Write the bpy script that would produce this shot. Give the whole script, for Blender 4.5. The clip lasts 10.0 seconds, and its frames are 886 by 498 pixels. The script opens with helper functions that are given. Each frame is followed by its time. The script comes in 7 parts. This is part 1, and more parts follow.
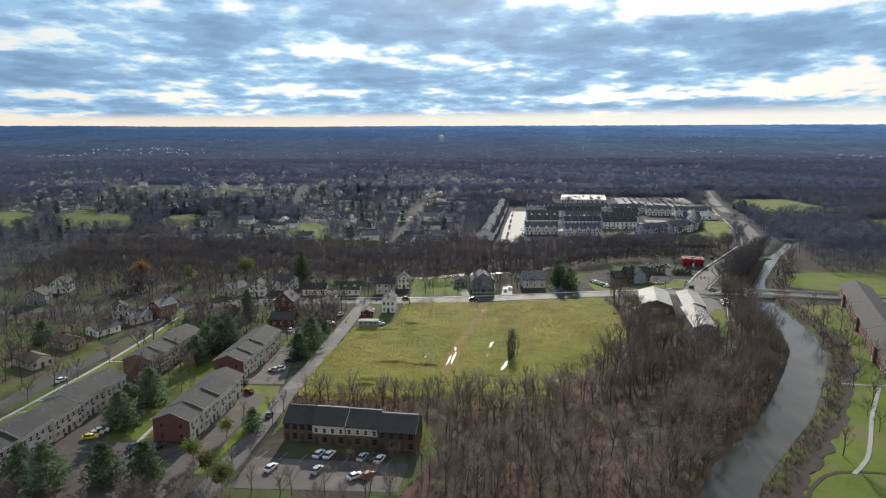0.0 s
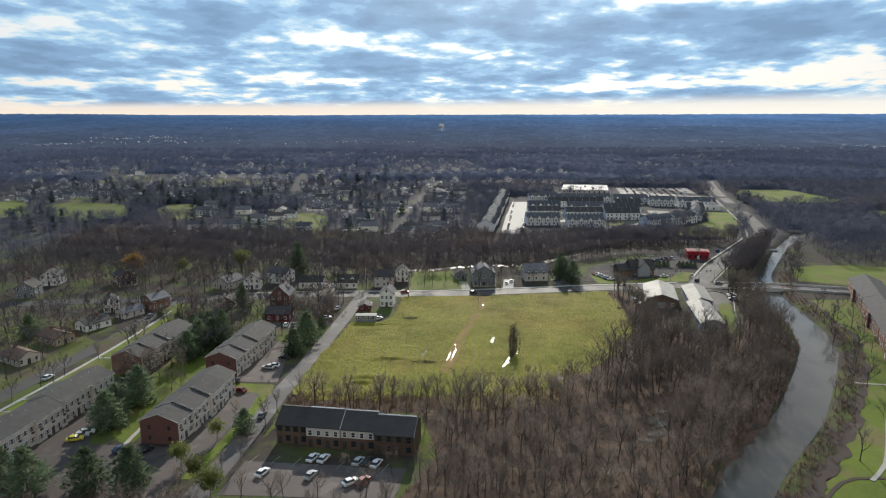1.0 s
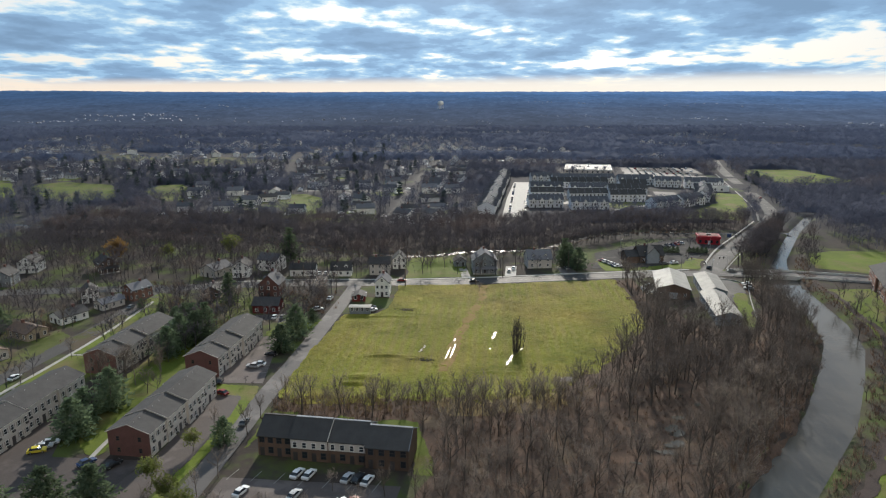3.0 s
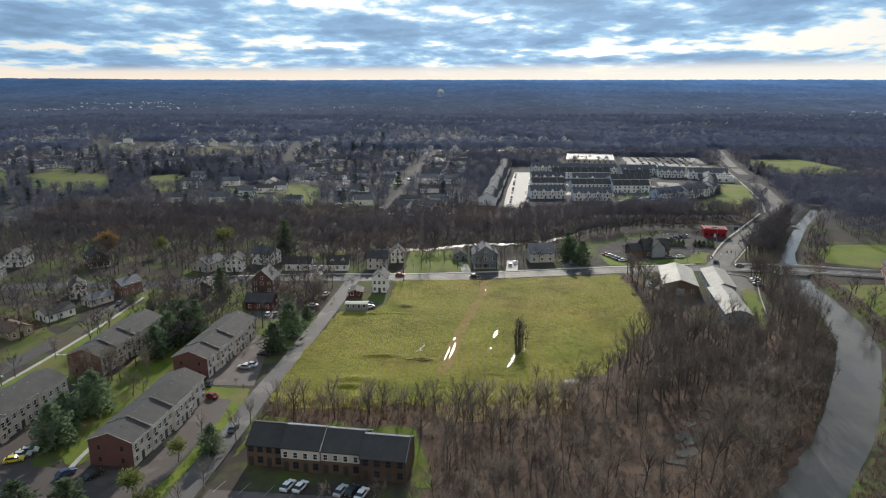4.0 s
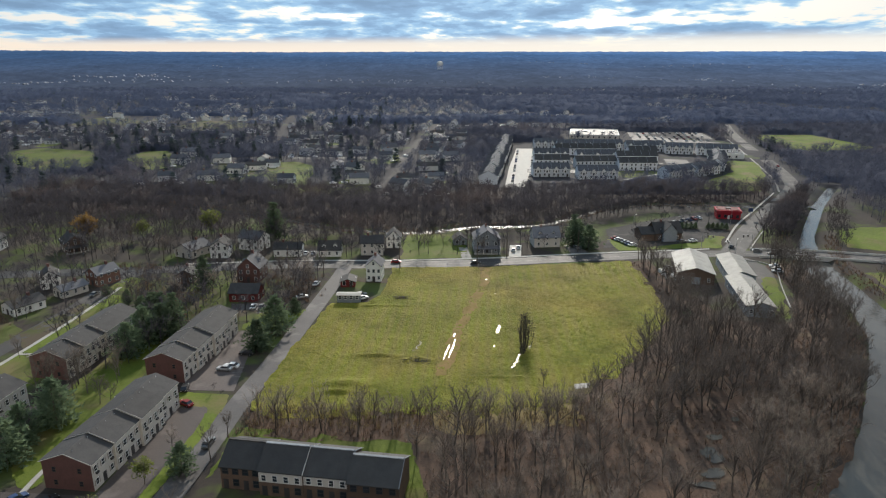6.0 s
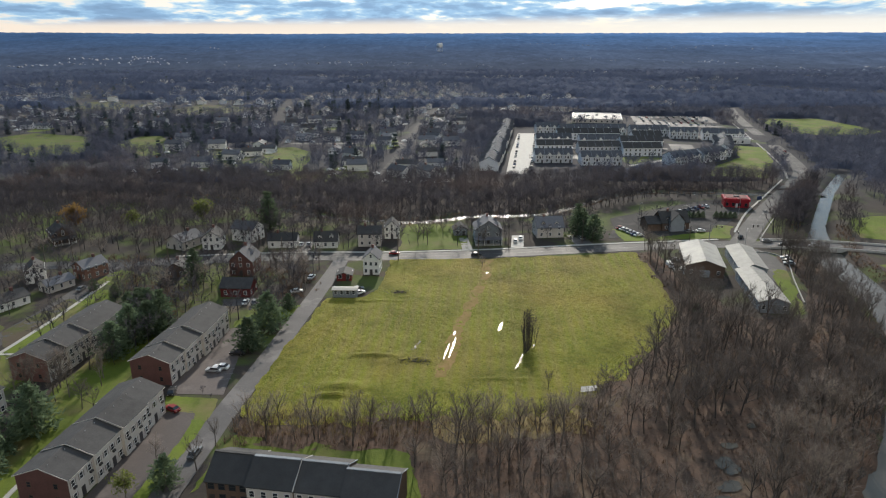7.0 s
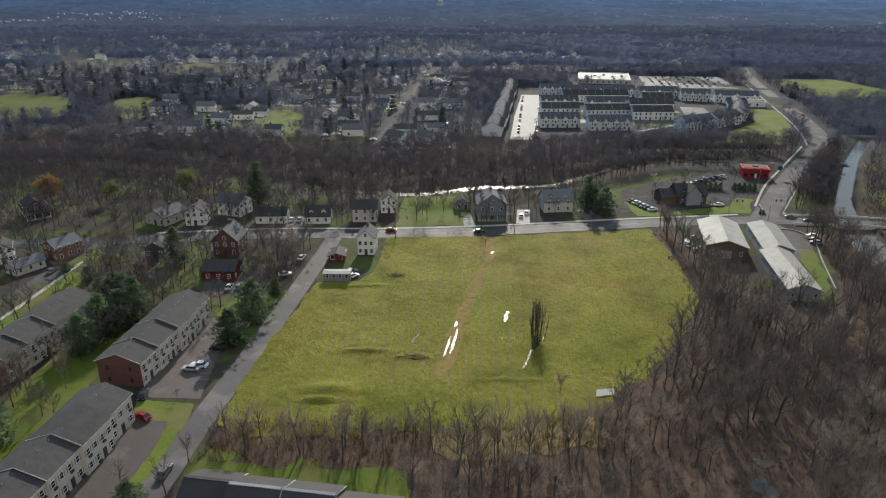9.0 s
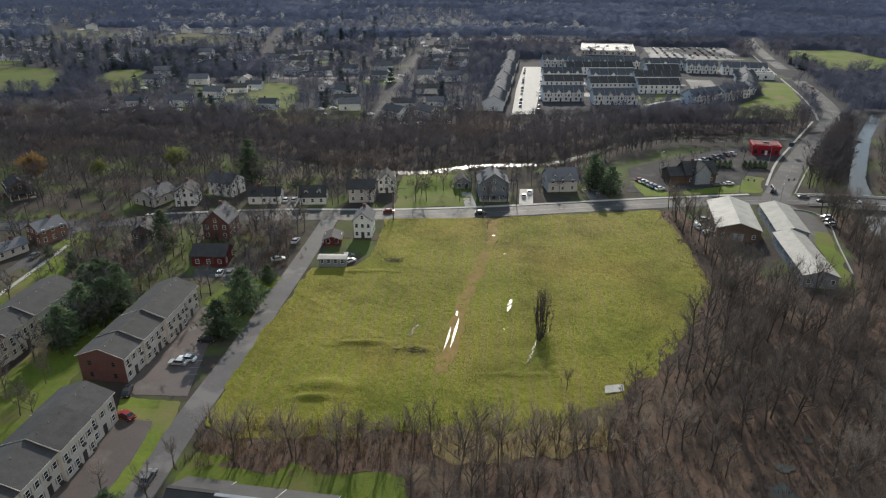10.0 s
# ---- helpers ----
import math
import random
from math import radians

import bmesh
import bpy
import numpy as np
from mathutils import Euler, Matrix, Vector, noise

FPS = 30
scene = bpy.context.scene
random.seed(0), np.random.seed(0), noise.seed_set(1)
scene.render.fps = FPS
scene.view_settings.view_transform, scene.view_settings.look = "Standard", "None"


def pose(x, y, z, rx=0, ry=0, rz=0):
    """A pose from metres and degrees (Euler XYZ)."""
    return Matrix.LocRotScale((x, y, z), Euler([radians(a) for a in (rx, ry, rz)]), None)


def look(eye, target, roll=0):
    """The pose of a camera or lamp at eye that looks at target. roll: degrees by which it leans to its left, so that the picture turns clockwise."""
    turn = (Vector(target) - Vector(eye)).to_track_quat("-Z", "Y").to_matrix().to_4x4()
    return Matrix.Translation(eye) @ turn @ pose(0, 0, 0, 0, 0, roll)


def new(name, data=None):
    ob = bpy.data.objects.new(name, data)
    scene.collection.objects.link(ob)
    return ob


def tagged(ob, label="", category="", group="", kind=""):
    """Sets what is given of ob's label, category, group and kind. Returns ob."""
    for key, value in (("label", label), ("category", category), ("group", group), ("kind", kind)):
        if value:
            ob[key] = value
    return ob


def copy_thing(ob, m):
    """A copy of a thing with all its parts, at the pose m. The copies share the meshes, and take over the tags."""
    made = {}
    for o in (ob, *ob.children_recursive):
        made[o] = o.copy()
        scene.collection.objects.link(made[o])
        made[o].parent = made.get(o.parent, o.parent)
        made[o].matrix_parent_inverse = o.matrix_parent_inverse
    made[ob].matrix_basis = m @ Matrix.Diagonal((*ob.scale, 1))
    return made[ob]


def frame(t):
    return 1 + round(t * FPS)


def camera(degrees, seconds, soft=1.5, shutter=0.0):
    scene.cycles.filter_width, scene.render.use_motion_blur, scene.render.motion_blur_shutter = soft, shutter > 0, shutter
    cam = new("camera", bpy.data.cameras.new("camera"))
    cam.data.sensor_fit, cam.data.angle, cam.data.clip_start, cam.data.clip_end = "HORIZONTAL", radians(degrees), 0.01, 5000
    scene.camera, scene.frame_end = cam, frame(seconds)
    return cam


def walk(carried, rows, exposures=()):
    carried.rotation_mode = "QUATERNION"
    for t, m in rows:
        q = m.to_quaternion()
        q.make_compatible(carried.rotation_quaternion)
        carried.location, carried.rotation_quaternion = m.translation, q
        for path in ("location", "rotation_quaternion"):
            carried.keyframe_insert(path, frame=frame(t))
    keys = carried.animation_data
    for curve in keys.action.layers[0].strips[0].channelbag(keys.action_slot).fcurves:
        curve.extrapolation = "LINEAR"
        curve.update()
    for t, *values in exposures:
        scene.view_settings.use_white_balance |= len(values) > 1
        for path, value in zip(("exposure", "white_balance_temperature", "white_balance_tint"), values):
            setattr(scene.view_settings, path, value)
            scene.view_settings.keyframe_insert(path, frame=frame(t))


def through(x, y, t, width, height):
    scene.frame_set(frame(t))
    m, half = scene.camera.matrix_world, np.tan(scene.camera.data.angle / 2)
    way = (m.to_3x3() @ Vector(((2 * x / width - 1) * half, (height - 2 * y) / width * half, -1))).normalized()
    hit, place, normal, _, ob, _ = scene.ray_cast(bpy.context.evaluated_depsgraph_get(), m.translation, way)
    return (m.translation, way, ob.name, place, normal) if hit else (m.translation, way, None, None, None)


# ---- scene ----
# Camera: a drone flying forward at about 80 m, tilting slowly down.
cam = camera(67.8, 10.0, soft=1.18)
PATH = [
    (0, (-0.542, 1.019, 79.689), (-0.544, 2.985, 79.319), -0.2),
    (0.5, (-0.522, 4.87, 79.692), (-0.524, 6.832, 79.306), -0.1),
    (1, (-0.466, 8.729, 79.639), (-0.468, 10.688, 79.237), -0.1),
    (1.5, (-0.39, 12.729, 79.646), (-0.391, 14.685, 79.229), -0.1),
    (2, (-0.22, 16.813, 79.706), (-0.222, 18.766, 79.273), -0.1),
    (2.5, (-0.21, 20.979, 79.696), (-0.211, 22.927, 79.246), -0.1),
    (4, (-0.064, 33.944, 79.853), (-0.064, 35.88, 79.353), -0.0),
    (4.5, (0.036, 38.252, 79.681), (0.037, 40.184, 79.163), -0.0),
    (5, (0.054, 42.616, 79.619), (0.054, 44.543, 79.082), -0.0),
    (5.5, (0.132, 47.114, 79.61), (0.133, 49.035, 79.055), -0.0),
    (7, (0.331, 60.842, 80.143), (0.332, 62.742, 79.518), -0.1),
    (7.5, (0.293, 65.31, 80.355), (0.294, 67.201, 79.705), -0.0),
    (8, (0.277, 70.061, 80.478), (0.277, 71.944, 79.802), -0.0),
    (8.5, (0.332, 74.683, 80.497), (0.331, 76.556, 79.794), -0.0),
    (9, (0.158, 79.102, 80.572), (0.159, 80.959, 79.831), -0.0),
    (9.5, (-0.044, 83.753, 80.591), (-0.041, 85.594, 79.809), 0.0),
    (10, (-0.055, 88.187, 80.523), (-0.052, 90.011, 79.704), -0.0),
]
walk(cam, [(t, look(eye, aim, roll)) for t, eye, aim, roll in PATH])

# World: broken winter cloud over a low southern sun.
SUN_ELEV, SUN_TURN = 25.5, 4.0
scene.view_settings.exposure = 0.1
world = bpy.data.worlds.new("world")
scene.world = world
world.use_nodes = True


class Nodes:
    """Short notation for building node trees."""

    def __init__(self, tree):
        self.tree = tree
        tree.nodes.clear()

    def add(self, kind, inputs=None, operation="", clamp=False):
        n = self.tree.nodes.new(kind)
        if operation:
            n.operation = operation
        if clamp:
            n.use_clamp = True
        for key, value in (inputs or {}).items():
            if isinstance(value, bpy.types.NodeSocket):
                self.tree.links.new(value, n.inputs[key])
            else:
                n.inputs[key].default_value = value
        return n

    def math(self, op, a, b=0.0, c=0.0, clamp=False):
        return self.add("ShaderNodeMath", {0: a, 1: b, 2: c}, op, clamp).outputs[0]

    def mix(self, f, a, b, blend="MIX"):
        n = self.tree.nodes.new("ShaderNodeMix")
        n.data_type, n.blend_type = "RGBA", blend
        for key, value in ((0, f), (6, a), (7, b)):
            if isinstance(value, bpy.types.NodeSocket):
                self.tree.links.new(value, n.inputs[key])
            else:
                n.inputs[key].default_value = value
        return n.outputs[2]

    def ramp(self, f, stops, smooth=False):
        n = self.add("ShaderNodeValToRGB", {0: f})
        r = n.color_ramp
        if smooth:
            r.interpolation = "EASE"
        while len(r.elements) < len(stops):
            r.elements.new(0.5)
        for e, (p, c) in zip(r.elements, stops):
            e.position = p
            e.color = (c, c, c, 1) if isinstance(c, (int, float)) else (*c, 1)
        return n.outputs[0]

    def noise(self, vec, scale, detail=4.0, rough=0.55, out=0):
        return self.add("ShaderNodeTexNoise", {"Vector": vec, "Scale": scale, "Detail": detail, "Roughness": rough}).outputs[out]


def make_world():
    w = Nodes(world.node_tree)
    d = w.add("ShaderNodeTexCoord").outputs["Generated"]
    xyz = w.add("ShaderNodeSeparateXYZ", {0: d}).outputs
    up = w.math("MAXIMUM", xyz[2], 0.0)
    st = w.add("ShaderNodeTexSky")
    st.sky_type, st.sun_disc = "NISHITA", False
    st.sun_elevation, st.sun_rotation = radians(SUN_ELEV), radians(SUN_TURN)
    st.air_density, st.dust_density, st.ozone_density = 1.0, 1.5, 1.5
    sky = st.outputs[0]
    clear = w.mix(1.0, sky, (0.10, 0.10, 0.10, 1), "MULTIPLY")
    # cloud deck, seen in perspective
    h = w.math("ADD", up, 0.14)
    px, py = w.math("DIVIDE", xyz[0], h), w.math("DIVIDE", xyz[1], h)
    p = w.add("ShaderNodeCombineXYZ", {0: w.math("MULTIPLY", px, 1.0), 1: w.math("MULTIPLY", py, 0.8), 2: 3.7}).outputs[0]
    big = w.noise(p, 1.5, 3.0, 0.5)
    fine = w.noise(p, 4.6, 6.0, 0.54)
    mass = w.math("ADD", w.math("MULTIPLY_ADD", big, 0.55, 0.040), w.math("MULTIPLY", fine, 0.45))
    # small puffs along the edges
    q = w.add("ShaderNodeCombineXYZ", {0: w.math("MULTIPLY", w.math("ARCTAN2", xyz[0], xyz[1]), 11.0), 1: w.math("MULTIPLY", xyz[2], 30.0), 2: 1.3}).outputs[0]
    puff = w.noise(q, 1.0, 7.0, 0.6)
    mass = w.math("ADD", mass, w.math("MULTIPLY_ADD", puff, 0.17, -0.085))
    # breaks in the deck and heavier banks: bearing, height, breadth, depth, amount
    az = w.math("ARCTAN2", xyz[0], xyz[1])
    for ba, be, wa, we, amount in ((-0.56, 0.106, 0.12, 0.013, -0.16), (-0.40, 0.090, 0.10, 0.010, -0.11), (-0.17, 0.102, 0.10, 0.012, -0.15), (0.50, 0.158, 0.22, 0.020, -0.24), (0.15, 0.178, 0.09, 0.014, -0.14), (0.60, 0.40, 0.40, 0.14, -0.16), (-0.05, 0.28, 0.3, 0.06, -0.12),
                                   (0.55, 0.052, 0.13, 0.016, -0.14), (0.30, 0.040, 0.30, 0.008, -0.12), (-0.12, 0.048, 0.16, 0.007, -0.08), (-0.5, 0.040, 0.14, 0.005, -0.10),
                                   (-0.30, 0.138, 0.22, 0.020, 0.05), (0.22, 0.115, 0.24, 0.028, 0.05), (-0.48, 0.066, 0.22, 0.010, 0.04)):
        u = w.math("POWER", w.math("DIVIDE", w.math("SUBTRACT", az, ba), wa), 2.0)
        v = w.math("POWER", w.math("DIVIDE", w.math("SUBTRACT", xyz[2], be), we), 2.0)
        bump = w.math("MULTIPLY", w.math("EXPONENT", w.math("MULTIPLY", w.math("ADD", u, v), -1.0)), amount)
        mass = w.math("ADD", mass, bump)
    # angle from the sun
    s = Vector((math.sin(radians(SUN_TURN)) * math.cos(radians(SUN_ELEV)), math.cos(radians(SUN_TURN)) * math.cos(radians(SUN_ELEV)), math.sin(radians(SUN_ELEV))))
    near = w.add("ShaderNodeVectorMath", {0: d, 1: s}, "DOT_PRODUCT").outputs["Value"]
    glow = w.math("POWER", w.math("MAXIMUM", near, 0.0), 45.0)
    side = w.math("MULTIPLY_ADD", w.math("POWER", w.math("MULTIPLY_ADD", near, 0.5, 0.5), 2.0), 0.5, 0.5)
    cover = w.ramp(mass, [(0.40, 0.0), (0.475, 1.0)], True)
    thick = w.ramp(mass, [(0.405, (1.0, 1.0, 1.0)), (0.450, (0.64, 0.86, 1.0)), (0.51, (0.385, 0.62, 0.88)), (0.565, (0.295, 0.475, 0.71)), (0.68, (0.24, 0.385, 0.58))], True)
    thin = w.mix(w.math("MULTIPLY", glow, 0.55), thick, (1.5, 1.45, 1.35, 1))
    cloudy = w.mix(cover, w.mix(0.75, clear, (0.98, 1.0, 1.02, 1)), thin)
    cloudy = w.mix(1.0, cloudy, w.add("ShaderNodeCombineXYZ", {0: side, 1: side, 2: side}).outputs[0], "MULTIPLY")
    # pale band low over the horizon
    low = w.ramp(w.math("MULTIPLY", up, w.math("SUBTRACT", 1.12, w.math("MULTIPLY", az, 0.55))), [(0.0, 1.0), (0.009, 0.92), (0.026, 0.0)], True)
    band = w.mix(w.ramp(w.math("MULTIPLY_ADD", az, 0.8, 0.5), [(0.2, 0.0), (0.8, 1.0)]), (0.97, 0.84, 0.70, 1), (1.0, 0.95, 0.85, 1))
    full = w.mix(low, cloudy, band)
    bg = w.add("ShaderNodeBackground", {"Color": full, "Strength": 0.95})
    out = w.add("ShaderNodeOutputWorld", {"Surface": bg.outputs[0]})


make_world()
lamp = bpy.data.lights.new("sun", "SUN")
lamp.energy, lamp.angle, lamp.color = 4.6, radians(0.6), (1.0, 0.93, 0.82)
sun = new("sun", lamp)
sd = Vector((math.sin(radians(SUN_TURN)) * math.cos(radians(SUN_ELEV)), math.cos(radians(SUN_TURN)) * math.cos(radians(SUN_ELEV)), math.sin(radians(SUN_ELEV))))
sun.matrix_world = look(sd * 300, (0, 0, 0))


# Materials.
def surface(name, col, col2=None, scale=0.15, fine=3.0, rough=0.85, bump=0.3, bscale=8.0, spec=0.3, metal=0.0, island=0.0, spread=0.25, third=None, third_scale=0.03, third_cut=(0.52, 0.62), through=0.0):
    m = bpy.data.materials.new(name)
    m.use_nodes = True
    w = Nodes(m.node_tree)
    pos = w.add("ShaderNodeTexCoord").outputs["Object"]
    a = w.noise(pos, scale, 5.0, 0.6)
    b = w.noise(pos, fine, 4.0, 0.6)
    col2 = col2 or tuple(c * 0.6 for c in col)
    f = w.math("ADD", w.math("MULTIPLY", a, 0.6), w.math("MULTIPLY", b, 0.4))
    c = w.mix(w.ramp(f, [(0.36, 0.0), (0.64, 1.0)]), (*col, 1), (*col2, 1))
    if third:
        t = w.noise(pos, third_scale, 6.0, 0.6)
        c = w.mix(w.ramp(t, [(third_cut[0], 0.0), (third_cut[1], 1.0)]), c, (*third, 1))
    if island:
        r = w.add("ShaderNodeNewGeometry").outputs["Random Per Island"]
    else:
        r = w.add("ShaderNodeObjectInfo").outputs["Random"]
    v = w.math("MULTIPLY_ADD", r, 2 * spread, 1.0 - spread)
    c = w.add("ShaderNodeHueSaturation", {"Value": v, "Color": c}).outputs[0]
    bs = w.add("ShaderNodeBsdfPrincipled", {"Base Color": c, "Roughness": rough, "Metallic": metal, "Specular IOR Level": spec})
    if bump:
        bn = w.noise(pos, bscale, 6.0, 0.65)
        nb = w.add("ShaderNodeBump", {"Strength": bump, "Distance": 0.1, "Height": bn})
        w.tree.links.new(nb.outputs[0], bs.inputs["Normal"])
    shade = bs.outputs[0]
    if through:
        thin = w.add("ShaderNodeBsdfTranslucent", {"Color": c})
        shade = w.add("ShaderNodeMixShader", {0: through, 1: shade, 2: thin.outputs[0]}).outputs[0]
    w.add("ShaderNodeOutputMaterial", {"Surface": shade})
    return m


def plain(name, col, rough=0.5, metal=0.0, spec=0.4):
    return surface(name, col, tuple(c * 0.8 for c in col), 0.8, 14.0, rough, 0.05, 20.0, spec, metal, 0, 0.08)


M = {}
M["litter"] = surface("leaf_litter", (0.158, 0.100, 0.071), (0.062, 0.047, 0.039), 0.22, 1.9, 0.95, 1.0, 2.0, 0.15, third=(0.185, 0.14, 0.092), third_scale=0.09, third_cut=(0.56, 0.72))
M["dark_litter"] = surface("dark_leaf_litter", (0.070, 0.052, 0.044), (0.042, 0.034, 0.032), 0.12, 1.4, 0.95, 0.6, 3.0, 0.15)
M["soil"] = surface("bare_soil", (0.235, 0.148, 0.062), (0.17, 0.13, 0.036), 0.3, 2.0, 0.95, 0.6, 4.0, 0.15)
M["lawn"] = surface("lawn_grass", (0.118, 0.150, 0.020), (0.074, 0.100, 0.016), 0.07, 1.1, 0.9, 0.9, 4.0, 0.15, third=(0.135, 0.115, 0.048), third_scale=0.06, third_cut=(0.50, 0.66))
M["rough_lawn"] = surface("rough_grass", (0.088, 0.105, 0.024), (0.060, 0.070, 0.021), 0.07, 1.1, 0.9, 0.7, 4.0, 0.15, third=(0.085, 0.066, 0.045), third_scale=0.09, third_cut=(0.44, 0.58))
M["asphalt"] = surface("worn_asphalt", (0.085, 0.078, 0.074), (0.058, 0.054, 0.052), 0.12, 2.0, 0.70, 0.3, 12.0, 0.25, third=(0.115, 0.105, 0.099), third_scale=0.09)
M["dark_asphalt"] = surface("fresh_asphalt", (0.052, 0.049, 0.048), (0.036, 0.034, 0.034), 0.12, 2.0, 0.9, 0.25, 12.0, 0.12, third=(0.075, 0.069, 0.066), third_scale=0.12)
M["brown_asphalt"] = surface("old_brown_asphalt", (0.094, 0.076, 0.070), (0.064, 0.053, 0.050), 0.12, 2.0, 0.78, 0.3, 12.0, 0.25, third=(0.118, 0.098, 0.091), third_scale=0.12)
M["faded_paint"] = plain("faded_paint", (0.24, 0.23, 0.21), 0.8)
M["grey_shingle"] = surface("weathered_grey_shingle", (0.135, 0.135, 0.145), (0.095, 0.095, 0.105), 0.35, 5.0, 0.8, 0.2, 12.0, 0.3, spread=0.35)
M["concrete"] = surface("concrete", (0.34, 0.325, 0.295), (0.26, 0.245, 0.225), 0.4, 5.0, 0.8, 0.1, 10.0)
M["pale_concrete"] = surface("pale_concrete", (0.56, 0.54, 0.50), (0.42, 0.40, 0.37), 0.4, 5.0, 0.7, 0.1, 10.0)
M["bark"] = surface("tree_bark", (0.140, 0.116, 0.098), (0.072, 0.061, 0.053), 0.8, 6.0, 0.9, 0.3, 9.0, 0.2, spread=0.4)
M["twig"] = surface("bare_twigs", (0.255, 0.210, 0.178), (0.155, 0.130, 0.113), 0.3, 3.0, 0.9, 0.0, 9.0, 0.1, spread=0.4, through=0.36)
M["grey_twig"] = surface("grey_bare_twigs", (0.165, 0.140, 0.125), (0.100, 0.086, 0.079), 0.3, 3.0, 0.9, 0.0, 9.0, 0.1, island=1, spread=0.4, through=0.33)
M["dark_twig"] = surface("dark_bare_twigs", (0.085, 0.070, 0.066), (0.05, 0.043, 0.042), 0.3, 3.0, 0.9, 0.0, 9.0, 0.1, spread=0.3, through=0.25)
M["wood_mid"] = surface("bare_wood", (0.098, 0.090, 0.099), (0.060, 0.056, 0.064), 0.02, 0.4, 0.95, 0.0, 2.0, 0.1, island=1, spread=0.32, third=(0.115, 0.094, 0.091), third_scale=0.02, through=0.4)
# blue haze put into the base colour of the two farther woods
M["wood_far"] = surface("hazed_grey_wood", (0.096, 0.104, 0.140), (0.062, 0.068, 0.096), 0.012, 0.2, 0.95, 0.0, 2.0, 0.05, island=1, spread=0.28, third=(0.106, 0.098, 0.114), third_scale=0.008, through=0.45)
M["wood_distant"] = surface("hazed_blue_wood", (0.100, 0.122, 0.186), (0.070, 0.088, 0.140), 0.006, 0.1, 0.95, 0.0, 2.0, 0.05, island=1, spread=0.2, through=0.45)
M["needles"] = surface("pine_needles", (0.140, 0.185, 0.105), (0.080, 0.112, 0.070), 0.6, 4.0, 0.8, 0.0, 6.0, 0.15, spread=0.3, through=0.5)
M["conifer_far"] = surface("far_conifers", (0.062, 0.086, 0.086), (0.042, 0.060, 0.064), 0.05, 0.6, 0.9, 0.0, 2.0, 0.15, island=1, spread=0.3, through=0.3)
M["rust_leaf"] = surface("rust_leaves", (0.36, 0.22, 0.075), (0.24, 0.145, 0.055), 0.6, 4.0, 0.8, 0.0, 6.0, 0.2, through=0.4)
M["brush"] = surface("dry_brush", (0.205, 0.140, 0.100), (0.115, 0.084, 0.066), 0.1, 2.0, 0.95, 0.0, 4.0, 0.1, island=1, spread=0.45, through=0.3)
M["brick"] = surface("red_brick", (0.165, 0.082, 0.070), (0.115, 0.060, 0.052), 0.5, 7.0, 0.85, 0.2, 14.0, 0.2, spread=0.08)
M["shingle"] = surface("dark_shingle", (0.060, 0.057, 0.056), (0.036, 0.0345, 0.0345), 0.5, 3.0, 0.85, 0.4, 8.0, 0.3, spread=0.16)
M["black_shingle"] = surface("black_shingle", (0.058, 0.055, 0.053), (0.040, 0.038, 0.037), 0.35, 5.0, 0.8, 0.3, 12.0, 0.3, spread=0.12)
M["orange_brick"] = surface("orange_brick", (0.24, 0.125, 0.092), (0.175, 0.092, 0.070), 0.5, 7.0, 0.85, 0.2, 14.0, 0.2, spread=0.06)
M["siding"] = surface("pale_siding", (0.57, 0.525, 0.475), (0.47, 0.432, 0.392), 0.5, 6.0, 0.75, 0.1, 12.0, 0.3, spread=0.06)
M["white"] = surface("white_siding", (0.78, 0.77, 0.74), (0.66, 0.65, 0.62), 0.5, 6.0, 0.65, 0.08, 12.0, 0.3, spread=0.06)
M["shutter"] = plain("brown_shutter", (0.30, 0.26, 0.23), 0.7)
M["leaf_green"] = surface("yellow_green_leaves", (0.17, 0.19, 0.05), (0.11, 0.13, 0.035), 0.6, 4.0, 0.8, 0.0, 6.0, 0.25, through=0.4)
M["town_wall"] = surface("cool_grey_siding", (0.66, 0.67, 0.69), (0.55, 0.56, 0.58), 0.5, 6.0, 0.75, 0.1, 12.0, 0.3, spread=0.12)
# haze over the hills painted into these walls as blue-grey
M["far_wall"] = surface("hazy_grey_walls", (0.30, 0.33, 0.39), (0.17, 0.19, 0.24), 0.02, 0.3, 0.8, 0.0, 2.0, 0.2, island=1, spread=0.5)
M["trim"] = plain("white_trim", (0.8, 0.79, 0.76), 0.5)
M["dark_trim"] = plain("dark_trim", (0.05, 0.045, 0.045), 0.5)
M["brown"] = surface("brown_siding", (0.13, 0.085, 0.06), (0.09, 0.06, 0.045), 0.5, 6.0, 0.8, 0.1, 12.0)
M["tan"] = surface("tan_siding", (0.36, 0.29, 0.21), (0.28, 0.22, 0.16), 0.5, 6.0, 0.8, 0.1, 12.0)
M["grey_wall"] = surface("grey_siding", (0.27, 0.29, 0.31), (0.2, 0.22, 0.24), 0.5, 6.0, 0.8, 0.1, 12.0)
M["red_wall"] = surface("red_barn_boards", (0.165, 0.024, 0.021), (0.11, 0.018, 0.017), 0.5, 6.0, 0.7, 0.15, 12.0)
M["red_panel"] = plain("red_cladding", (0.42, 0.015, 0.03), 0.45)
M["metal_roof"] = surface("worn_metal_roof", (0.36, 0.34, 0.30), (0.24, 0.23, 0.21), 0.25, 4.0, 0.7, 0.15, 5.0, 0.25)
M["bright_roof"] = surface("bright_metal_roof", (0.36, 0.34, 0.30), (0.26, 0.245, 0.22), 0.5, 4.0, 0.7, 0.3, 5.0, 0.3)
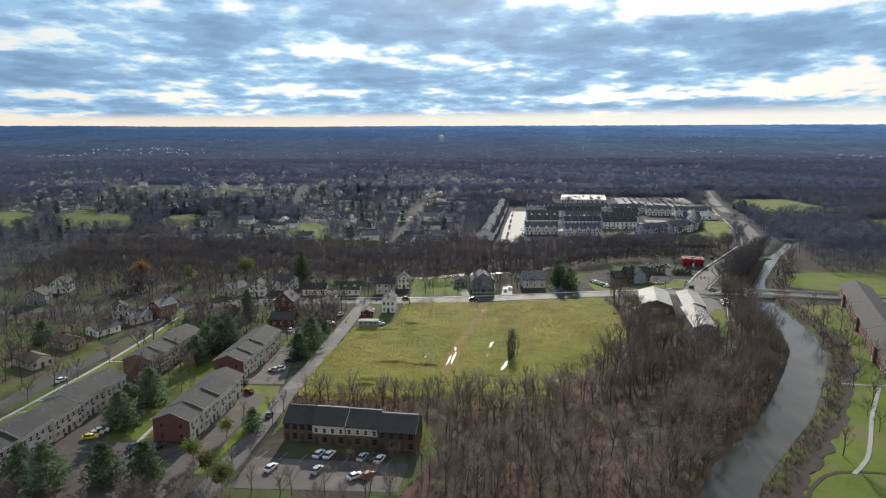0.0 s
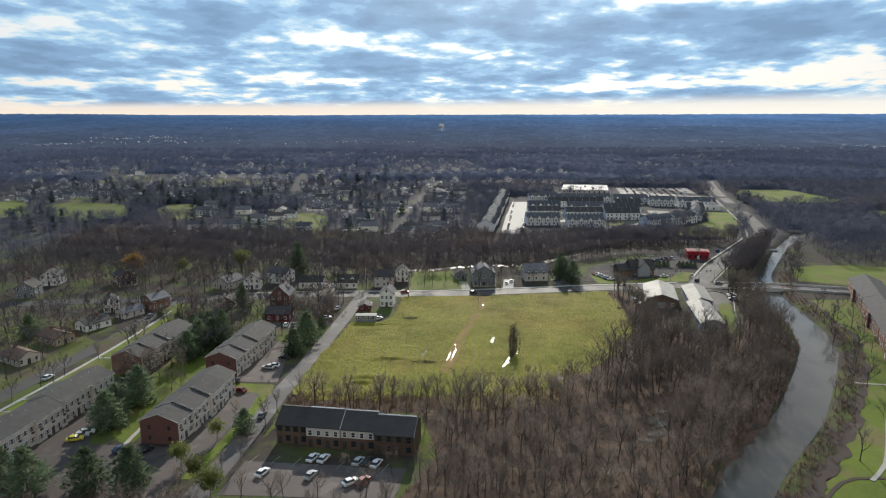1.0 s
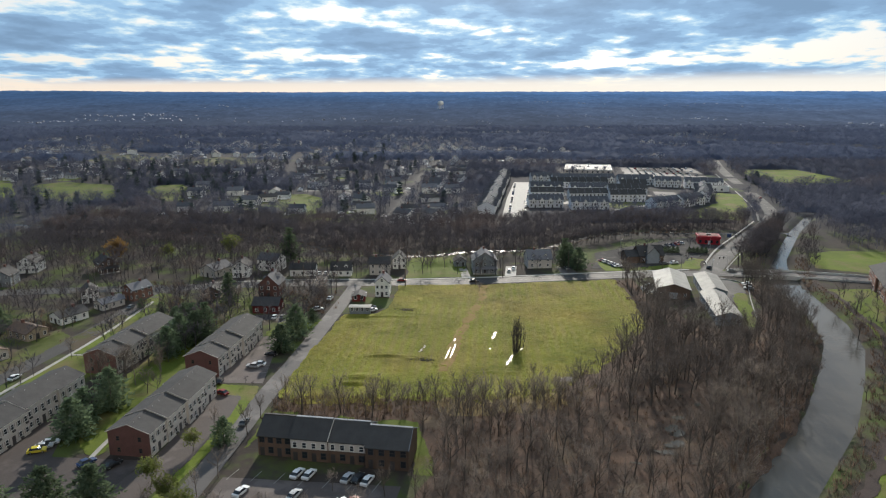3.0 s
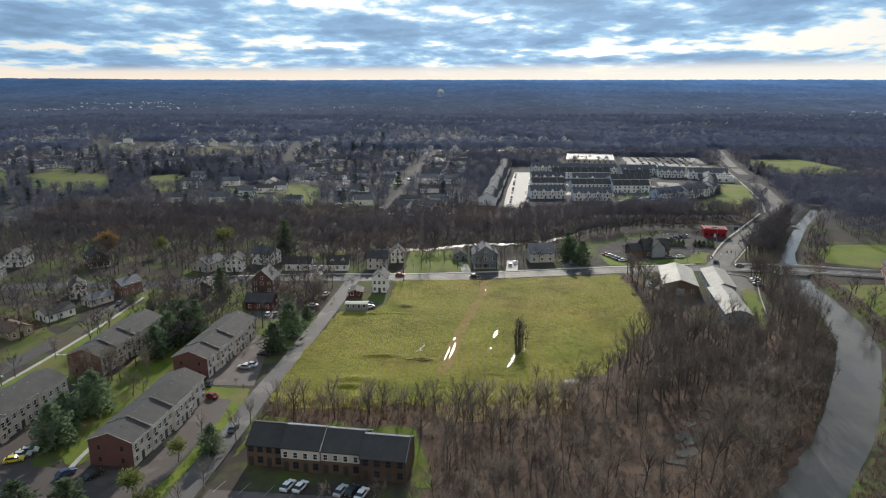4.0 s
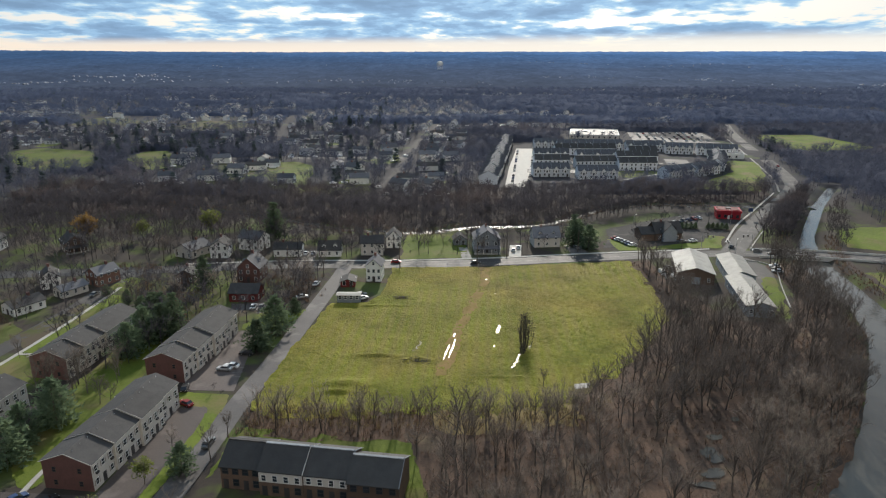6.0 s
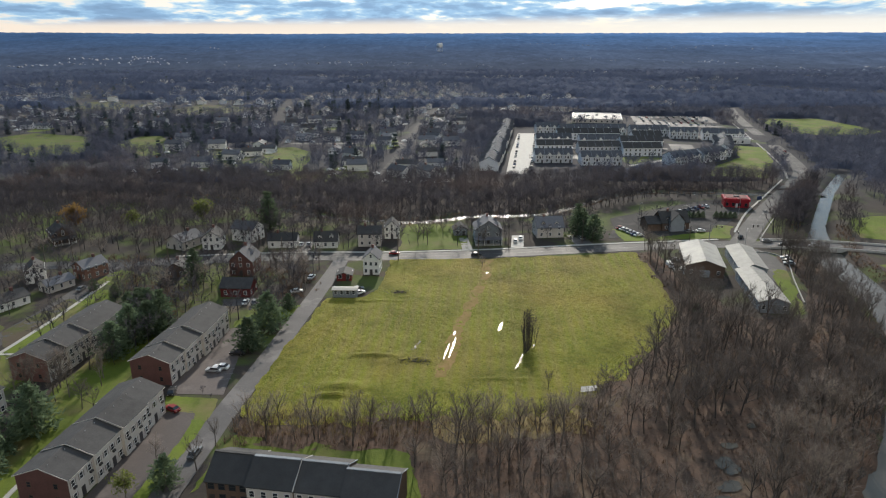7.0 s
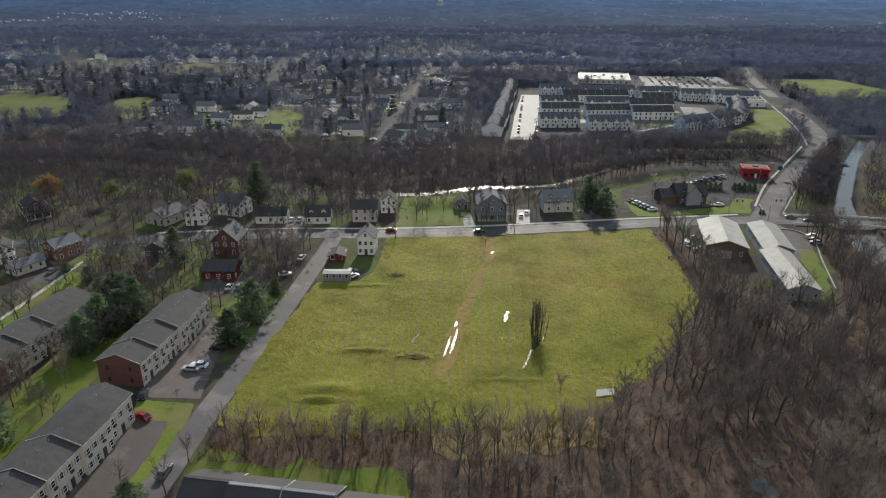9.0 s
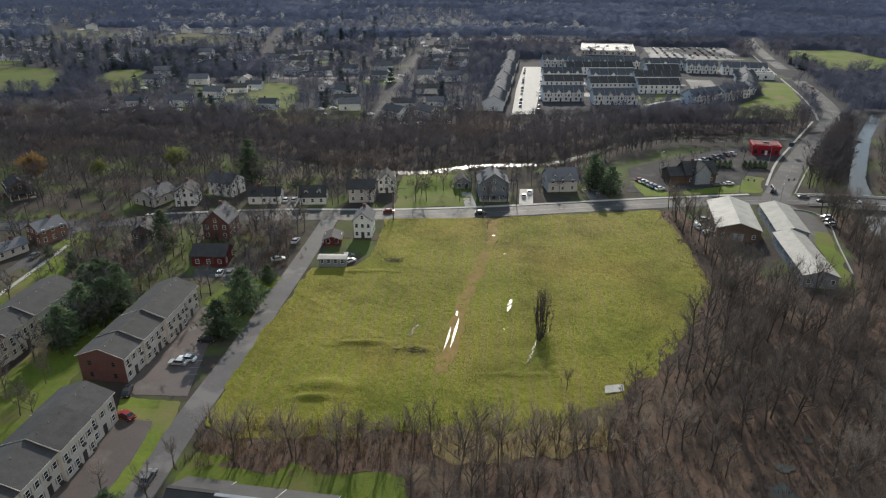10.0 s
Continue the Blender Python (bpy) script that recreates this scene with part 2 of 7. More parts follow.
# dark shingle lightened and blued to carry the haze over far roofs
M["slate"] = surface("haze_blue_shingle", (0.088, 0.092, 0.104), (0.060, 0.063, 0.073), 0.35, 5.0, 0.85, 0.2, 12.0, 0.25, spread=0.18)
M["pale_roof"] = surface("pale_membrane_roof", (0.62, 0.57, 0.5), (0.5, 0.46, 0.42), 0.1, 3.0, 0.7, 0.1, 5.0)
M["glass"] = plain("window_glass", (0.03, 0.035, 0.042), 0.2, 0.0, 0.5)
M["tyre"] = plain("tyre_rubber", (0.02, 0.02, 0.02), 0.9)
M["pole"] = surface("weathered_pole", (0.16, 0.12, 0.09), (0.10, 0.08, 0.06), 1.0, 8.0, 0.9, 0.2, 10.0)
M["steel"] = plain("galvanised_steel", (0.45, 0.45, 0.45), 0.4, 0.7)
M["lamp_lens"] = plain("lamp_lens", (0.6, 0.6, 0.55), 0.3)
for nm, c in (("white", (0.78, 0.78, 0.78)), ("black", (0.02, 0.02, 0.022)), ("silver", (0.45, 0.46, 0.47)), ("red", (0.22, 0.015, 0.016)), ("blue", (0.04, 0.07, 0.16)), ("yellow", (0.6, 0.5, 0.05)), ("grey", (0.16, 0.165, 0.17))):
    M["car_" + nm] = plain(nm + "_car_paint", c, 0.45, 0.0, 0.3)


def water(name, col, rough, wave, wscale):
    m = bpy.data.materials.new(name)
    m.use_nodes = True
    w = Nodes(m.node_tree)
    pos = w.add("ShaderNodeTexCoord").outputs["Object"]
    n1 = w.noise(pos, wscale, 4.0, 0.6)
    nb = w.add("ShaderNodeBump", {"Strength": wave, "Distance": 0.2, "Height": n1})
    silt = w.mix(w.noise(pos, 0.06, 4.0), (*col, 1), (*[c * 1.6 for c in col], 1))
    bs = w.add("ShaderNodeBsdfPrincipled", {"Base Color": silt, "Roughness": rough, "IOR": 1.33, "Specular IOR Level": 0.5, "Normal": nb.outputs[0]})
    w.add("ShaderNodeOutputMaterial", {"Surface": bs.outputs[0]})
    return m


M["river"] = water("river_water", (0.05, 0.048, 0.042), 0.10, 0.22, 0.45)
M["creek"] = water("creek_water", (0.06, 0.055, 0.045), 0.24, 0.45, 0.8)
M["puddle"] = water("puddle_water", (0.05, 0.045, 0.035), 0.22, 0.08, 1.5)


def field_material():
    m = bpy.data.materials.new("field_grass")
    m.use_nodes = True
    w = Nodes(m.node_tree)
    pos = w.add("ShaderNodeTexCoord").outputs["Object"]
    xyz = w.add("ShaderNodeSeparateXYZ", {0: pos}).outputs
    a, b, c3 = w.noise(pos, 0.045, 5.0, 0.6), w.noise(pos, 0.5, 6.0, 0.7), w.noise(pos, 0.03, 4.0, 0.6, 0)
    f = w.math("ADD", w.math("MULTIPLY", a, 0.5), w.math("MULTIPLY", b, 0.5))
    col = w.mix(w.ramp(f, [(0.36, 0.0), (0.62, 1.0)]), (0.142, 0.166, 0.013, 1), (0.222, 0.212, 0.026, 1))
    col = w.mix(w.ramp(w.noise(pos, 0.022, 6.0, 0.65), [(0.48, 0.0), (0.64, 0.6)]), col, (0.25, 0.175, 0.036, 1))
    col = w.mix(w.math("MULTIPLY", w.ramp(w.math("MULTIPLY", xyz[1], 0.001), [(0.235, 0.0), (0.285, 0.55)]), w.ramp(w.noise(pos, 0.05, 5.0, 0.65), [(0.40, 0.0), (0.60, 1.0)])), col, (0.27, 0.19, 0.062, 1))
    # old planting rows
    row = w.math("SINE", w.math("MULTIPLY", w.math("ADD", w.math("MULTIPLY", xyz[0], 1.0), w.math("MULTIPLY", xyz[1], -0.07)), 1.9))
    rows = w.math("MULTIPLY", w.math("MULTIPLY_ADD", row, 0.5, 0.5), w.ramp(c3, [(0.38, 0.0), (0.56, 0.6)]))
    col = w.mix(rows, col, (0.21, 0.165, 0.055, 1))
    clump = w.noise(pos, 2.6, 5.0, 0.75)
    col = w.mix(w.ramp(clump, [(0.34, 0.6), (0.54, 0.0)]), col, (0.06, 0.066, 0.013, 1))
    col = w.mix(w.ramp(w.noise(pos, 1.1, 5.0, 0.7), [(0.5, 0.0), (0.70, 0.4)]), col, (0.27, 0.235, 0.045, 1))
    vary = w.ramp(w.noise(pos, 0.06, 5.0, 0.65), [(0.34, 0.74), (0.5, 1.06), (0.64, 1.24)])
    col = w.mix(1.0, col, vary, "MULTIPLY")
    nb = w.add("ShaderNodeBump", {"Strength": 1.0, "Distance": 0.5, "Height": w.math("ADD", b, clump)})
    bs = w.add("ShaderNodeBsdfPrincipled", {"Base Color": col, "Roughness": 0.9, "Specular IOR Level": 0.15, "Normal": nb.outputs[0]})
    w.add("ShaderNodeOutputMaterial", {"Surface": bs.outputs[0]})
    return m


M["field"] = field_material()


def backdrop_material():
    """Far wooded hills: mostly air to the eye, haze painted in as colour and glow."""
    m = bpy.data.materials.new("hazy_far_hills")
    m.use_nodes = True
    w = Nodes(m.node_tree)
    pos = w.add("ShaderNodeTexCoord").outputs["Object"]
    xyz = w.add("ShaderNodeSeparateXYZ", {0: pos}).outputs
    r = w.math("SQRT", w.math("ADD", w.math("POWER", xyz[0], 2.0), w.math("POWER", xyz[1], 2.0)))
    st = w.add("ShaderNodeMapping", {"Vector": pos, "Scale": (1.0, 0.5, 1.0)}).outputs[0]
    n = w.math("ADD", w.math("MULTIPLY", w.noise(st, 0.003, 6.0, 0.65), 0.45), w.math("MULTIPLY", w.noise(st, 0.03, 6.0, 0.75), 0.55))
    # haze colour by distance, bluer and paler farther off
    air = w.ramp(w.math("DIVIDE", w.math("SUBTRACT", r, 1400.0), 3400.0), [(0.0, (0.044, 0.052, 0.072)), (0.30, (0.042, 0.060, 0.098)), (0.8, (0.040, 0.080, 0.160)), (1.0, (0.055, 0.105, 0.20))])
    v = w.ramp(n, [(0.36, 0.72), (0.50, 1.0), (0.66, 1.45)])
    # painted light: dimmer on the left, brighter and hazier on the right
    haze_side = w.ramp(w.math("MULTIPLY_ADD", xyz[0], 0.0002, 0.5), [(0.05, 0.70), (0.5, 0.98), (0.8, 1.22)])
    col = w.mix(1.0, w.mix(1.0, air, v, "MULTIPLY"), haze_side, "MULTIPLY")
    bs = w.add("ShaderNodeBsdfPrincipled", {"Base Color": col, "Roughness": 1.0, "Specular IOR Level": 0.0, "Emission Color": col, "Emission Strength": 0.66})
    w.add("ShaderNodeOutputMaterial", {"Surface": bs.outputs[0]})
    return m


M["hills"] = backdrop_material()


def ground_material():
    """Rough winter grass round the houses, haze-blued leaf litter and scattered gardens in the country beyond the
    creek.
    """
    m = bpy.data.materials.new("winter_ground")
    m.use_nodes = True
    w = Nodes(m.node_tree)
    pos = w.add("ShaderNodeTexCoord").outputs["Object"]
    y = w.add("ShaderNodeSeparateXYZ", {0: pos}).outputs[1]
    fine = w.math("ADD", w.math("MULTIPLY", w.noise(pos, 0.08, 5.0, 0.6), 0.6), w.math("MULTIPLY", w.noise(pos, 1.6, 4.0, 0.6), 0.4))
    f = w.ramp(fine, [(0.36, 0.0), (0.64, 1.0)])
    near = w.mix(f, (0.062, 0.050, 0.041, 1), (0.038, 0.032, 0.029, 1))
    near = w.mix(w.ramp(w.noise(pos, 0.05, 6.0, 0.6), [(0.48, 0.0), (0.60, 1.0)]), near, (0.072, 0.092, 0.025, 1))
    # litter and grass tones shifted towards blue for distance haze
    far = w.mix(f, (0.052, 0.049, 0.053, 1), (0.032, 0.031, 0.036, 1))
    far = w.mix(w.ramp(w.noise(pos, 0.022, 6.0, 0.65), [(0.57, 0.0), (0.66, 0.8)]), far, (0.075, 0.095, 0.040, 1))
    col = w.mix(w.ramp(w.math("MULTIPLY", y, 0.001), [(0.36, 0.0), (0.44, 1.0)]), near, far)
    nb = w.add("ShaderNodeBump", {"Strength": 0.6, "Distance": 0.1, "Height": w.noise(pos, 3.0, 6.0, 0.65)})
    bs = w.add("ShaderNodeBsdfPrincipled", {"Base Color": col, "Roughness": 0.95, "Specular IOR Level": 0.15, "Normal": nb.outputs[0]})
    w.add("ShaderNodeOutputMaterial", {"Surface": bs.outputs[0]})
    return m


M["ground"] = ground_material()


# Mesh helpers.
class MB:
    """Collects boxes and slabs into one mesh."""

    def __init__(self):
        self.v, self.f = [], []

    def face(self, *pts):
        n = len(self.v)
        self.v += [tuple(p) for p in pts]
        self.f.append(tuple(range(n, n + len(pts))))
        return self

    def box(self, x0, y0, z0, x1, y1, z1, taper=0.0):
        n, t = len(self.v), taper
        self.v += [(x0, y0, z0), (x1, y0, z0), (x1, y1, z0), (x0, y1, z0), (x0 + t, y0 + t, z1), (x1 - t, y0 + t, z1), (x1 - t, y1 - t, z1), (x0 + t, y1 - t, z1)]
        self.f += [tuple(n + i for i in q) for q in ((0, 3, 2, 1), (4, 5, 6, 7), (0, 1, 5, 4), (1, 2, 6, 5), (2, 3, 7, 6), (3, 0, 4, 7))]
        return self

    def prism(self, ring, a, b):
        """A ring of (u, z) pulled along y from a to b."""
        n, k = len(self.v), len(ring)
        self.v += [(u, a, z) for u, z in ring] + [(u, b, z) for u, z in ring]
        self.f += [tuple(n + i for i in range(k)), tuple(n + k + i for i in reversed(range(k)))]
        self.f += [(n + i, n + k + i, n + k + (i + 1) % k, n + (i + 1) % k) for i in range(k)]
        return self

    def tube(self, p, q, r0, r1, sides=6):
        p, q = Vector(p), Vector(q)
        d = (q - p).normalized()
        a = d.orthogonal().normalized()
        b = d.cross(a)
        n = len(self.v)
        for c, r in ((p, r0), (q, r1)):
            for i in range(sides):
                t = 2 * math.pi * i / sides
                self.v.append(tuple(c + (a * math.cos(t) + b * math.sin(t)) * r))
        self.f += [(n + i, n + (i + 1) % sides, n + sides + (i + 1) % sides, n + sides + i) for i in range(sides)]
        self.f += [tuple(n + i for i in reversed(range(sides))), tuple(n + sides + i for i in range(sides))]
        return self

    def mesh(self, name, material, smooth=False):
        me = bpy.data.meshes.new(name)
        me.from_pydata(self.v, [], self.f)
        me.materials.append(material)
        if smooth:
            me.shade_smooth()
        return me


def part(name, mb, material, parent, label="", m=None, smooth=False):
    me = mb.mesh(name, material, smooth) if isinstance(mb, MB) else mb
    ob = new(name, me)
    ob.parent = parent
    if m is not None:
        ob.matrix_basis = m
    return tagged(ob, label)


def thing(name, label, category, m=None, group=""):
    ob = new(name)
    ob.empty_display_size = 0.5
    if m is not None:
        ob.matrix_basis = m
    return tagged(ob, label, category, group)


def array_mesh(name, verts, faces, material):
    """A mesh from numpy arrays of points and triangles or quads."""
    me = bpy.data.meshes.new(name)
    k = faces.shape[1]
    me.vertices.add(len(verts))
    me.vertices.foreach_set("co", np.asarray(verts, np.float32).ravel())
    me.loops.add(faces.size)
    me.loops.foreach_set("vertex_index", faces.astype(np.int32).ravel())
    me.polygons.add(len(faces))
    me.polygons.foreach_set("loop_start", np.arange(0, faces.size, k, dtype=np.int32))
    me.update(calc_edges=True)
    me.materials.append(material)
    return me


def inside(poly, x, y):
    """Which of the points x, y lie in the polygon."""
    hit = np.zeros(np.shape(x), bool)
    for (x0, y0), (x1, y1) in zip(poly, poly[1:] + poly[:1]):
        cross = (y0 > y) != (y1 > y)
        hit ^= cross & (x < (x1 - x0) * (y - y0) / (y1 - y0 + 1e-12) + x0)
    return hit


def line_far(line, x, y):
    """Distance of points from a polyline."""
    best = np.full(np.shape(x), 1e9)
    for (x0, y0), (x1, y1) in zip(line, line[1:]):
        dx, dy = x1 - x0, y1 - y0
        t = np.clip(((x - x0) * dx + (y - y0) * dy) / (dx * dx + dy * dy), 0, 1)
        best = np.minimum(best, np.hypot(x - x0 - t * dx, y - y0 - t * dy))
    return best


def ripple(x, y, s, seed=0.0):
    """Cheap smooth noise, about -1 to 1."""
    return (np.sin(x * s + 1.3 * np.sin(y * s * 0.71 + seed) + seed) + np.sin(y * s * 1.17 + 1.7 * np.sin(x * s * 0.63 - seed)) + 0.6 * np.sin((x + y) * s * 2.3 + seed * 2)) / 2.6


# Ground: one sheet with the river and creek cut into it, rising to far hills.
RIVER = [(240, 450), (205, 402), (186, 372), (166, 340), (156, 322), (149, 305), (145, 290), (143, 277), (138, 249), (130, 226), (117, 205), (97.5, 176.5), (85.5, 163), (69.3, 145), (62, 134), (48, 110), (30, 80)]
CREEK = [(-300, 430), (-150, 402), (-85, 372), (-48, 350), (-30, 346), (-9, 343.5), (14, 353), (46, 356), (62, 368), (85, 390), (107, 399), (142, 400), (165, 396), (200, 396)]
WATER_Z = -1.1


def terrain(x, y):
    r = line_far(RIVER, x, y) * (1 + 1.1 * np.clip((y - 312) / 25, 0, 1))
    c = line_far(CREEK, x, y)
    z = -3.0 * np.clip(1.6 - r / 4.4, 0, 1) ** 0.8 - 1.0 * np.clip(1.6 - c / 2.0, 0, 1) ** 0.8
    z = z + 0.25 * ripple(x, y, 0.05, 2.0) * np.clip((np.abs(x - 60) - 200) / 100 + np.clip((y - 420) / 100, 0, 1), 0, 1)
    far = np.clip((np.hypot(x, y) - 900) / 2600, 0, 1)
    return z + far * 3 * ripple(x, y, 0.004, 5.0)


def spaced(lo, hi, step, end_lo, end_hi):
    mid = list(np.arange(lo, hi + 0.1, step))
    while mid[-1] < end_hi:
        mid.append(mid[-1] + max(step, 0.09 * abs(mid[-1] - hi) + step))
    while mid[0] > end_lo:
        mid.insert(0, mid[0] - max(step, 0.09 * abs(mid[0] - lo) + step))
    return np.array(mid)


gx, gy = spaced(-150, 240, 2.5, -4600, 4600), spaced(90, 470, 2.5, -600, 4700)
X, Y = np.meshgrid(gx, gy)
idx = np.arange(X.size).reshape(X.shape)
quads = np.stack([idx[:-1, :-1], idx[:-1, 1:], idx[1:, 1:], idx[1:, :-1]], -1).reshape(-1, 4)
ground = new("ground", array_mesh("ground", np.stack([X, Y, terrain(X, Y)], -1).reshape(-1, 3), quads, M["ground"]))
ground.data.shade_smooth()
tagged(ground, "brown winter ground with leaf litter and dull grass", "ground", kind="structure")


def ribbon(line, width, z, step=4.0):
    """A strip along a smoothed polyline: points and quads."""
    pts = [Vector((*p, 0)) for p in line]
    dense = []
    for i in range(len(pts) - 1):
        p0, p1, p2, p3 = pts[max(i - 1, 0)], pts[i], pts[i + 1], pts[min(i + 2, len(pts) - 1)]
        n = max(2, int((p2 - p1).length / step))
        for k in range(n):
            t = k / n
            dense.append(0.5 * ((2 * p1) + (p2 - p0) * t + (2 * p0 - 5 * p1 + 4 * p2 - p3) * t * t + (3 * p1 - p0 - 3 * p2 + p3) * t ** 3))
    dense.append(pts[-1])
    left, right = [], []
    for i, p in enumerate(dense):
        d = (dense[min(i + 1, len(dense) - 1)] - dense[max(i - 1, 0)]).normalized()
        s = Vector((-d.y, d.x, 0))
        left.append(p + s * width / 2), right.append(p - s * width / 2)
    return left, right


def strip(name, line, width, z, material, label, category, thick=0.2, step=4.0):
    left, right = ribbon(line, width, z, step)
    mb = MB()
    n = len(left)
    mb.v = [(p.x, p.y, z) for p in left] + [(p.x, p.y, z) for p in right] + [(p.x, p.y, z - thick) for p in left] + [(p.x, p.y, z - thick) for p in right]
    for i in range(n - 1):
        mb.f += [(i, n + i, n + i + 1, i + 1), (i, i + 1, 2 * n + i + 1, 2 * n + i), (n + i, 3 * n + i, 3 * n + i + 1, n + i + 1)]
    ob = new(name, mb.mesh(name, material))
    return tagged(ob, label, category, kind="structure")


def soften_edge(v, quads):
    """Round off the stepped outline of a cut grid."""
    e = np.concatenate([quads[:, [i, (i + 1) % 4]] for i in range(4)])
    pair, count = np.unique(np.sort(e, 1), axis=0, return_counts=True)
    rim = pair[count == 1]
    for turn in range(4):
        total, n = np.zeros((len(v), 2)), np.zeros(len(v))
        for a, b in ((0, 1), (1, 0)):
            np.add.at(total, rim[:, a], v[rim[:, b], :2])
            np.add.at(n, rim[:, a], 1)
        k = n > 0
        v[k, :2] = 0.5 * v[k, :2] + 0.5 * total[k] / n[k][:, None]


def patch(name, poly, cell, z, material, label, category, amp=0.0, scale=0.5, ragged=0.8, kind="structure", drape=False, humps=()):
    """A ground cover cut from a fine grid, with an uneven edge."""
    xs, ys = [p[0] for p in poly], [p[1] for p in poly]
    X, Y = np.meshgrid(np.arange(min(xs) - cell, max(xs) + 2 * cell, cell), np.arange(min(ys) - cell, max(ys) + 2 * cell, cell))
    cx, cy = (X[:-1, :-1] + X[1:, 1:]) / 2, (Y[:-1, :-1] + Y[1:, 1:]) / 2
    wobble = [0.6 * ripple(cx, cy, 0.17, s) + 0.4 * ripple(cy, cx, 0.53, s + 2) + 0.25 * ripple(cx, cy, 1.9, s + 4) for s in (1.0, 6.0)]
    if name == "field":
        ragged = ragged * (1 + 2.2 * np.clip((222 - cy) / 25, 0, 1) * np.clip((cx + 40) / 8, 0, 1))
    keep = inside(poly, cx + ragged * wobble[0], cy + ragged * wobble[1])
    idx = np.arange(X.size).reshape(X.shape)
    q = np.stack([idx[:-1, :-1], idx[:-1, 1:], idx[1:, 1:], idx[1:, :-1]], -1)[keep]
    used, inv = np.unique(q, return_inverse=True)
    Z = np.full(X.shape, z) + (terrain(X, Y) if drape else 0)
    if amp:
        rnd = np.random.RandomState(len(name) + int(abs(xs[0])))
        Z = Z + amp * (ripple(X, Y, scale, 1.0) + 0.8 * ripple(X, Y, scale * 3.1, 4.0) + 0.7 * rnd.uniform(-1, 1, X.shape) + 1.5)
    for bx, by, lx, ly, bh in humps:
        Z = Z + bh * np.exp(-((X - bx) / lx) ** 2 - ((Y - by + 0.25 * ripple(X, Y, 0.6, bx)) / ly) ** 2)
    v = np.stack([X, Y, Z], -1).reshape(-1, 3)[used]
    soften_edge(v, inv.reshape(-1, 4))
    ob = new(name, array_mesh(name, v, inv.reshape(-1, 4), material))
    ob.data.shade_smooth()
    return tagged(ob, label, category, kind=kind)


def slab(name, poly, z, material, label, category, thick=0.25, kind="structure"):
    mb = MB()
    n = len(poly)
    mb.v = [(x, y, z) for x, y in poly] + [(x, y, z - thick) for x, y in poly]
    mb.f = [tuple(range(n))] + [(i, n + i, n + (i + 1) % n, (i + 1) % n) for i in range(n)]
    area = sum(poly[i][0] * poly[(i + 1) % n][1] - poly[(i + 1) % n][0] * poly[i][1] for i in range(n))
    if area < 0:
        mb.f = [tuple(reversed(f)) for f in mb.f]
    return tagged(new(name, mb.mesh(name, material)), label, category, kind=kind)


def water_sheet(name, line, width, z, label):
    ob = strip(name, line, width, z, M[name], label, "water", 0.05)
    return ob


water_sheet("river", RIVER, 22, WATER_Z, "grey river reflecting the cloudy sky between wooded banks")
water_sheet("creek", CREEK, 5.0, WATER_Z + 0.6, "narrow creek glinting in the low sun between trees")

# Far wooded country rolling up to a long ridge on the horizon.
def far_height(r, deg):
    """Height of the distant country at a distance and bearing."""
    t = np.clip((r - 1500) / 3280, 0, 1)
    crest = 70.0 + 2.2 * ripple(deg, 0 * deg, 0.16, 0.7) + 0.8 * ripple(deg, 0 * deg, 0.8, 1.7) + 3.0 * np.exp(-((deg - 26) / 5) ** 2) + 9.0 * np.exp(-((deg + 30) / 9) ** 2)
    roll = 9 * ripple(r * 0.011, deg * 0.35, 1.0, 2.0) * np.sin(np.pi * t) + 2.2 * ripple(r * 0.05, deg * 2.3, 1.0, 3.0) * np.clip(t * 6, 0, 1) * np.clip((1 - t) * 5, 0.25, 1)
    return 4 + (crest - 4) * t ** 1.35 + roll


bear = np.arange(-60, 60.01, 0.2)
dist = np.concatenate([[1400], np.linspace(1500, 4780, 90), [4840]])
R, A = np.meshgrid(dist, bear, indexing="ij")
Z = far_height(R, A)
Z = Z + np.random.RandomState(3).uniform(0, 1, Z.shape) * 4.5 * (R > 1480)
Z[0], Z[-1] = -4, 30
idx = np.arange(R.size).reshape(R.shape)
q = np.stack([idx[:-1, :-1], idx[1:, :-1], idx[1:, 1:], idx[:-1, 1:]], -1).reshape(-1, 4)[:, ::-1]
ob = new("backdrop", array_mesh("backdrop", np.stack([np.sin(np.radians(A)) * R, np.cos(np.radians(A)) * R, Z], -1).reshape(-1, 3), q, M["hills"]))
tagged(ob, "wooded hills blued by painted haze, rolling to a long ridge on the horizon", "hills", kind="structure")

# Roads.
MAIN = [(-700, 190), (-400, 248), (-250, 272), (-160, 284), (-100, 290.3), (-59, 295), (-19, 295.2), (17, 298), (49, 302.5), (74, 306), (91, 308), (112, 309.5), (128, 309.3)]
BRIDGE = [(128, 309.3), (150, 307.5), (180, 299.5), (215, 288)]
EAST = [(215, 288), (300, 258), (420, 215), (700, 100)]
DIAG = [(118, 309), (129, 326), (146, 352), (169, 384), (202, 429), (219, 459), (237, 516), (257, 594), (276, 667), (298, 741), (318, 800)]
LANE = [(-37.3, 291.5), (-38.2, 279), (-41.8, 243), (-45.3, 210), (-47.9, 190), (-49.3, 173), (-51, 155), (-54, 130), (-58, 100), (-62, 60)]
STREET = [(-114, 288), (-117.3, 270), (-118.2, 250), (-120.5, 232), (-124.5, 210), (-129, 182), (-134, 150), (-139, 118), (-144, 80)]
M["lane_asphalt"] = surface("purplish_asphalt", (0.098, 0.090, 0.088), (0.068, 0.063, 0.062), 0.12, 2.0, 0.75, 0.3, 12.0, 0.25, third=(0.135, 0.122, 0.118), third_scale=0.09)
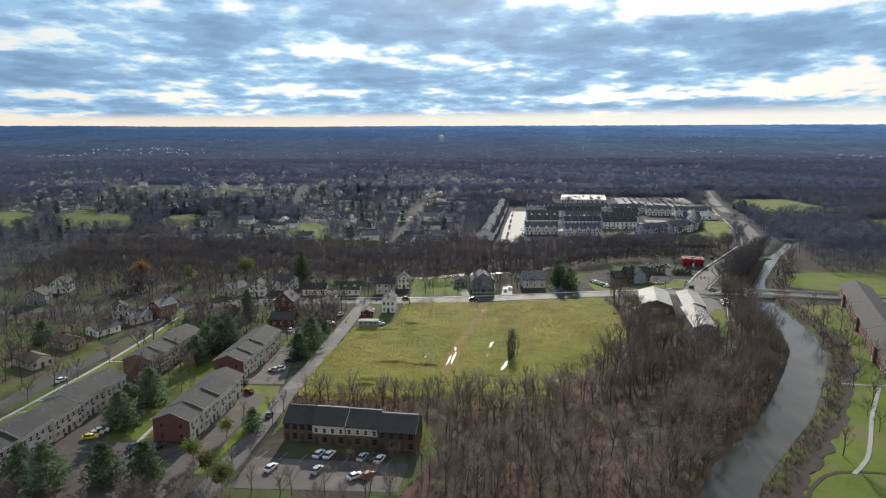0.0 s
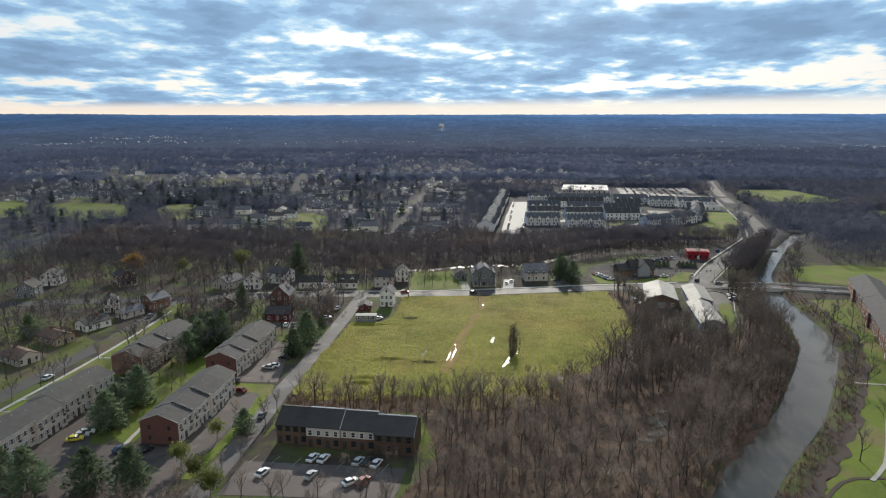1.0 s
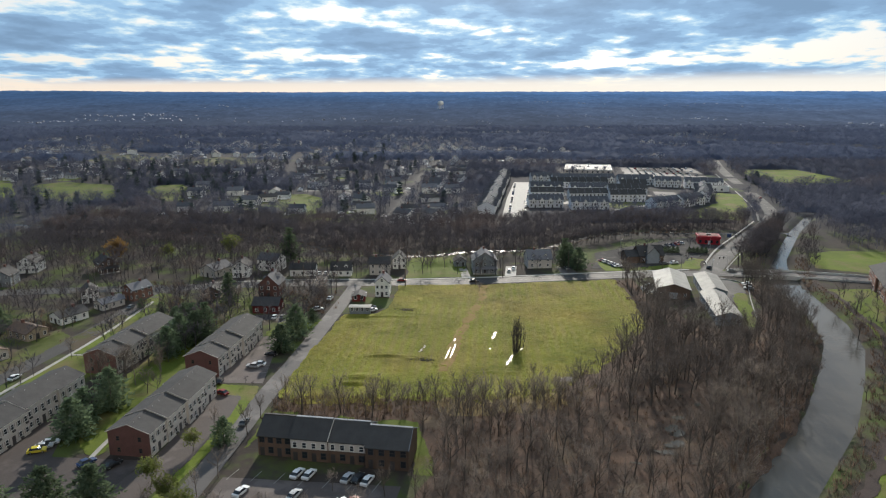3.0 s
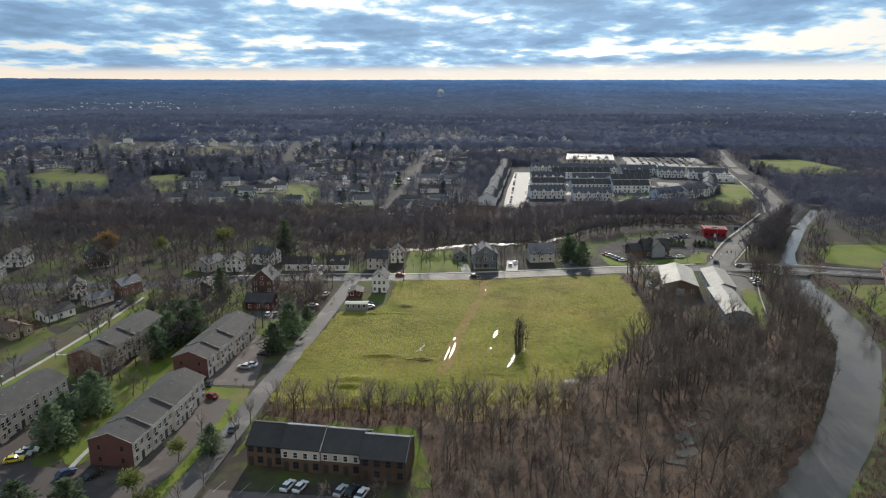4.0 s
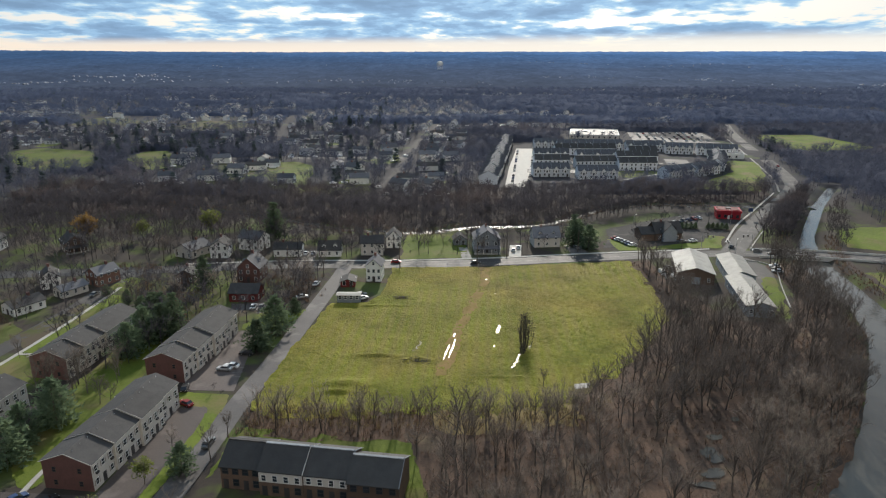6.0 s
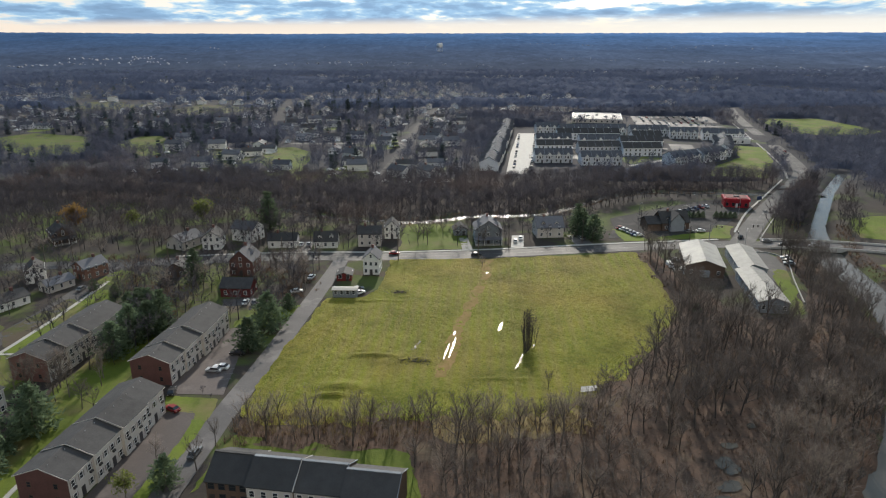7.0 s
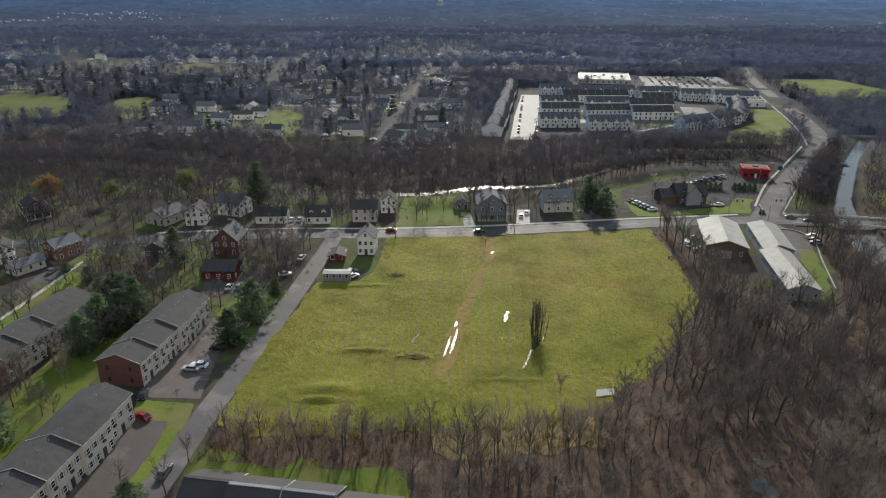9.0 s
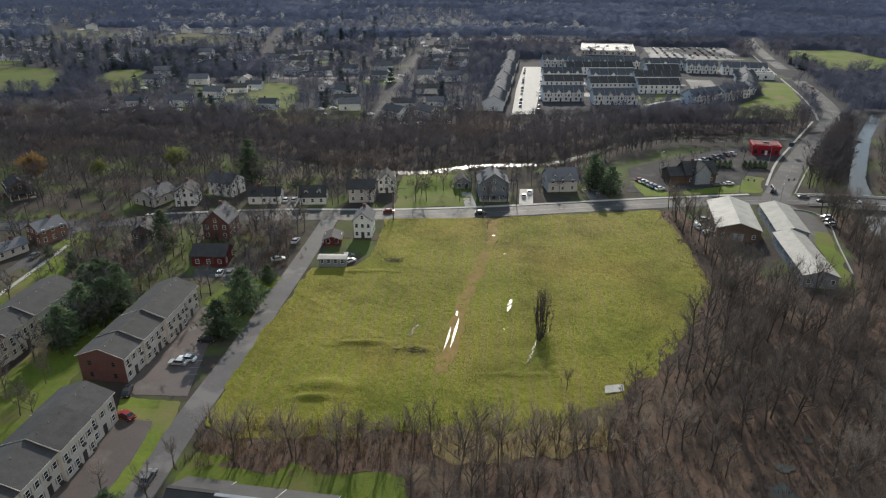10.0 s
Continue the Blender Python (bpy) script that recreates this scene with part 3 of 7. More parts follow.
strip("road", MAIN, 8.5, 0.07, M["asphalt"], "two-lane asphalt road between field and houses", "road")
strip("road", BRIDGE, 9.5, 0.14, M["asphalt"], "asphalt deck of the road crossing the river", "road", 0.6)
strip("road", EAST, 9.0, 0.09, M["asphalt"], "two-lane asphalt road beyond the river", "road")
strip("road", DIAG, 8.8, 0.09, M["asphalt"], "wide asphalt road curving away past the townhouses", "road")
strip("road", LANE, 5.5, 0.06, M["lane_asphalt"], "narrow asphalt lane along the grass field", "road")
strip("road", STREET, 6.6, 0.06, M["asphalt"], "residential asphalt street with a pale pavement", "road")
strip("road", [(-37, 424), (-34, 465), (-30, 513), (-28, 560), (-20, 680)], 5.0, 0.06, M["dark_asphalt"], "pale straight residential street among bare trees", "road")
strip("pavement", [(-113, 270), (-114.2, 240), (-116.5, 215), (-119.6, 193), (-122.8, 173), (-129, 140), (-135, 100)], 1.2, 0.13, M["concrete"], "pale concrete pavement along the residential street", "pavement")
strip("pavement", [(-100, 296), (-59, 300.5), (-19, 300.7), (17, 303.6), (49, 308.2), (74, 311.7), (91, 313.6), (112, 316)], 1.4, 0.13, M["concrete"], "concrete pavement along the main road", "pavement")
strip("pavement", [(123, 326), (140.4, 355.5), (163.4, 387.5), (194, 430)], 0.9, 0.14, M["concrete"], "concrete pavement along the curving road", "pavement")
strip("pavement", [(198, 432), (213, 470), (228, 522), (248, 598), (267, 672)], 1.2, 0.12, M["concrete"], "pale footpath beside the curving road", "pavement")
strip("road", [(-170, 560), (-110, 562), (-28, 562)], 5.0, 0.05, M["asphalt"], "narrow residential street among bare trees", "road")
strip("kerb", [(129, 316), (151.3, 349.7), (174.3, 380.7), (200, 416)], 0.5, 0.18, M["concrete"], "pale concrete kerb along the curving road", "kerb")
strip("pavement", [(94, 141), (101.5, 148), (110, 160), (116.6, 170), (124, 180), (133, 192)], 1.0, 0.22, M["concrete"], "pale park footpath on the lawn", "pavement")
strip("pavement", [(123, 195), (130, 193.5), (140, 193)], 1.0, 0.22, M["concrete"], "pale park footpath crossing the lawn", "pavement")


# narrow dark arc along the edge of the lawn oval
strip("pavement", [(74, 124), (78, 131.3), (83.6, 137.6), (90.7, 141.9), (101.5, 141.3), (112, 138)], 0.9, 0.18, M["dark_litter"], "curved dark strip round a grass oval", "pavement")
strip("kerb", [(118.3, 300), (123.8, 298.8), (126.8, 293), (124.6, 283), (119.8, 270.7), (112.5, 249.8)], 0.3, 0.4, M["concrete"], "low pale wall beside the workshop drive", "wall", 0.6)


for y0, x0, x1 in ((176, -121.2, -113.5), (184, -120.4, -112.5), (192.6, -119.5, -111), (216.4, -116.4, -107), (160, -124.5, -115.5)):
    strip("pavement", [(x0, y0), ((x0 + x1) / 2, y0 + 0.1), (x1, y0)], 0.9, 0.18, M["concrete"], "short pale walk from the pavement to the apartments", "pavement")
strip("pavement", [(-78.6, 168), (-78.9, 161), (-78.8, 155.7)], 1.1, 0.2, M["concrete"], "pale walk beside the brick gable", "pavement")


def dashes(line, z, every, long, width, label):
    left, right = ribbon(line, 0.01, z, 1.0)
    mb = MB()
    i = 0
    while i + long < len(left):
        a, b = left[i], left[i + long]
        d = (b - a).normalized()
        s = Vector((-d.y, d.x, 0)) * width / 2
        mb.face(a - s + Vector((0, 0, z)), b - s + Vector((0, 0, z)), b + s + Vector((0, 0, z)), a + s + Vector((0, 0, z)))
        i += every
    tagged(new("road_marking", mb.mesh("road_marking", M["faded_paint"])), label, "road marking", kind="structure")


dashes(MAIN[3:], 0.085, 3, 3, 0.14, "faded centre line painted on the road")
dashes(BRIDGE, 0.16, 3, 3, 0.25, "centre line painted on the bridge deck")
dashes(DIAG[1:9], 0.11, 7, 3, 0.16, "dashed centre line painted on the curving road")

def stalls(x0, y0, dx, dy, n, sx, sy, label, paint="faded_paint"):
    """Painted bay lines: n lines from (x0, y0), stepping by (dx, dy), each running (sx, sy)."""
    mb = MB()
    long = Vector((sx, sy, 0))
    side = Vector((-sy, sx, 0)).normalized() * 0.08
    for k in range(n):
        p = Vector((x0 + dx * k, y0 + dy * k, 0.085))
        mb.face(p - side, p - side + long, p + side + long, p + side)
    tagged(new("road_marking", mb.mesh("road_marking", M[paint])), label, "road marking", kind="structure")


stalls(-44.5, 153.0, 5.2, -0.76, 7, -1.5, -4.0, "faded bay lines in the dark car park")
stalls(-55.2, 231, 0.24, -2.6, 5, -0.2, 0.02, "faded bay ends beside the lane")
stalls(-51.2, 203.5, -0.35, 2.55, 3, -2.6, -0.35, "faded bay lines beside the apartments")
stalls(74, 334, 1.2, -2.2, 7, 4.4, 1.6, "faded bay lines by the restaurant")

# Ground covers.
FIELD = [(-18.5, 292), (16, 292.5), (74, 299.5), (75, 283), (73, 258), (71, 242), (59, 222), (50, 211), (38, 196), (30, 187), (15, 182), (0, 184), (-20, 183), (-38, 183), (-44.5, 187), (-44, 203), (-38.8, 241), (-36.3, 254), (-25, 255), (-21, 262)]
WOOD = [(-14, 128), (60, 126), (68, 148), (86, 172), (102, 194), (117, 218), (127, 246), (133, 272), (136, 298), (126, 296), (120, 262), (108, 238), (92, 238), (84, 262), (82, 300), (73, 299), (71, 258), (69, 243), (57, 225), (48, 214), (36, 199), (28, 190), (10, 187), (-44, 188), (-44, 176), (-6, 174), (-2, 150)]
patch("woodland_floor", WOOD, 2.0, 0.02, M["litter"], "brown leaf litter on the riverside woodland floor", "ground", 0.05, 0.4, 2.0, drape=True)
patch("woodland_floor", [(-230, 385), (-85, 376), (-46, 355), (10, 358), (42, 360), (58, 372), (82, 396), (110, 404), (190, 404), (190, 434), (-230, 438)], 4.0, 0.02, M["dark_litter"], "dark leaf litter under the creek-side wood", "ground", 0.05, 0.4, 3.0, drape=True)
M["straw_ground"] = surface("straw_strewn_ground", (0.205, 0.155, 0.072), (0.12, 0.095, 0.048), 0.25, 2.0, 0.95, 0.8, 3.0, 0.1)
patch("clearing", [(-2, 179), (6, 177), (18, 178), (29, 179), (33, 187), (26, 189), (8, 187), (-3, 186)], 0.8, 0.12, M["straw_ground"], "straw-coloured grass clearing at the field's edge", "ground", 0.05, 0.5, 4.0)
patch("track", [(-1.2, 203), (2.0, 203), (4.8, 222), (9.8, 246), (15.4, 270), (19.0, 292), (15.9, 292), (12.6, 270), (6.6, 246), (1.4, 222)], 0.5, 0.152, M["soil"], "worn brown soil track across the field", "track", 0.04, 0.6, 1.6)
patch("field", FIELD, 0.55, 0.03, M["field"], "broad mown field of rough olive-green grass", "field", 0.085, 0.55, 1.0, humps=((-18, 215.5, 5, 0.9, 0.7), (-24, 252, 12, 0.8, 0.5), (-6, 213, 3, 0.8, 0.6), (-24.5, 199, 5, 2.4, 1.3), (-25.5, 195.2, 4.5, 0.8, 0.7), (14, 203, 8, 0.7, 0.35)))
near_edge, far_edge = ribbon(RIVER[4:], 23, 0)[0], ribbon(RIVER[4:], 28, 0)[0]
patch("river_bank", [(p.x, p.y) for p in near_edge] + [(p.x, p.y) for p in reversed(far_edge)], 1.2, 0.10, M["dark_litter"], "brown leaf-strewn slope of the river bank", "ground", 0.05, 0.4, 2.5, drape=True)
LAWNS = [
    ("tidy green lawn behind the dark apartment building", [(-46, 160), (-44, 180), (-6, 174), (-2, 150), (-6, 150), (-8, 164), (-43, 168)]),
    ("bright green verge beside the apartment drive", [(-64, 196), (-51.5, 194.2), (-50.8, 190), (-51.3, 180), (-52.2, 168), (-54.3, 155), (-57, 142), (-59, 142), (-56.6, 157), (-54.4, 174), (-53.9, 180), (-54.4, 188.6), (-62, 189)]),
    ("strip of lawn between two apartment buildings", [(-77, 158), (-76, 196), (-77, 236), (-89, 236), (-92, 200), (-88, 168), (-80, 158)]),
    ("front lawn along the residential street", [(-110, 143), (-103, 190), (-98, 236), (-108, 262), (-113, 262), (-115.5, 225), (-121, 178), (-128, 143)]),
    ("lawn of the house gardens across the street", [(-133, 175), (-128, 205), (-124.5, 232), (-150, 262), (-185, 255), (-190, 215), (-165, 178)]),
    ("narrow green yard behind the red barn", [(-84, 240), (-73, 240), (-70, 286), (-78, 288), (-92, 282)]),
    ("green verge of a corner garden", [(-124, 230), (-121, 243), (-118, 256), (-112, 250), (-114, 236), (-116.5, 219)]),
    ("green lawn before the corner house", [(-117, 268), (-115.5, 282), (-108, 279), (-109, 265)]),
    ("bright grass walk beside the barn", [(-79, 250), (-84, 288), (-78, 288), (-72, 250)]),
    ("bright grass beside the barn yard", [(-68, 247), (-60, 250), (-56, 241), (-63, 239)]),
    ("small lawn beside the parking area", [(-60, 233), (-49, 233), (-43, 250), (-57, 248)]),
    ("bright green lawn between two houses", [(-17, 302), (10, 304), (10, 326), (9, 340), (-16, 339)]),
    ("green garden around the white house", [(-30, 276), (-19, 273), (-19, 292), (-34, 291), (-34, 280)]),
    ("roadside lawn before the restaurant", [(74, 314), (117, 318), (126, 335), (120, 338), (114, 327), (84, 318), (77, 330), (73, 332)]),
    ("bright park lawn along the river bank", [(156, 285), (147, 240), (138, 218), (124, 192), (107, 169), (93, 150), (80, 136), (68, 120), (130, 118), (165, 160), (185, 230), (200, 285)]),
    ("green meadow beyond the upstream river", [(171, 318), (182, 346), (200, 352), (330, 330), (330, 262), (215, 298)]),
    ("green bank below the townhouses", [(150, 436), (188, 432), (214, 483), (234, 538), (222, 548), (212, 545), (200, 500), (178, 476), (160, 452)]),
    ("bright green sports ground among woods", [(288, 576), (333, 586), (372, 620), (362, 705), (305, 705), (290, 640)]),
    ("bright green meadow at the wood's edge", [(330, 488), (420, 500), (430, 565), (345, 545)]),
    ("pale green pasture between suburban woods", [(-356, 590), (-345, 620), (-287, 598), (-246, 515), (-282, 507), (-320, 540)]),
    ("pale green pasture by dark conifers", [(-245, 596), (-243, 556), (-205, 508), (-185, 520), (-200, 552), (-228, 600)]),
    ("long green pasture on the suburb's edge", [(-470, 560), (-360, 520), (-330, 530), (-385, 610), (-470, 640)]),
    ("sunny yard between main road and creek", [(-72, 318), (-48, 318), (-45, 340), (-70, 342)]),
    ("patch of lawn among bare trees", [(-90, 430), (-42, 426), (-42, 444), (-88, 447)]),
    ("sunny green slope among suburban houses", [(-159, 518), (-141, 534), (-107, 545), (-90, 520), (-85, 452), (-105, 459), (-120, 490), (-132, 467), (-150, 490)]),
    ("grass strip beside the pale shed", [(108, 240), (116, 262), (122, 280), (117, 281), (111, 262), (104, 243)]),
    ("green lawn between townhouse rows", [(120, 476), (148, 495), (150, 503), (122, 505), (116, 490)]),
    ("rough green clearing on the suburb's edge", [(-300, 760), (-240, 740), (-200, 800), (-280, 850)]),
    ("rough green clearing among far houses", [(-420, 800), (-350, 790), (-330, 870), (-430, 880)]),
]
for label, poly in LAWNS:
    far = max(p[1] for p in poly) > 480
    patch("lawn", poly, 3.0 if far else 0.4 if max(p[0] for p in poly) < 0 and min(p[1] for p in poly) < 200 else 0.85, 0.035, M["rough_lawn" if "garden" in label or "rough" in label or "yard" in label else "lawn"], label, "lawn", 0.03, 0.5, 0.25 if "verge" in label else 1.2, drape=max(p[0] for p in poly) > 125 or far)
LOTS = [
    ("brown_asphalt", "brownish asphalt parking area beside the apartment building", [(-64.5, 199), (-60, 232.5), (-54.5, 232.5), (-50.8, 196), (-61.5, 196.5)]),
    ("brown_asphalt", "brownish asphalt drive along the apartment building", [(-61.5, 189.5), (-54.1, 188.9), (-53.7, 179.5), (-54.1, 174), (-56.4, 157), (-60, 142), (-62, 132), (-75, 132), (-65, 157)]),
    ("brown_asphalt", "worn asphalt parking court between apartments", [(-98, 190), (-92, 190), (-91, 168), (-88, 158), (-66.5, 156.5), (-68, 148), (-73, 132), (-108, 132), (-104.5, 145)]),
    ("brown_asphalt", "worn asphalt parking lot before the dark apartments", [(-47, 150), (-9, 146.5), (-11, 134), (-49, 136)]),
    ("asphalt", "asphalt pad between barn and garden", [(-69, 254), (-67, 246), (-56, 246), (-56, 255)]),
    ("dark_asphalt", "wide wet asphalt restaurant car park", [(68, 318), (74, 333), (76, 348), (104, 366), (132, 382), (156, 382), (134, 350), (119, 331), (106, 326), (100, 322), (84, 319)]),
    ("asphalt", "asphalt yard beside the pale sheds", [(112, 298), (122, 304), (126, 290), (122, 280), (113, 268), (109, 270)]),
    # glare on this asphalt is put in as pale concrete colour
    ("concrete", "asphalt car park between townhouse rows, pale for its sun glare", [(38, 446), (51, 448), (60, 500), (79, 612), (63, 612), (48, 520)]),
    ("asphalt", "wide asphalt car park behind the townhouses", [(174, 652), (250, 646), (262, 722), (188, 728)]),
    ("asphalt", "asphalt court beside the curved townhouses", [(152, 492), (160, 490), (178, 512), (186, 552), (170, 556), (162, 520)]),
    ("asphalt", "asphalt court between townhouse rows", [(66, 533), (162, 531), (163, 537), (67, 543)]),
    ("asphalt", "asphalt court behind townhouse rows", [(82, 588), (180, 586), (230, 590), (230, 597), (180, 594), (84, 598)]),
    ("asphalt", "asphalt court before the front townhouses", [(58, 497), (120, 495), (121, 505), (60, 512)]),
    ("concrete", "pale path round the townhouse lawn", [(117, 472), (119, 470), (146, 488), (152, 492), (150, 494), (144, 491)]),
    ("concrete", "pale concrete drive beside the porch house", [(8, 303.5), (12, 304), (10.5, 319), (7, 319)]),
    ("concrete", "pale concrete drive with parked cars", [(27, 306), (32, 306.5), (34, 322), (29, 322)]),
    ("asphalt", "asphalt drive beside the grey house", [(53, 309), (60, 310.5), (59, 322), (52, 322)]),
    ("asphalt", "asphalt drive among the street houses", [(-56, 299.5), (-51, 300), (-51, 314), (-57, 314)]),
]
for k, (mat, label, poly) in enumerate(LOTS):
    slab("pavement", poly, 0.052 + 0.002 * k, M[mat], label, "car park")
patch("pavement", [(32.5, 196.5), (36.5, 196.8), (37, 199.3), (33, 199.0)], 0.25, 0.30, M["concrete"], "small broken pale concrete slab in the grass", "slab", 0.05, 1.2, 0.55)


# Puddles in the field and the ponds in the wood.
def puddle(x, y, lx, ly, turn, seed, label="shallow bright puddle in a field rut", z=0.34, name="puddle"):
    rnd = random.Random(seed)
    mb, n = MB(), 22
    ring = []
    for i in range(n):
        a = 2 * math.pi * i / n
        r = 1 + rnd.uniform(-0.25, 0.2)
        u, v = math.cos(a) * lx * r, math.sin(a) * ly * r
        c, s = math.cos(radians(turn)), math.sin(radians(turn))
        ring.append((x + u * c - v * s, y + u * s + v * c, z))
    mb.face(*ring)
    tagged(new(name, mb.mesh(name, M["puddle"])), label, "puddle", kind="structure")


for k, row in enumerate(((1.2, 217, 4.6, 0.22, 80), (2.9, 219.5, 6.0, 0.26, 80), (3.6, 228.5, 1.4, 0.22, 80), (17.4, 235, 0.5, 0.25, 20), (14.6, 221, 0.25, 0.15, 70), (18.2, 263.1, 0.25, 0.12, 0), (16.1, 277, 0.9, 0.15, 60), (20.5, 211, 0.3, 0.15, 30))):
    puddle(*row, k)
rnd = random.Random(31)
for px, py, lx, ly, turn, n in ((16.6, 232, 2.4, 0.5, 65, 11), (-6.5, 221.5, 2.8, 0.3, 75, 7), (-7.5, 219, 1.0, 0.3, 60, 3), (20.2, 212.5, 5.2, 0.25, 70, 15), (24.5, 220, 1.6, 0.15, 80, 4)):
    for k in range(n):
        u, v = lx * (2 * (k + 0.5) / n - 1), rnd.uniform(-1, 1) * ly
        c, s = math.cos(radians(turn)), math.sin(radians(turn))
        puddle(px + u * c - v * s, py + u * s + v * c, rnd.uniform(0.2, 0.55), rnd.uniform(0.08, 0.2), turn + rnd.uniform(-30, 30), 60 + k, "small bright water patch between grass tufts")
# the last entry is a pale bit of debris drawn as a pool
for px, py, lx, ly in ((49.5, 159.5, 2.6, 1.2), (53.0, 163.5, 2.4, 1.8), (55.5, 169, 1.8, 2.8), (58.5, 174.5, 1.4, 1.6), (65, 182, 1.4, 1.3), (55.5, 155.2, 1.6, 0.5), (41.5, 155.2, 1.6, 0.5), (35.6, 144.2, 1.2, 0.5), (62.6, 188, 1.0, 0.6), (-3, 166, 0.7, 0.4)):
    ring = [(px + lx * math.cos(a * 0.5236), py + ly * math.sin(a * 0.5236)) for a in range(12)]
    patch("pool", ring, 0.3, 0.26, M["puddle"], "still flood pool on the woodland floor", "puddle", 0.0, 0.5, 2.2)


# Buildings.
def gable_ring(w, h, over=0.4, thick=0.18, rise=1.9):
    s = rise / (w / 2)
    e = w / 2 + over
    z = h - s * over
    return [(-e, z), (0, h + rise), (e, z), (e, z + thick), (0, h + rise + thick), (-e, z + thick)]


def window_meshes(tag, w, h, frame_mat):
    """Frame and pane of a window that faces +x, centred on its sill's middle."""
    f = MB()
    t = 0.09
    f.box(-0.04, -w / 2 - t, -t, 0.08, w / 2 + t, 0).box(-0.04, -w / 2 - t, h, 0.08, w / 2 + t, h + t)
    f.box(-0.04, -w / 2 - t, 0, 0.08, -w / 2, h).box(-0.04, w / 2, 0, 0.08, w / 2 + t, h).box(-0.04, -w / 2, h / 2 - 0.03, 0.06, w / 2, h / 2 + 0.03)
    p = MB().box(-0.02, -w / 2, 0, 0.03, w / 2, h)
    return f.mesh(tag + "_frame", frame_mat), p.mesh(tag + "_pane", M["glass"])


WIN = window_meshes("window", 0.85, 1.2, M["trim"])
WIN_S = window_meshes("small_window", 0.75, 1.1, M["trim"])
WIN_D = window_meshes("brown_window", 0.7, 1.0, M["brown"])
WIN_B = window_meshes("dark_window", 1.1, 1.4, M["dark_trim"])
AC = MB().box(0, -0.38, 0, 0.35, 0.38, 0.42).mesh("air_conditioner", M["dark_trim"])
SHUT = MB().box(0.0, -0.13, 0, 0.05, 0.13, 1.2).mesh("shutter", M["shutter"])


def far_window():
    """A far window in one piece: a shallow frame around a sunk pane."""
    me = bpy.data.meshes.new("far_window")
    o, i = [(-0.6, -0.09), (0.6, -0.09), (0.6, 1.44), (-0.6, 1.44)], [(-0.5, 0.0), (0.5, 0.0), (0.5, 1.35), (-0.5, 1.35)]
    v = [(-0.02, y, z) for y, z in o] + [(0.08, y, z) for y, z in o] + [(0.03, y, z) for y, z in i]
    f = [(k, (k + 1) % 4, 4 + (k + 1) % 4, 4 + k) for k in range(4)] + [(4 + k, 4 + (k + 1) % 4, 8 + (k + 1) % 4, 8 + k) for k in range(4)] + [(8, 9, 10, 11)]
    me.from_pydata(v, [], f)
    me.materials.append(M["trim"]), me.materials.append(M["glass"])
    me.polygons.foreach_set("material_index", [0] * 8 + [1])
    return me


FAR_WIN = far_window()


def window(parent, x, y, z, turn, kind):
    """turn: the way the window faces, degrees from +x."""
    if kind == "far":
        return part("window", FAR_WIN, None, parent, m=pose(x, y, z, 0, 0, turn))
    f = part("window", kind[0], None, parent, m=pose(x, y, z, 0, 0, turn))
    part("pane", kind[1], None, f)
    return f


DOOR = MB().box(-0.03, -0.5, 0, 0.07, 0.5, 2.05)
DOOR.box(0.07, -0.36, 1.15, 0.09, 0.36, 1.85).box(0.07, 0.36, 0.95, 0.13, 0.43, 1.05)
DOOR_MESH = {"dark": DOOR.mesh("door", M["dark_trim"]), "white": DOOR.mesh("door", M["trim"])}


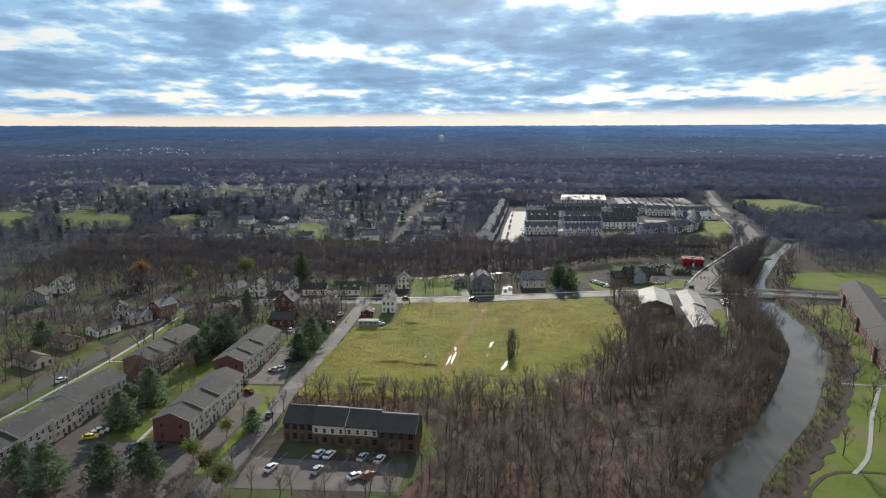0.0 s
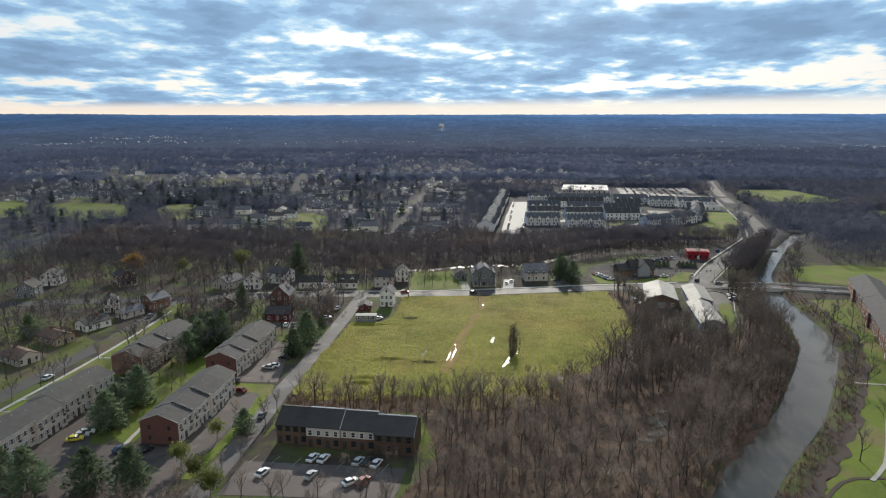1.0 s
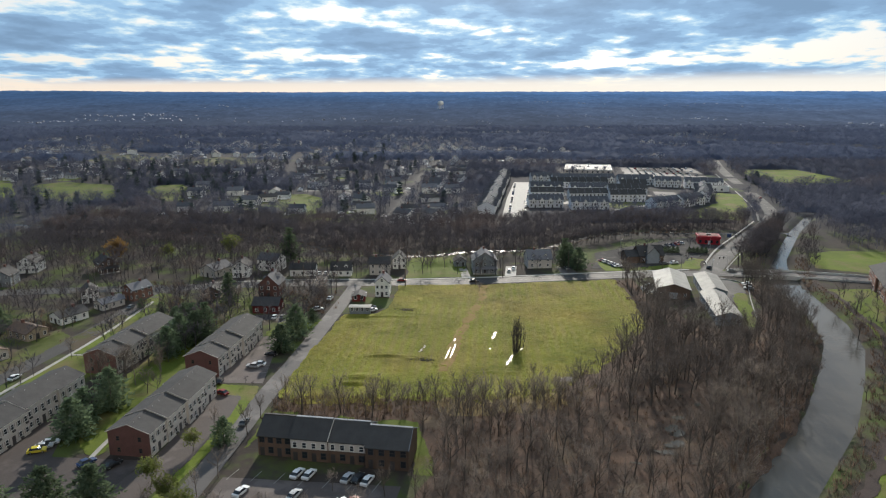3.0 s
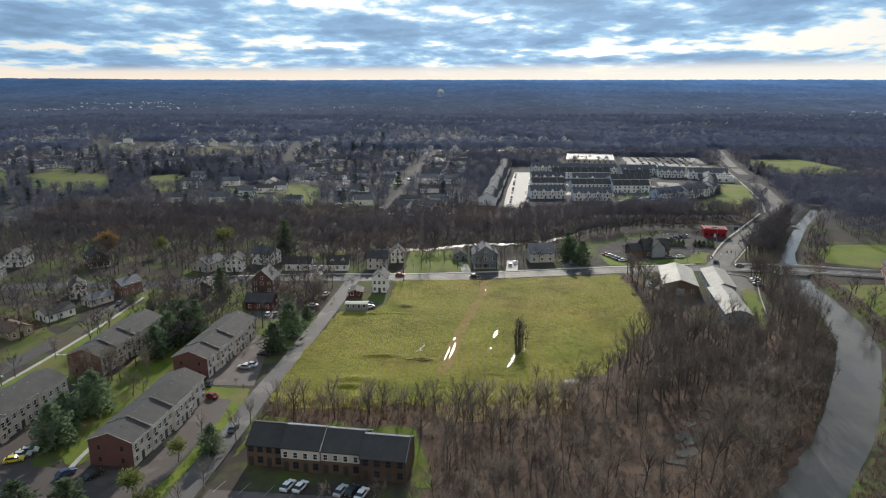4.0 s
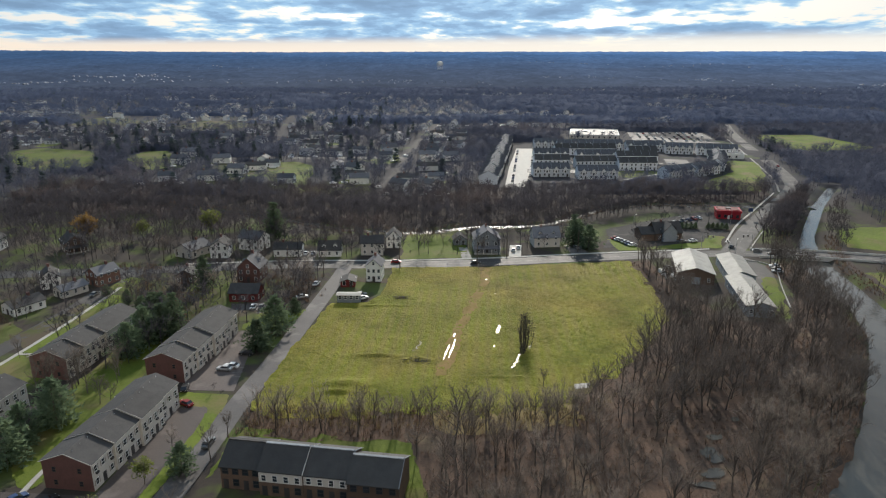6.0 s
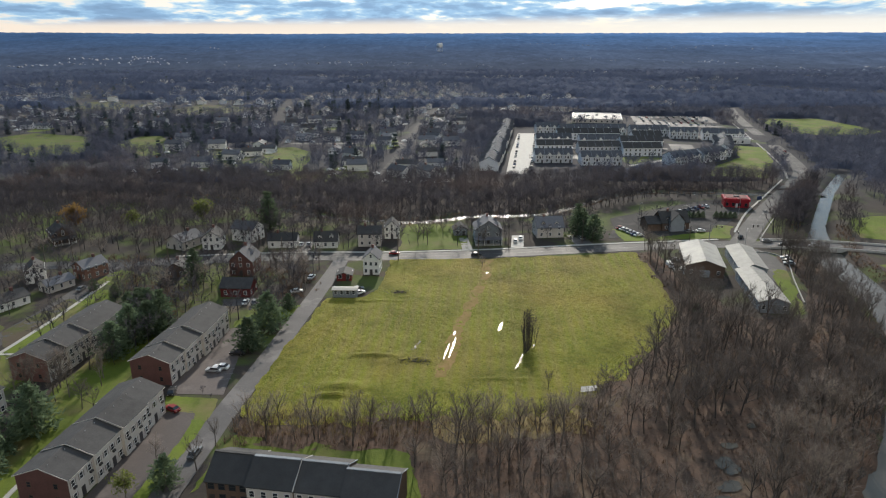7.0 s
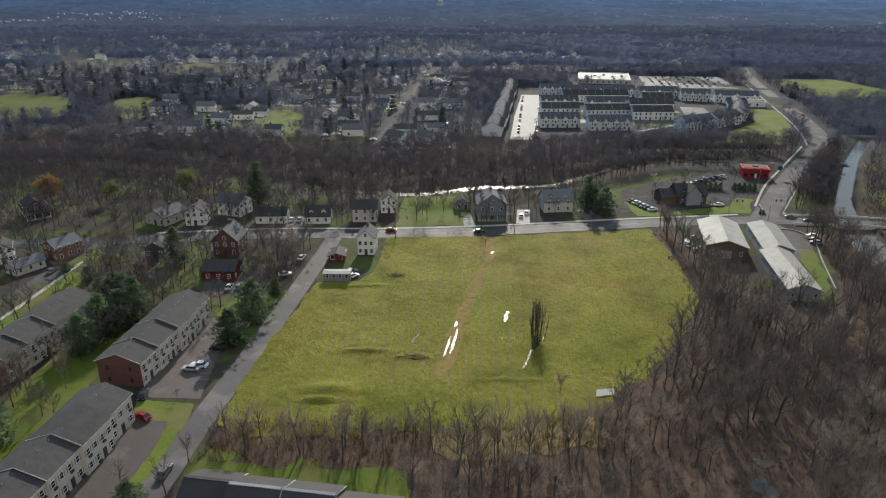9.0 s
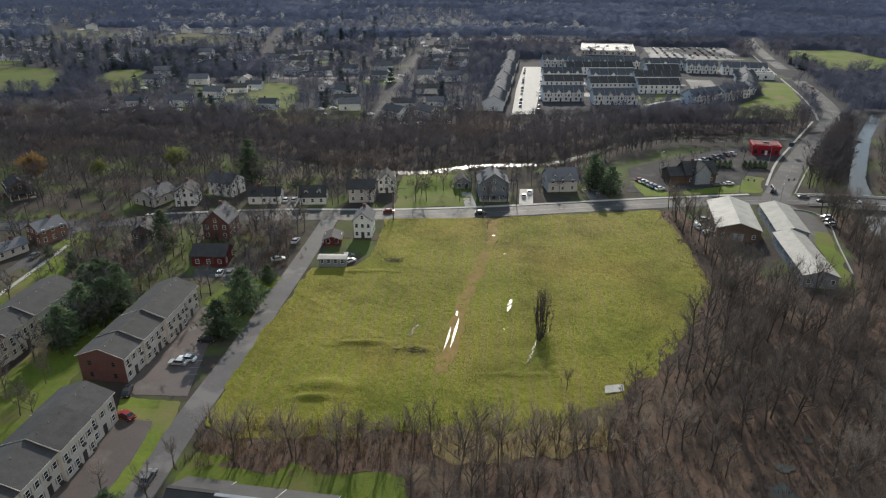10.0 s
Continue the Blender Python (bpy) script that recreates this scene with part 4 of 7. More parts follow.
def apartment(m, label, lengths, shifts, wall, end_mat, roof_mat, width=10.0, h=5.9):
    """A stepped row of two-storey flats along local y; the first end stands at y = 0."""
    ob = thing("apartment_building", label, "apartment building", m, "stepped apartment rows")
    y = 0.0
    for i, (n, (dx, dz)) in enumerate(zip(lengths, shifts)):
        hw, hh = width / 2, h + dz
        wb = MB().box(dx - hw, y, -0.3, dx + hw, y + n, hh)
        part("wall", wb, M[wall], ob, "pale siding wall" if i == 0 else "")
        for yy, mat in ((y, end_mat if i == 0 else wall), (y + n, end_mat if i == len(lengths) - 1 else wall)):
            end = MB()
            ring = [(-hw, -0.3), (hw, -0.3), (hw, hh), (0, hh + 1.85), (-hw, hh)]
            end.prism([(u + dx, z) for u, z in ring], yy - 0.06, yy + 0.06)
            part("gable_wall", end, M[mat], ob, "red brick gable wall" if mat == "brick" else "")
        ring = [(u + dx, z) for u, z in gable_ring(width, hh)]
        roof = part("roof", MB().prism(ring, y - 0.25, y + n + 0.2), M[roof_mat], ob)
        edge = MB()
        for s in (-1, 1):
            e0, e1 = Vector((dx + s * (hw + 0.4), y - 0.27, hh - 0.05)), Vector((dx, y - 0.27, hh + 1.98))
            edge.tube(e0, e1, 0.09, 0.09, 4)
        part("fascia", edge, M["siding"], ob)
        gut = MB().box(dx + hw + 0.36, y - 0.2, hh - 0.2, dx + hw + 0.48, y + n + 0.15, hh - 0.06)
        part("gutter", gut, M["siding"], ob)
        for k in range(3):
            part("vent_pipe", MB().tube((dx + 0.8, y + n * (k + 0.5) / 3, hh + 1.2), (dx + 0.8, y + n * (k + 0.5) / 3, hh + 2.0), 0.07, 0.07, 6), M["steel"], roof)
        cols = max(3, int(n / 2.0))
        for k in range(cols):
            yy = y + n * (k + 0.5) / cols
            for row, z in enumerate((0.95, 3.75)):
                if row == 0 and k == cols // 2:
                    part("door", DOOR_MESH["dark"], None, ob, m=pose(dx + hw, yy, 0.05))
                    part("door", DOOR_MESH["dark"], None, ob, m=pose(dx - hw, yy, 0.05, 0, 0, 180))
                    continue
                for s, turn in ((1, 0), (-1, 180)):
                    win = window(ob, dx + s * hw, yy, z, turn, WIN)
                    part("shutter", SHUT, None, win, m=pose(0.02, 0.66, -0.02))
                    part("shutter", SHUT, None, win, m=pose(0.02, -0.66, -0.02))
                    if (k + row) % 2:
                        part("air_conditioner", AC, None, ob, m=pose(dx + s * (hw + 0.01), yy + 0.2, z - 0.62, 0, 0, turn))
        y += n
    if end_mat == "brick":
        for u in (-2.6, 2.6):
            for z in (1.0, 3.8):
                window(ob, shifts[0][0] + u, -0.06, z, -90, WIN_D)
    return ob


STEP = [(0, 0), (0.4, 0.4), (1.0, 0.8), (0.3, 0.45)]
RUN = (6.9, 8.4, 8.2, 7.8)
apartment(pose(-69.4, 201.2, 0, 0, 0, -7.3), "two-storey stepped apartment row with brick gable and grey shingle roof", RUN, STEP, "siding", "brick", "shingle")
apartment(pose(-70.4, 158.4, 0, 0, 0, -7.3), "two-storey pale apartment row with red brick end beside the parking court", RUN, STEP, "siding", "brick", "shingle")
apartment(pose(-99.2, 202.6, 0, 0, 0, -7.3), "two-storey apartment row behind bare trees and pines", RUN, STEP, "siding", "brick", "shingle")
apartment(pose(-109.5, 139.0, 0, 0, 0, -7.3), "long two-storey apartment row along the residential street", (10, 10.4, 10.4, 11.0, 9.6), [(0, 0), (0.9, 0.4), (1.6, 0.1), (0.9, 0.5), (1.5, 0.2)], "siding", "siding", "shingle")


def dark_apartments():
    ob = thing("apartment_building", "two-storey dark-roofed brick apartment block with pale upper siding", "apartment building", pose(-41.8, 158.9, 0, 0, 0, -8.6))
    x, h = 0.0, 5.3
    for i, (n, dy, dz, pale) in enumerate(((8.0, 0.0, -0.2, 0), (8.6, -0.9, 0.3, 1), (8.6, -0.7, 0.1, 1), (9.6, -1.6, -0.1, 0))):
        hh = h + dz
        wall = part("wall", MB().box(x, dy, -0.3, x + n, dy + 9.4, hh), M["brown"], ob, "brown brick wall")
        s = 2.6 / 4.7
        ring = [(dy - 0.5, hh - 0.3), (dy + 4.7, hh + 2.5), (dy + 9.9, hh - 0.3), (dy + 9.9, hh - 0.1), (dy + 4.7, hh + 2.72), (dy - 0.5, hh - 0.1)]
        mb = MB().prism(ring, x - 0.1, x + n + 0.1)
        mb.v = [(v, u, z) for u, v, z in mb.v]
        mb.f = [tuple(reversed(f)) for f in mb.f]
        part("roof", mb, M["black_shingle"], ob, "black shingle roof")
        gb = MB().prism([(dy, hh - 0.1), (dy + 9.4, hh - 0.1), (dy + 4.7, hh + 2.45)], x, x + n)
        gb.v = [(v, u, z) for u, v, z in gb.v]
        part("gable_wall", gb, M["brown"], ob)
        part("fascia", MB().tube((x + n + 0.12, dy - 0.5, hh - 0.15), (x + n + 0.12, dy + 4.7, hh + 2.6), 0.1, 0.1, 4).tube((x + n + 0.12, dy + 9.9, hh - 0.15), (x + n + 0.12, dy + 4.7, hh + 2.6), 0.1, 0.1, 4), M["siding"] if i in (0, 1) else M["grey_wall"], ob)
        part("ridge_cap", MB().box(x, dy + 4.4, hh + 2.62, x + n, dy + 5.0, hh + 2.78), M["grey_wall"] if i else M["black_shingle"], ob)
        if pale:
            part("upper_siding", MB().box(x + 0.1, dy - 0.12, 3.0, x + n - 0.1, dy, hh - 0.15), M["siding"], ob, "pale upper siding")
        for k in range(4):
            xx = x + n * (k + 0.5) / 4
            window(ob, xx, dy - (0.12 if pale else 0), 3.3, -90, WIN if pale else WIN_B)
            if k % 2:
                window(ob, xx, dy, 0.8, -90, WIN_B)
            else:
                part("door", DOOR_MESH["dark"], None, ob, m=pose(xx, dy, 0.02, 0, 0, -90))
            window(ob, xx, dy + 9.4, 3.3, 90, WIN_B), window(ob, xx, dy + 9.4, 0.8, 90, WIN_B)
        x += n


dark_apartments()


def house(name, label, m, w=8.0, d=10.0, h=5.4, rise=2.6, wall="white", roof="shingle", porch=False, wing=0.0, chimney=True, dormers=0, front=-90, group="", simple=False):
    """A gable house. The ridge runs along local y; the front looks to -y."""
    ob = thing(name, label, "house", m, group)
    hw, hd = w / 2, d / 2
    body = MB().prism([(-hw, -0.4), (hw, -0.4), (hw, h), (0, h + rise), (-hw, h)], -hd, hd)
    part("wall", body, M[wall], ob)
    rf = part("roof", MB().prism(gable_ring(w, h, 0.45, 0.2, rise), -hd - 0.4, hd + 0.4), M[roof], ob)
    if chimney:
        part("chimney", MB().box(-0.4, hd * 0.3, h + 0.5, 0.4, hd * 0.3 + 0.7, h + rise + 1.1).box(-0.48, hd * 0.3 - 0.08, h + rise + 1.0, 0.48, hd * 0.3 + 0.78, h + rise + 1.15), M["brick"], rf)
    rows = (0.9, 3.5) if h > 4 else (0.9,)
    n = 2 if simple else 3
    if simple:
        for u, v, z, turn in ((-w * 0.25, -hd, 0.9, -90), (w * 0.25, -hd, 0.9 if h < 4 else 3.4, -90), (hw, d * 0.2, 0.9, 0), (-hw, d * 0.2, 0.9, 180)):
            window(ob, u, v, z, turn, "far")
        part("door", DOOR_MESH["dark"], None, ob, m=pose(w * 0.22, -hd, 0, 0, 0, -90))
        rows = ()
    for z in rows:
        for k in range(n):
            u = -hw + w * (k + 0.5) / n
            v = -hd + d * (k + 0.5) / n
            if z < 1 and k == n // 2:
                part("door", DOOR_MESH["dark"], None, ob, m=pose(u, -hd, 0, 0, 0, -90))
            else:
                window(ob, u, -hd, z, -90, WIN)
            window(ob, hw, v, z, 0, WIN)
            window(ob, -hw, v, z, 180, WIN)
    if rise > 2.2 and not simple:
        window(ob, 0, -hd, h + 0.3, -90, WIN_S)
    if porch:
        part("porch_floor", MB().box(-hw, -hd - 2.2, -0.3, hw, -hd, 0.25), M["concrete"], ob)
        part("porch_roof", MB().face((-hw - 0.3, -hd - 2.5, 2.5), (hw + 0.3, -hd - 2.5, 2.5), (hw + 0.3, -hd, 3.1), (-hw - 0.3, -hd, 3.1)).box(-hw - 0.3, -hd - 2.5, 2.35, hw + 0.3, -hd, 2.48), M[roof], ob)
        for k in range(4):
            u = -hw + 0.15 + (w - 0.3) * k / 3
            part("porch_post", MB().box(u - 0.09, -hd - 2.2, 0.25, u + 0.09, -hd - 2.02, 2.4), M["trim"], ob)
    if wing:
        part("wing_wall", MB().prism([(hw, -0.3), (hw + wing, -0.3), (hw + wing, h * 0.55), (hw, h * 0.55 + 1.2)], -hd * 0.6, hd * 0.7), M[wall], ob)
        part("wing_roof", MB().prism([(hw, h * 0.55 + 1.2), (hw + wing + 0.3, h * 0.55 - 0.1), (hw + wing + 0.3, h * 0.55 + 0.1), (hw, h * 0.55 + 1.42)], -hd * 0.6 - 0.3, hd * 0.7 + 0.3), M[roof], ob)
        window(ob, hw + wing, 0, 0.9, 0, WIN)
    for k in range(dormers):
        for s in (-1, 1):
            yy = -hd + d * (k + 0.5) / dormers
            x1 = s * hw * 0.72
            dm = MB().prism([(yy - 0.8, h + 0.2), (yy + 0.8, h + 0.2), (yy + 0.8, h + 1.5), (yy, h + 2.1), (yy - 0.8, h + 1.5)], min(x1, 0), max(x1, 0))
            dm.v = [(v, u, z) for u, v, z in dm.v]
            dr = part("dormer", dm, M[wall], ob)
            cap = MB().prism([(yy - 1.0, h + 1.4), (yy, h + 2.15), (yy + 1.0, h + 1.4), (yy + 1.0, h + 1.55), (yy, h + 2.3), (yy - 1.0, h + 1.55)], min(x1 * 1.08, 0), max(x1 * 1.08, 0))
            cap.v = [(v, u, z) for u, v, z in cap.v]
            part("dormer_roof", cap, M[roof], dr)
            window(ob, x1, yy, h + 0.35, 0 if s > 0 else 180, WIN_S)
    return ob


# Houses round the main road.
house("farmhouse", "tall white clapboard house beside the field", pose(-24.3, 279.5, 0, 0, 0, -3), 5.4, 7.5, 6.0, 2.3, "white", "grey_shingle")
house("shed", "low red-roofed outbuilding behind the white house", pose(-33.2, 273.0, 0, 0, 0, 2), 5.0, 6.0, 2.0, 0.9, "red_wall", "black_shingle", chimney=False, simple=True)
house("house", "large dark brick house with steep gable and many windows", pose(-69.0, 279.5, 0, 0, 0, -3), 8.0, 9.5, 5.4, 3.8, "brick", "grey_shingle", dormers=1)
house("barn", "red board barn with dark roof beside parked cars", pose(-65.5, 259.5, 0, 0, 0, 88), 7.5, 9.5, 3.2, 2.0, "red_wall", "shingle", chimney=False)
house("house", "big grey house with porch and cross gables by the road", pose(18.3, 315.5, 0, 0, 0, 2), 10.5, 10, 6.0, 3.6, "grey_wall", "grey_shingle", porch=True, dormers=2)
house("garage", "small grey garage beside the porch house", pose(7.6, 325.0, 0, 0, 0, 4), 5.5, 6, 2.6, 2.0, "grey_wall", "shingle", chimney=False, simple=True)
house("house", "grey-roofed house with dormers and pale porch columns", pose(44.0, 323.5, 0, 0, 0, 95), 9, 11, 4.4, 3.4, "siding", "grey_shingle", dormers=2, wing=7)
house("house", "white two-storey house with dark roof by the road", pose(-28.5, 311.5, 0, 0, 0, 92), 7.5, 9, 5.2, 2.2, "siding", "shingle")
house("house", "small white gabled house behind the road", pose(-20.5, 321.5, 0, 0, 0, 3), 6.0, 7, 4.6, 2.8, "white", "shingle", chimney=False)
house("house", "low white cottage with two dormers and dark roof", pose(-45.5, 309.5, 0, 0, 0, 92), 7.5, 9, 3.0, 2.8, "white", "black_shingle", dormers=2)
house("house", "long low house with dark roof and white front", pose(-62.5, 309.5, 0, 0, 0, 92), 7, 11, 3.2, 2.0, "white", "black_shingle")
house("house", "white two-storey house set back from the road", pose(-79.0, 318.5, 0, 0, 0, 70), 8, 10, 5.2, 2.4, "white", "grey_shingle")
house("house", "white house with grey roof and side wing", pose(-89.5, 308.0, 0, 0, 0, 5), 7, 8, 5.0, 2.4, "white", "shingle")
house("house", "pale bungalow with broad grey roof", pose(-101.5, 309.5, 0, 0, 0, -25), 9, 11, 3.4, 2.2, "siding", "grey_shingle")
house("house", "dark brown house half hidden by trees", pose(-92.0, 277.0, 0, 0, 0, 5), 6.0, 6.5, 3.2, 1.8, "brown", "black_shingle")
house("house", "red brick house with grey hipped porch on the corner", pose(-121.5, 275.5, 0, 0, 0, -30), 7, 8.5, 4.4, 2.0, "orange_brick", "grey_shingle")
house("house", "pale blue-grey house beside the residential street", pose(-127, 264.0, 0, 0, 0, -30), 5.5, 9, 2.6, 1.4, "siding", "grey_shingle")
house("house", "low tan ranch house with brown roof", pose(-139, 233, 0, 0, 0, 62), 7, 11, 2.8, 1.6, "tan", "brown")
house("house", "white ranch house with pale roof and car port", pose(-134, 249, 0, 0, 0, -30), 7, 10, 2.8, 1.6, "white", "shingle")
house("house", "white two-storey house among bare trees", pose(-138.5, 272, 0, 0, 0, 30), 6, 8, 4.2, 2.4, "white", "shingle")
house("house", "grey house near the end of the road", pose(-186, 294, 0, 0, 0, 10), 8, 9, 4.6, 2.6, "grey_wall", "shingle")
house("house", "dark house with porch beneath the trees", pose(-154, 316, 0, 0, 0, 40), 8, 10, 4.2, 2.8, "brown", "shingle", porch=True)
house("house", "white house behind the rust-coloured tree", pose(-188, 316, 0, 0, 0, 5), 8, 9, 4.8, 2.6, "white", "shingle")
house("house", "pale house with brown roof by the street", pose(-140, 214, 0, 0, 0, 60), 7, 11, 2.8, 1.6, "siding", "brown")


def shed(name, label, m, w, d, h, rise, wall, roof, hip=0.0):
    """A long low workshop with ribbed metal roof sheets."""
    ob = thing(name, label, "shed", m)
    hw, hd = w / 2, d / 2
    part("wall", MB().prism([(-hw, -0.3), (hw, -0.3), (hw, h), (0, h + rise), (-hw, h)], -hd, hd), M[wall], ob)
    rf = part("roof", MB().prism(gable_ring(w, h, 0.4, 0.2, rise), -hd - 0.3, hd + 0.3), M[roof], ob)
    ribs = int(d / 2.2)
    rib = MB()
    for s in (-1, 1):
        rib.tube((s * (hw + 0.35), 0, h - 0.05), (0, 0, h + rise + 0.2), 0.05, 0.05, 4)
    rm = rib.mesh("roof_rib", M[roof])
    for k in range(ribs):
        part("roof_rib", rm, None, rf, m=pose(0, -hd + d * (k + 0.5) / ribs, 0))
    part("roller_door", MB().box(-1.6, -hd - 0.08, 0, 1.6, -hd, 2.6), M["grey_wall"], ob)
    for u in (-hw * 0.7, hw * 0.7):
        window(ob, u, -hd, 1.2, -90, WIN)
    for k in range(4):
        v = -hd + d * (k + 0.5) / 4
        window(ob, hw, v, 1.2, 0, WIN), window(ob, -hw, v, 1.2, 180, WIN)
    return ob


shed("warehouse", "old barn-like warehouse with weathered pale metal roof", pose(93.2, 285.0, 0, 0, 0, -14), 12.5, 25, 4.0, 2.0, "brown", "metal_roof")
shed("workshop", "long low workshop with pale grey metal roof", pose(108.6, 283.5, 0, 0, 0, -12), 9.0, 24, 3.6, 1.3, "grey_wall", "metal_roof")
shed("workshop", "low workshop with bright worn metal roof near trees", pose(101.8, 256.5, 0, 0, 0, -10), 8.5, 29, 3.4, 1.5, "grey_wall", "bright_roof")
shed("trailer", "long white trailer parked beside the lane", pose(-30.8, 256.6, 0, 0, 0, 88), 2.6, 7.6, 2.5, 0.25, "grey_wall", "bright_roof")


def restaurant():
    ob = house("restaurant", "brown restaurant with steep grey roof, dormers and pale gable", pose(98.5, 333.5, 0, 0, 0, 96), 9, 12, 3.6, 3.8, "brown", "shingle", chimney=True, dormers=2)
    part("wing_wall", MB().prism([(-4, -0.3), (4, -0.3), (4, 3.2), (0, 5.4), (-4, 3.2)], 6, 12), M["brown"], ob)
    part("wing_roof", MB().prism(gable_ring(8, 3.2, 0.5, 0.2, 2.2), 5.9, 12.4), M["shingle"], ob)
    cross = MB().prism([(-3, -0.3), (3, -0.3), (3, 4.6), (0, 7.8), (-3, 4.6)], -6.2, 0)
    cross.v = [(v, u, z) for u, v, z in cross.v]
    part("cross_gable", cross, M["grey_wall"], ob)
    cr = MB().prism(gable_ring(6, 4.6, 0.5, 0.2, 3.2), -6.6, 0)
    cr.v = [(v, u, z) for u, v, z in cr.v]
    part("cross_roof", cr, M["shingle"], ob)


restaurant()


def red_shop():
    ob = thing("shop", "small shop clad in bright red panels with flat roof", "shop", pose(142, 371, 0, 0, 0, -14))
    part("wall", MB().box(-5.5, -4, -0.3, 5.5, 4, 3.2), M["red_panel"], ob)
    part("canopy", MB().box(-5.9, -4.5, 3.2, 5.9, 4.5, 4.4).box(-5.2, -3.8, 4.38, 5.2, 3.8, 4.5), M["red_panel"], ob, "red roof band")
    part("roof_deck", MB().box(-5.0, -3.6, 4.48, 5.0, 3.6, 4.62), M["red_wall"], ob, "dull red flat roof deck")
    part("roof_unit", MB().box(-1.2, -1, 4.4, 1.2, 1, 5.0), M["dark_trim"], ob, "dark roof unit")
    for k in range(4):
        window(ob, -4.2 + 2.8 * k, -4, 0.8, -90, WIN_B)
    part("door", DOOR_MESH["white"], None, ob, m=pose(0.1, -4, 0, 0, 0, -90))


red_shop()


def townhouse_row(m, label, n, unit=6.0, depth=11.0, h=5.4, rise=3.1, gables=True, both=False):
    ob = thing("townhouse_row", label, "townhouses", m, "townhouse rows")
    n_len = n * unit
    part("wall", MB().prism([(-depth / 2, -0.3), (depth / 2, -0.3), (depth / 2, h), (0, h + rise), (-depth / 2, h)], 0, n_len), M["town_wall"], ob)
    rf = part("roof", MB().prism(gable_ring(depth, h, 0.4, 0.2, rise), -0.3, n_len + 0.3), M["slate"] if gables else M["shingle"], ob)
    part("fascia", MB().box(depth / 2 + 0.34, -0.3, h - 0.42, depth / 2 + 0.5, n_len + 0.3, h - 0.1).box(-depth / 2 - 0.5, -0.3, h - 0.42, -depth / 2 - 0.34, n_len + 0.3, h - 0.1), M["trim"], ob)
    for k in range(n):
        yy = unit * (k + 0.5)
        wall = MB()
        for s in (-1, 1):
            wall.tube((s * (depth / 2 + 0.3), unit * k, h + 0.1), (0, unit * k, h + rise + 0.25), 0.12, 0.12, 4)
        part("firewall", wall, M["grey_wall"], rf)
        for s, turn in ((1, 0), (-1, 180)):
            if s > 0 or both:
                window(ob, s * depth / 2, yy - 1.4, 0.9, turn, "far")
                window(ob, s * depth / 2, yy + 1.4, 3.3, turn, "far")
            window(ob, s * depth / 2, yy - 1.4, 3.3, turn, "far")
            part("door", DOOR_MESH["dark"], None, ob, m=pose(s * depth / 2, yy + 1.4, 0, 0, 0, turn))
        if gables and (k % 2 == 0 or n < 5):
            for s in (-1, 1) if both else (1,):
                x1 = s * (depth / 2 + 0.7)
                g = MB().prism([(yy - 1.35, 2.6), (yy + 1.35, 2.6), (yy + 1.35, h), (yy, h + 1.6), (yy - 1.35, h)], min(x1, 0), max(x1, 0))
                g.v = [(v, u, z) for u, v, z in g.v]
                gable = part("gable", g, M["white"], ob)
                c = MB().prism([(yy - 1.6, h - 0.2), (yy, h + 1.7), (yy + 1.6, h - 0.2), (yy + 1.6, h - 0.02), (yy, h + 1.88), (yy - 1.6, h - 0.02)], min(x1 * 1.05, 0), max(x1 * 1.05, 0))
                c.v = [(v, u, z) for u, v, z in c.v]
                part("gable_roof", c, M["slate"], gable)
                window(ob, x1, yy, 3.0, 0 if s > 0 else 180, "far")
    return ob


# left end of the ridge, heading, units, unit width, with gables
ROWS = [
    (60, 487, -90, 4, 6.0, 1), (66, 524, -90, 4, 6.2, 0), (70, 555, -90, 4, 6.5, 1), (78, 616, -90, 3, 6.0, 1),
    (88, 478, -90, 4, 6.4, 1), (94, 517, -88, 5, 5.7, 0), (101, 549, -90, 5, 6.0, 1), (90, 581, -90, 8, 6.0, 0), (96, 606, -90, 9, 6.0, 1),
    (123, 511, -90, 4, 6.5, 0), (129, 541, -90, 5, 6.0, 0), (145, 568, -90, 4, 5.5, 0), (152, 600, -92, 5, 6.0, 1),
    (181, 588, -102, 4, 5.2, 1), (204, 581, -102, 5, 6.0, 1),
    (143, 474, -64, 4, 5.6, 1), (165, 485, -58, 4, 5.8, 1), (189, 503, -24, 5, 6.0, 1), (202, 534, -18, 4, 5.6, 1),
] + [(28.5 + 4.15 * k + 0.8 * (k % 2), 456 + 27.6 * k, -8.3, 4, 6.5, 1) for k in range(7)]
for x, y, a, n, unit, gabled in ROWS:
    townhouse_row(pose(x, y, 0, 0, 0, a), "row of townhouses with dark roofs and small pale gables" if gabled else "row of townhouses with plain grey shingle roofs", n, unit, gables=bool(gabled), both=a > -30)


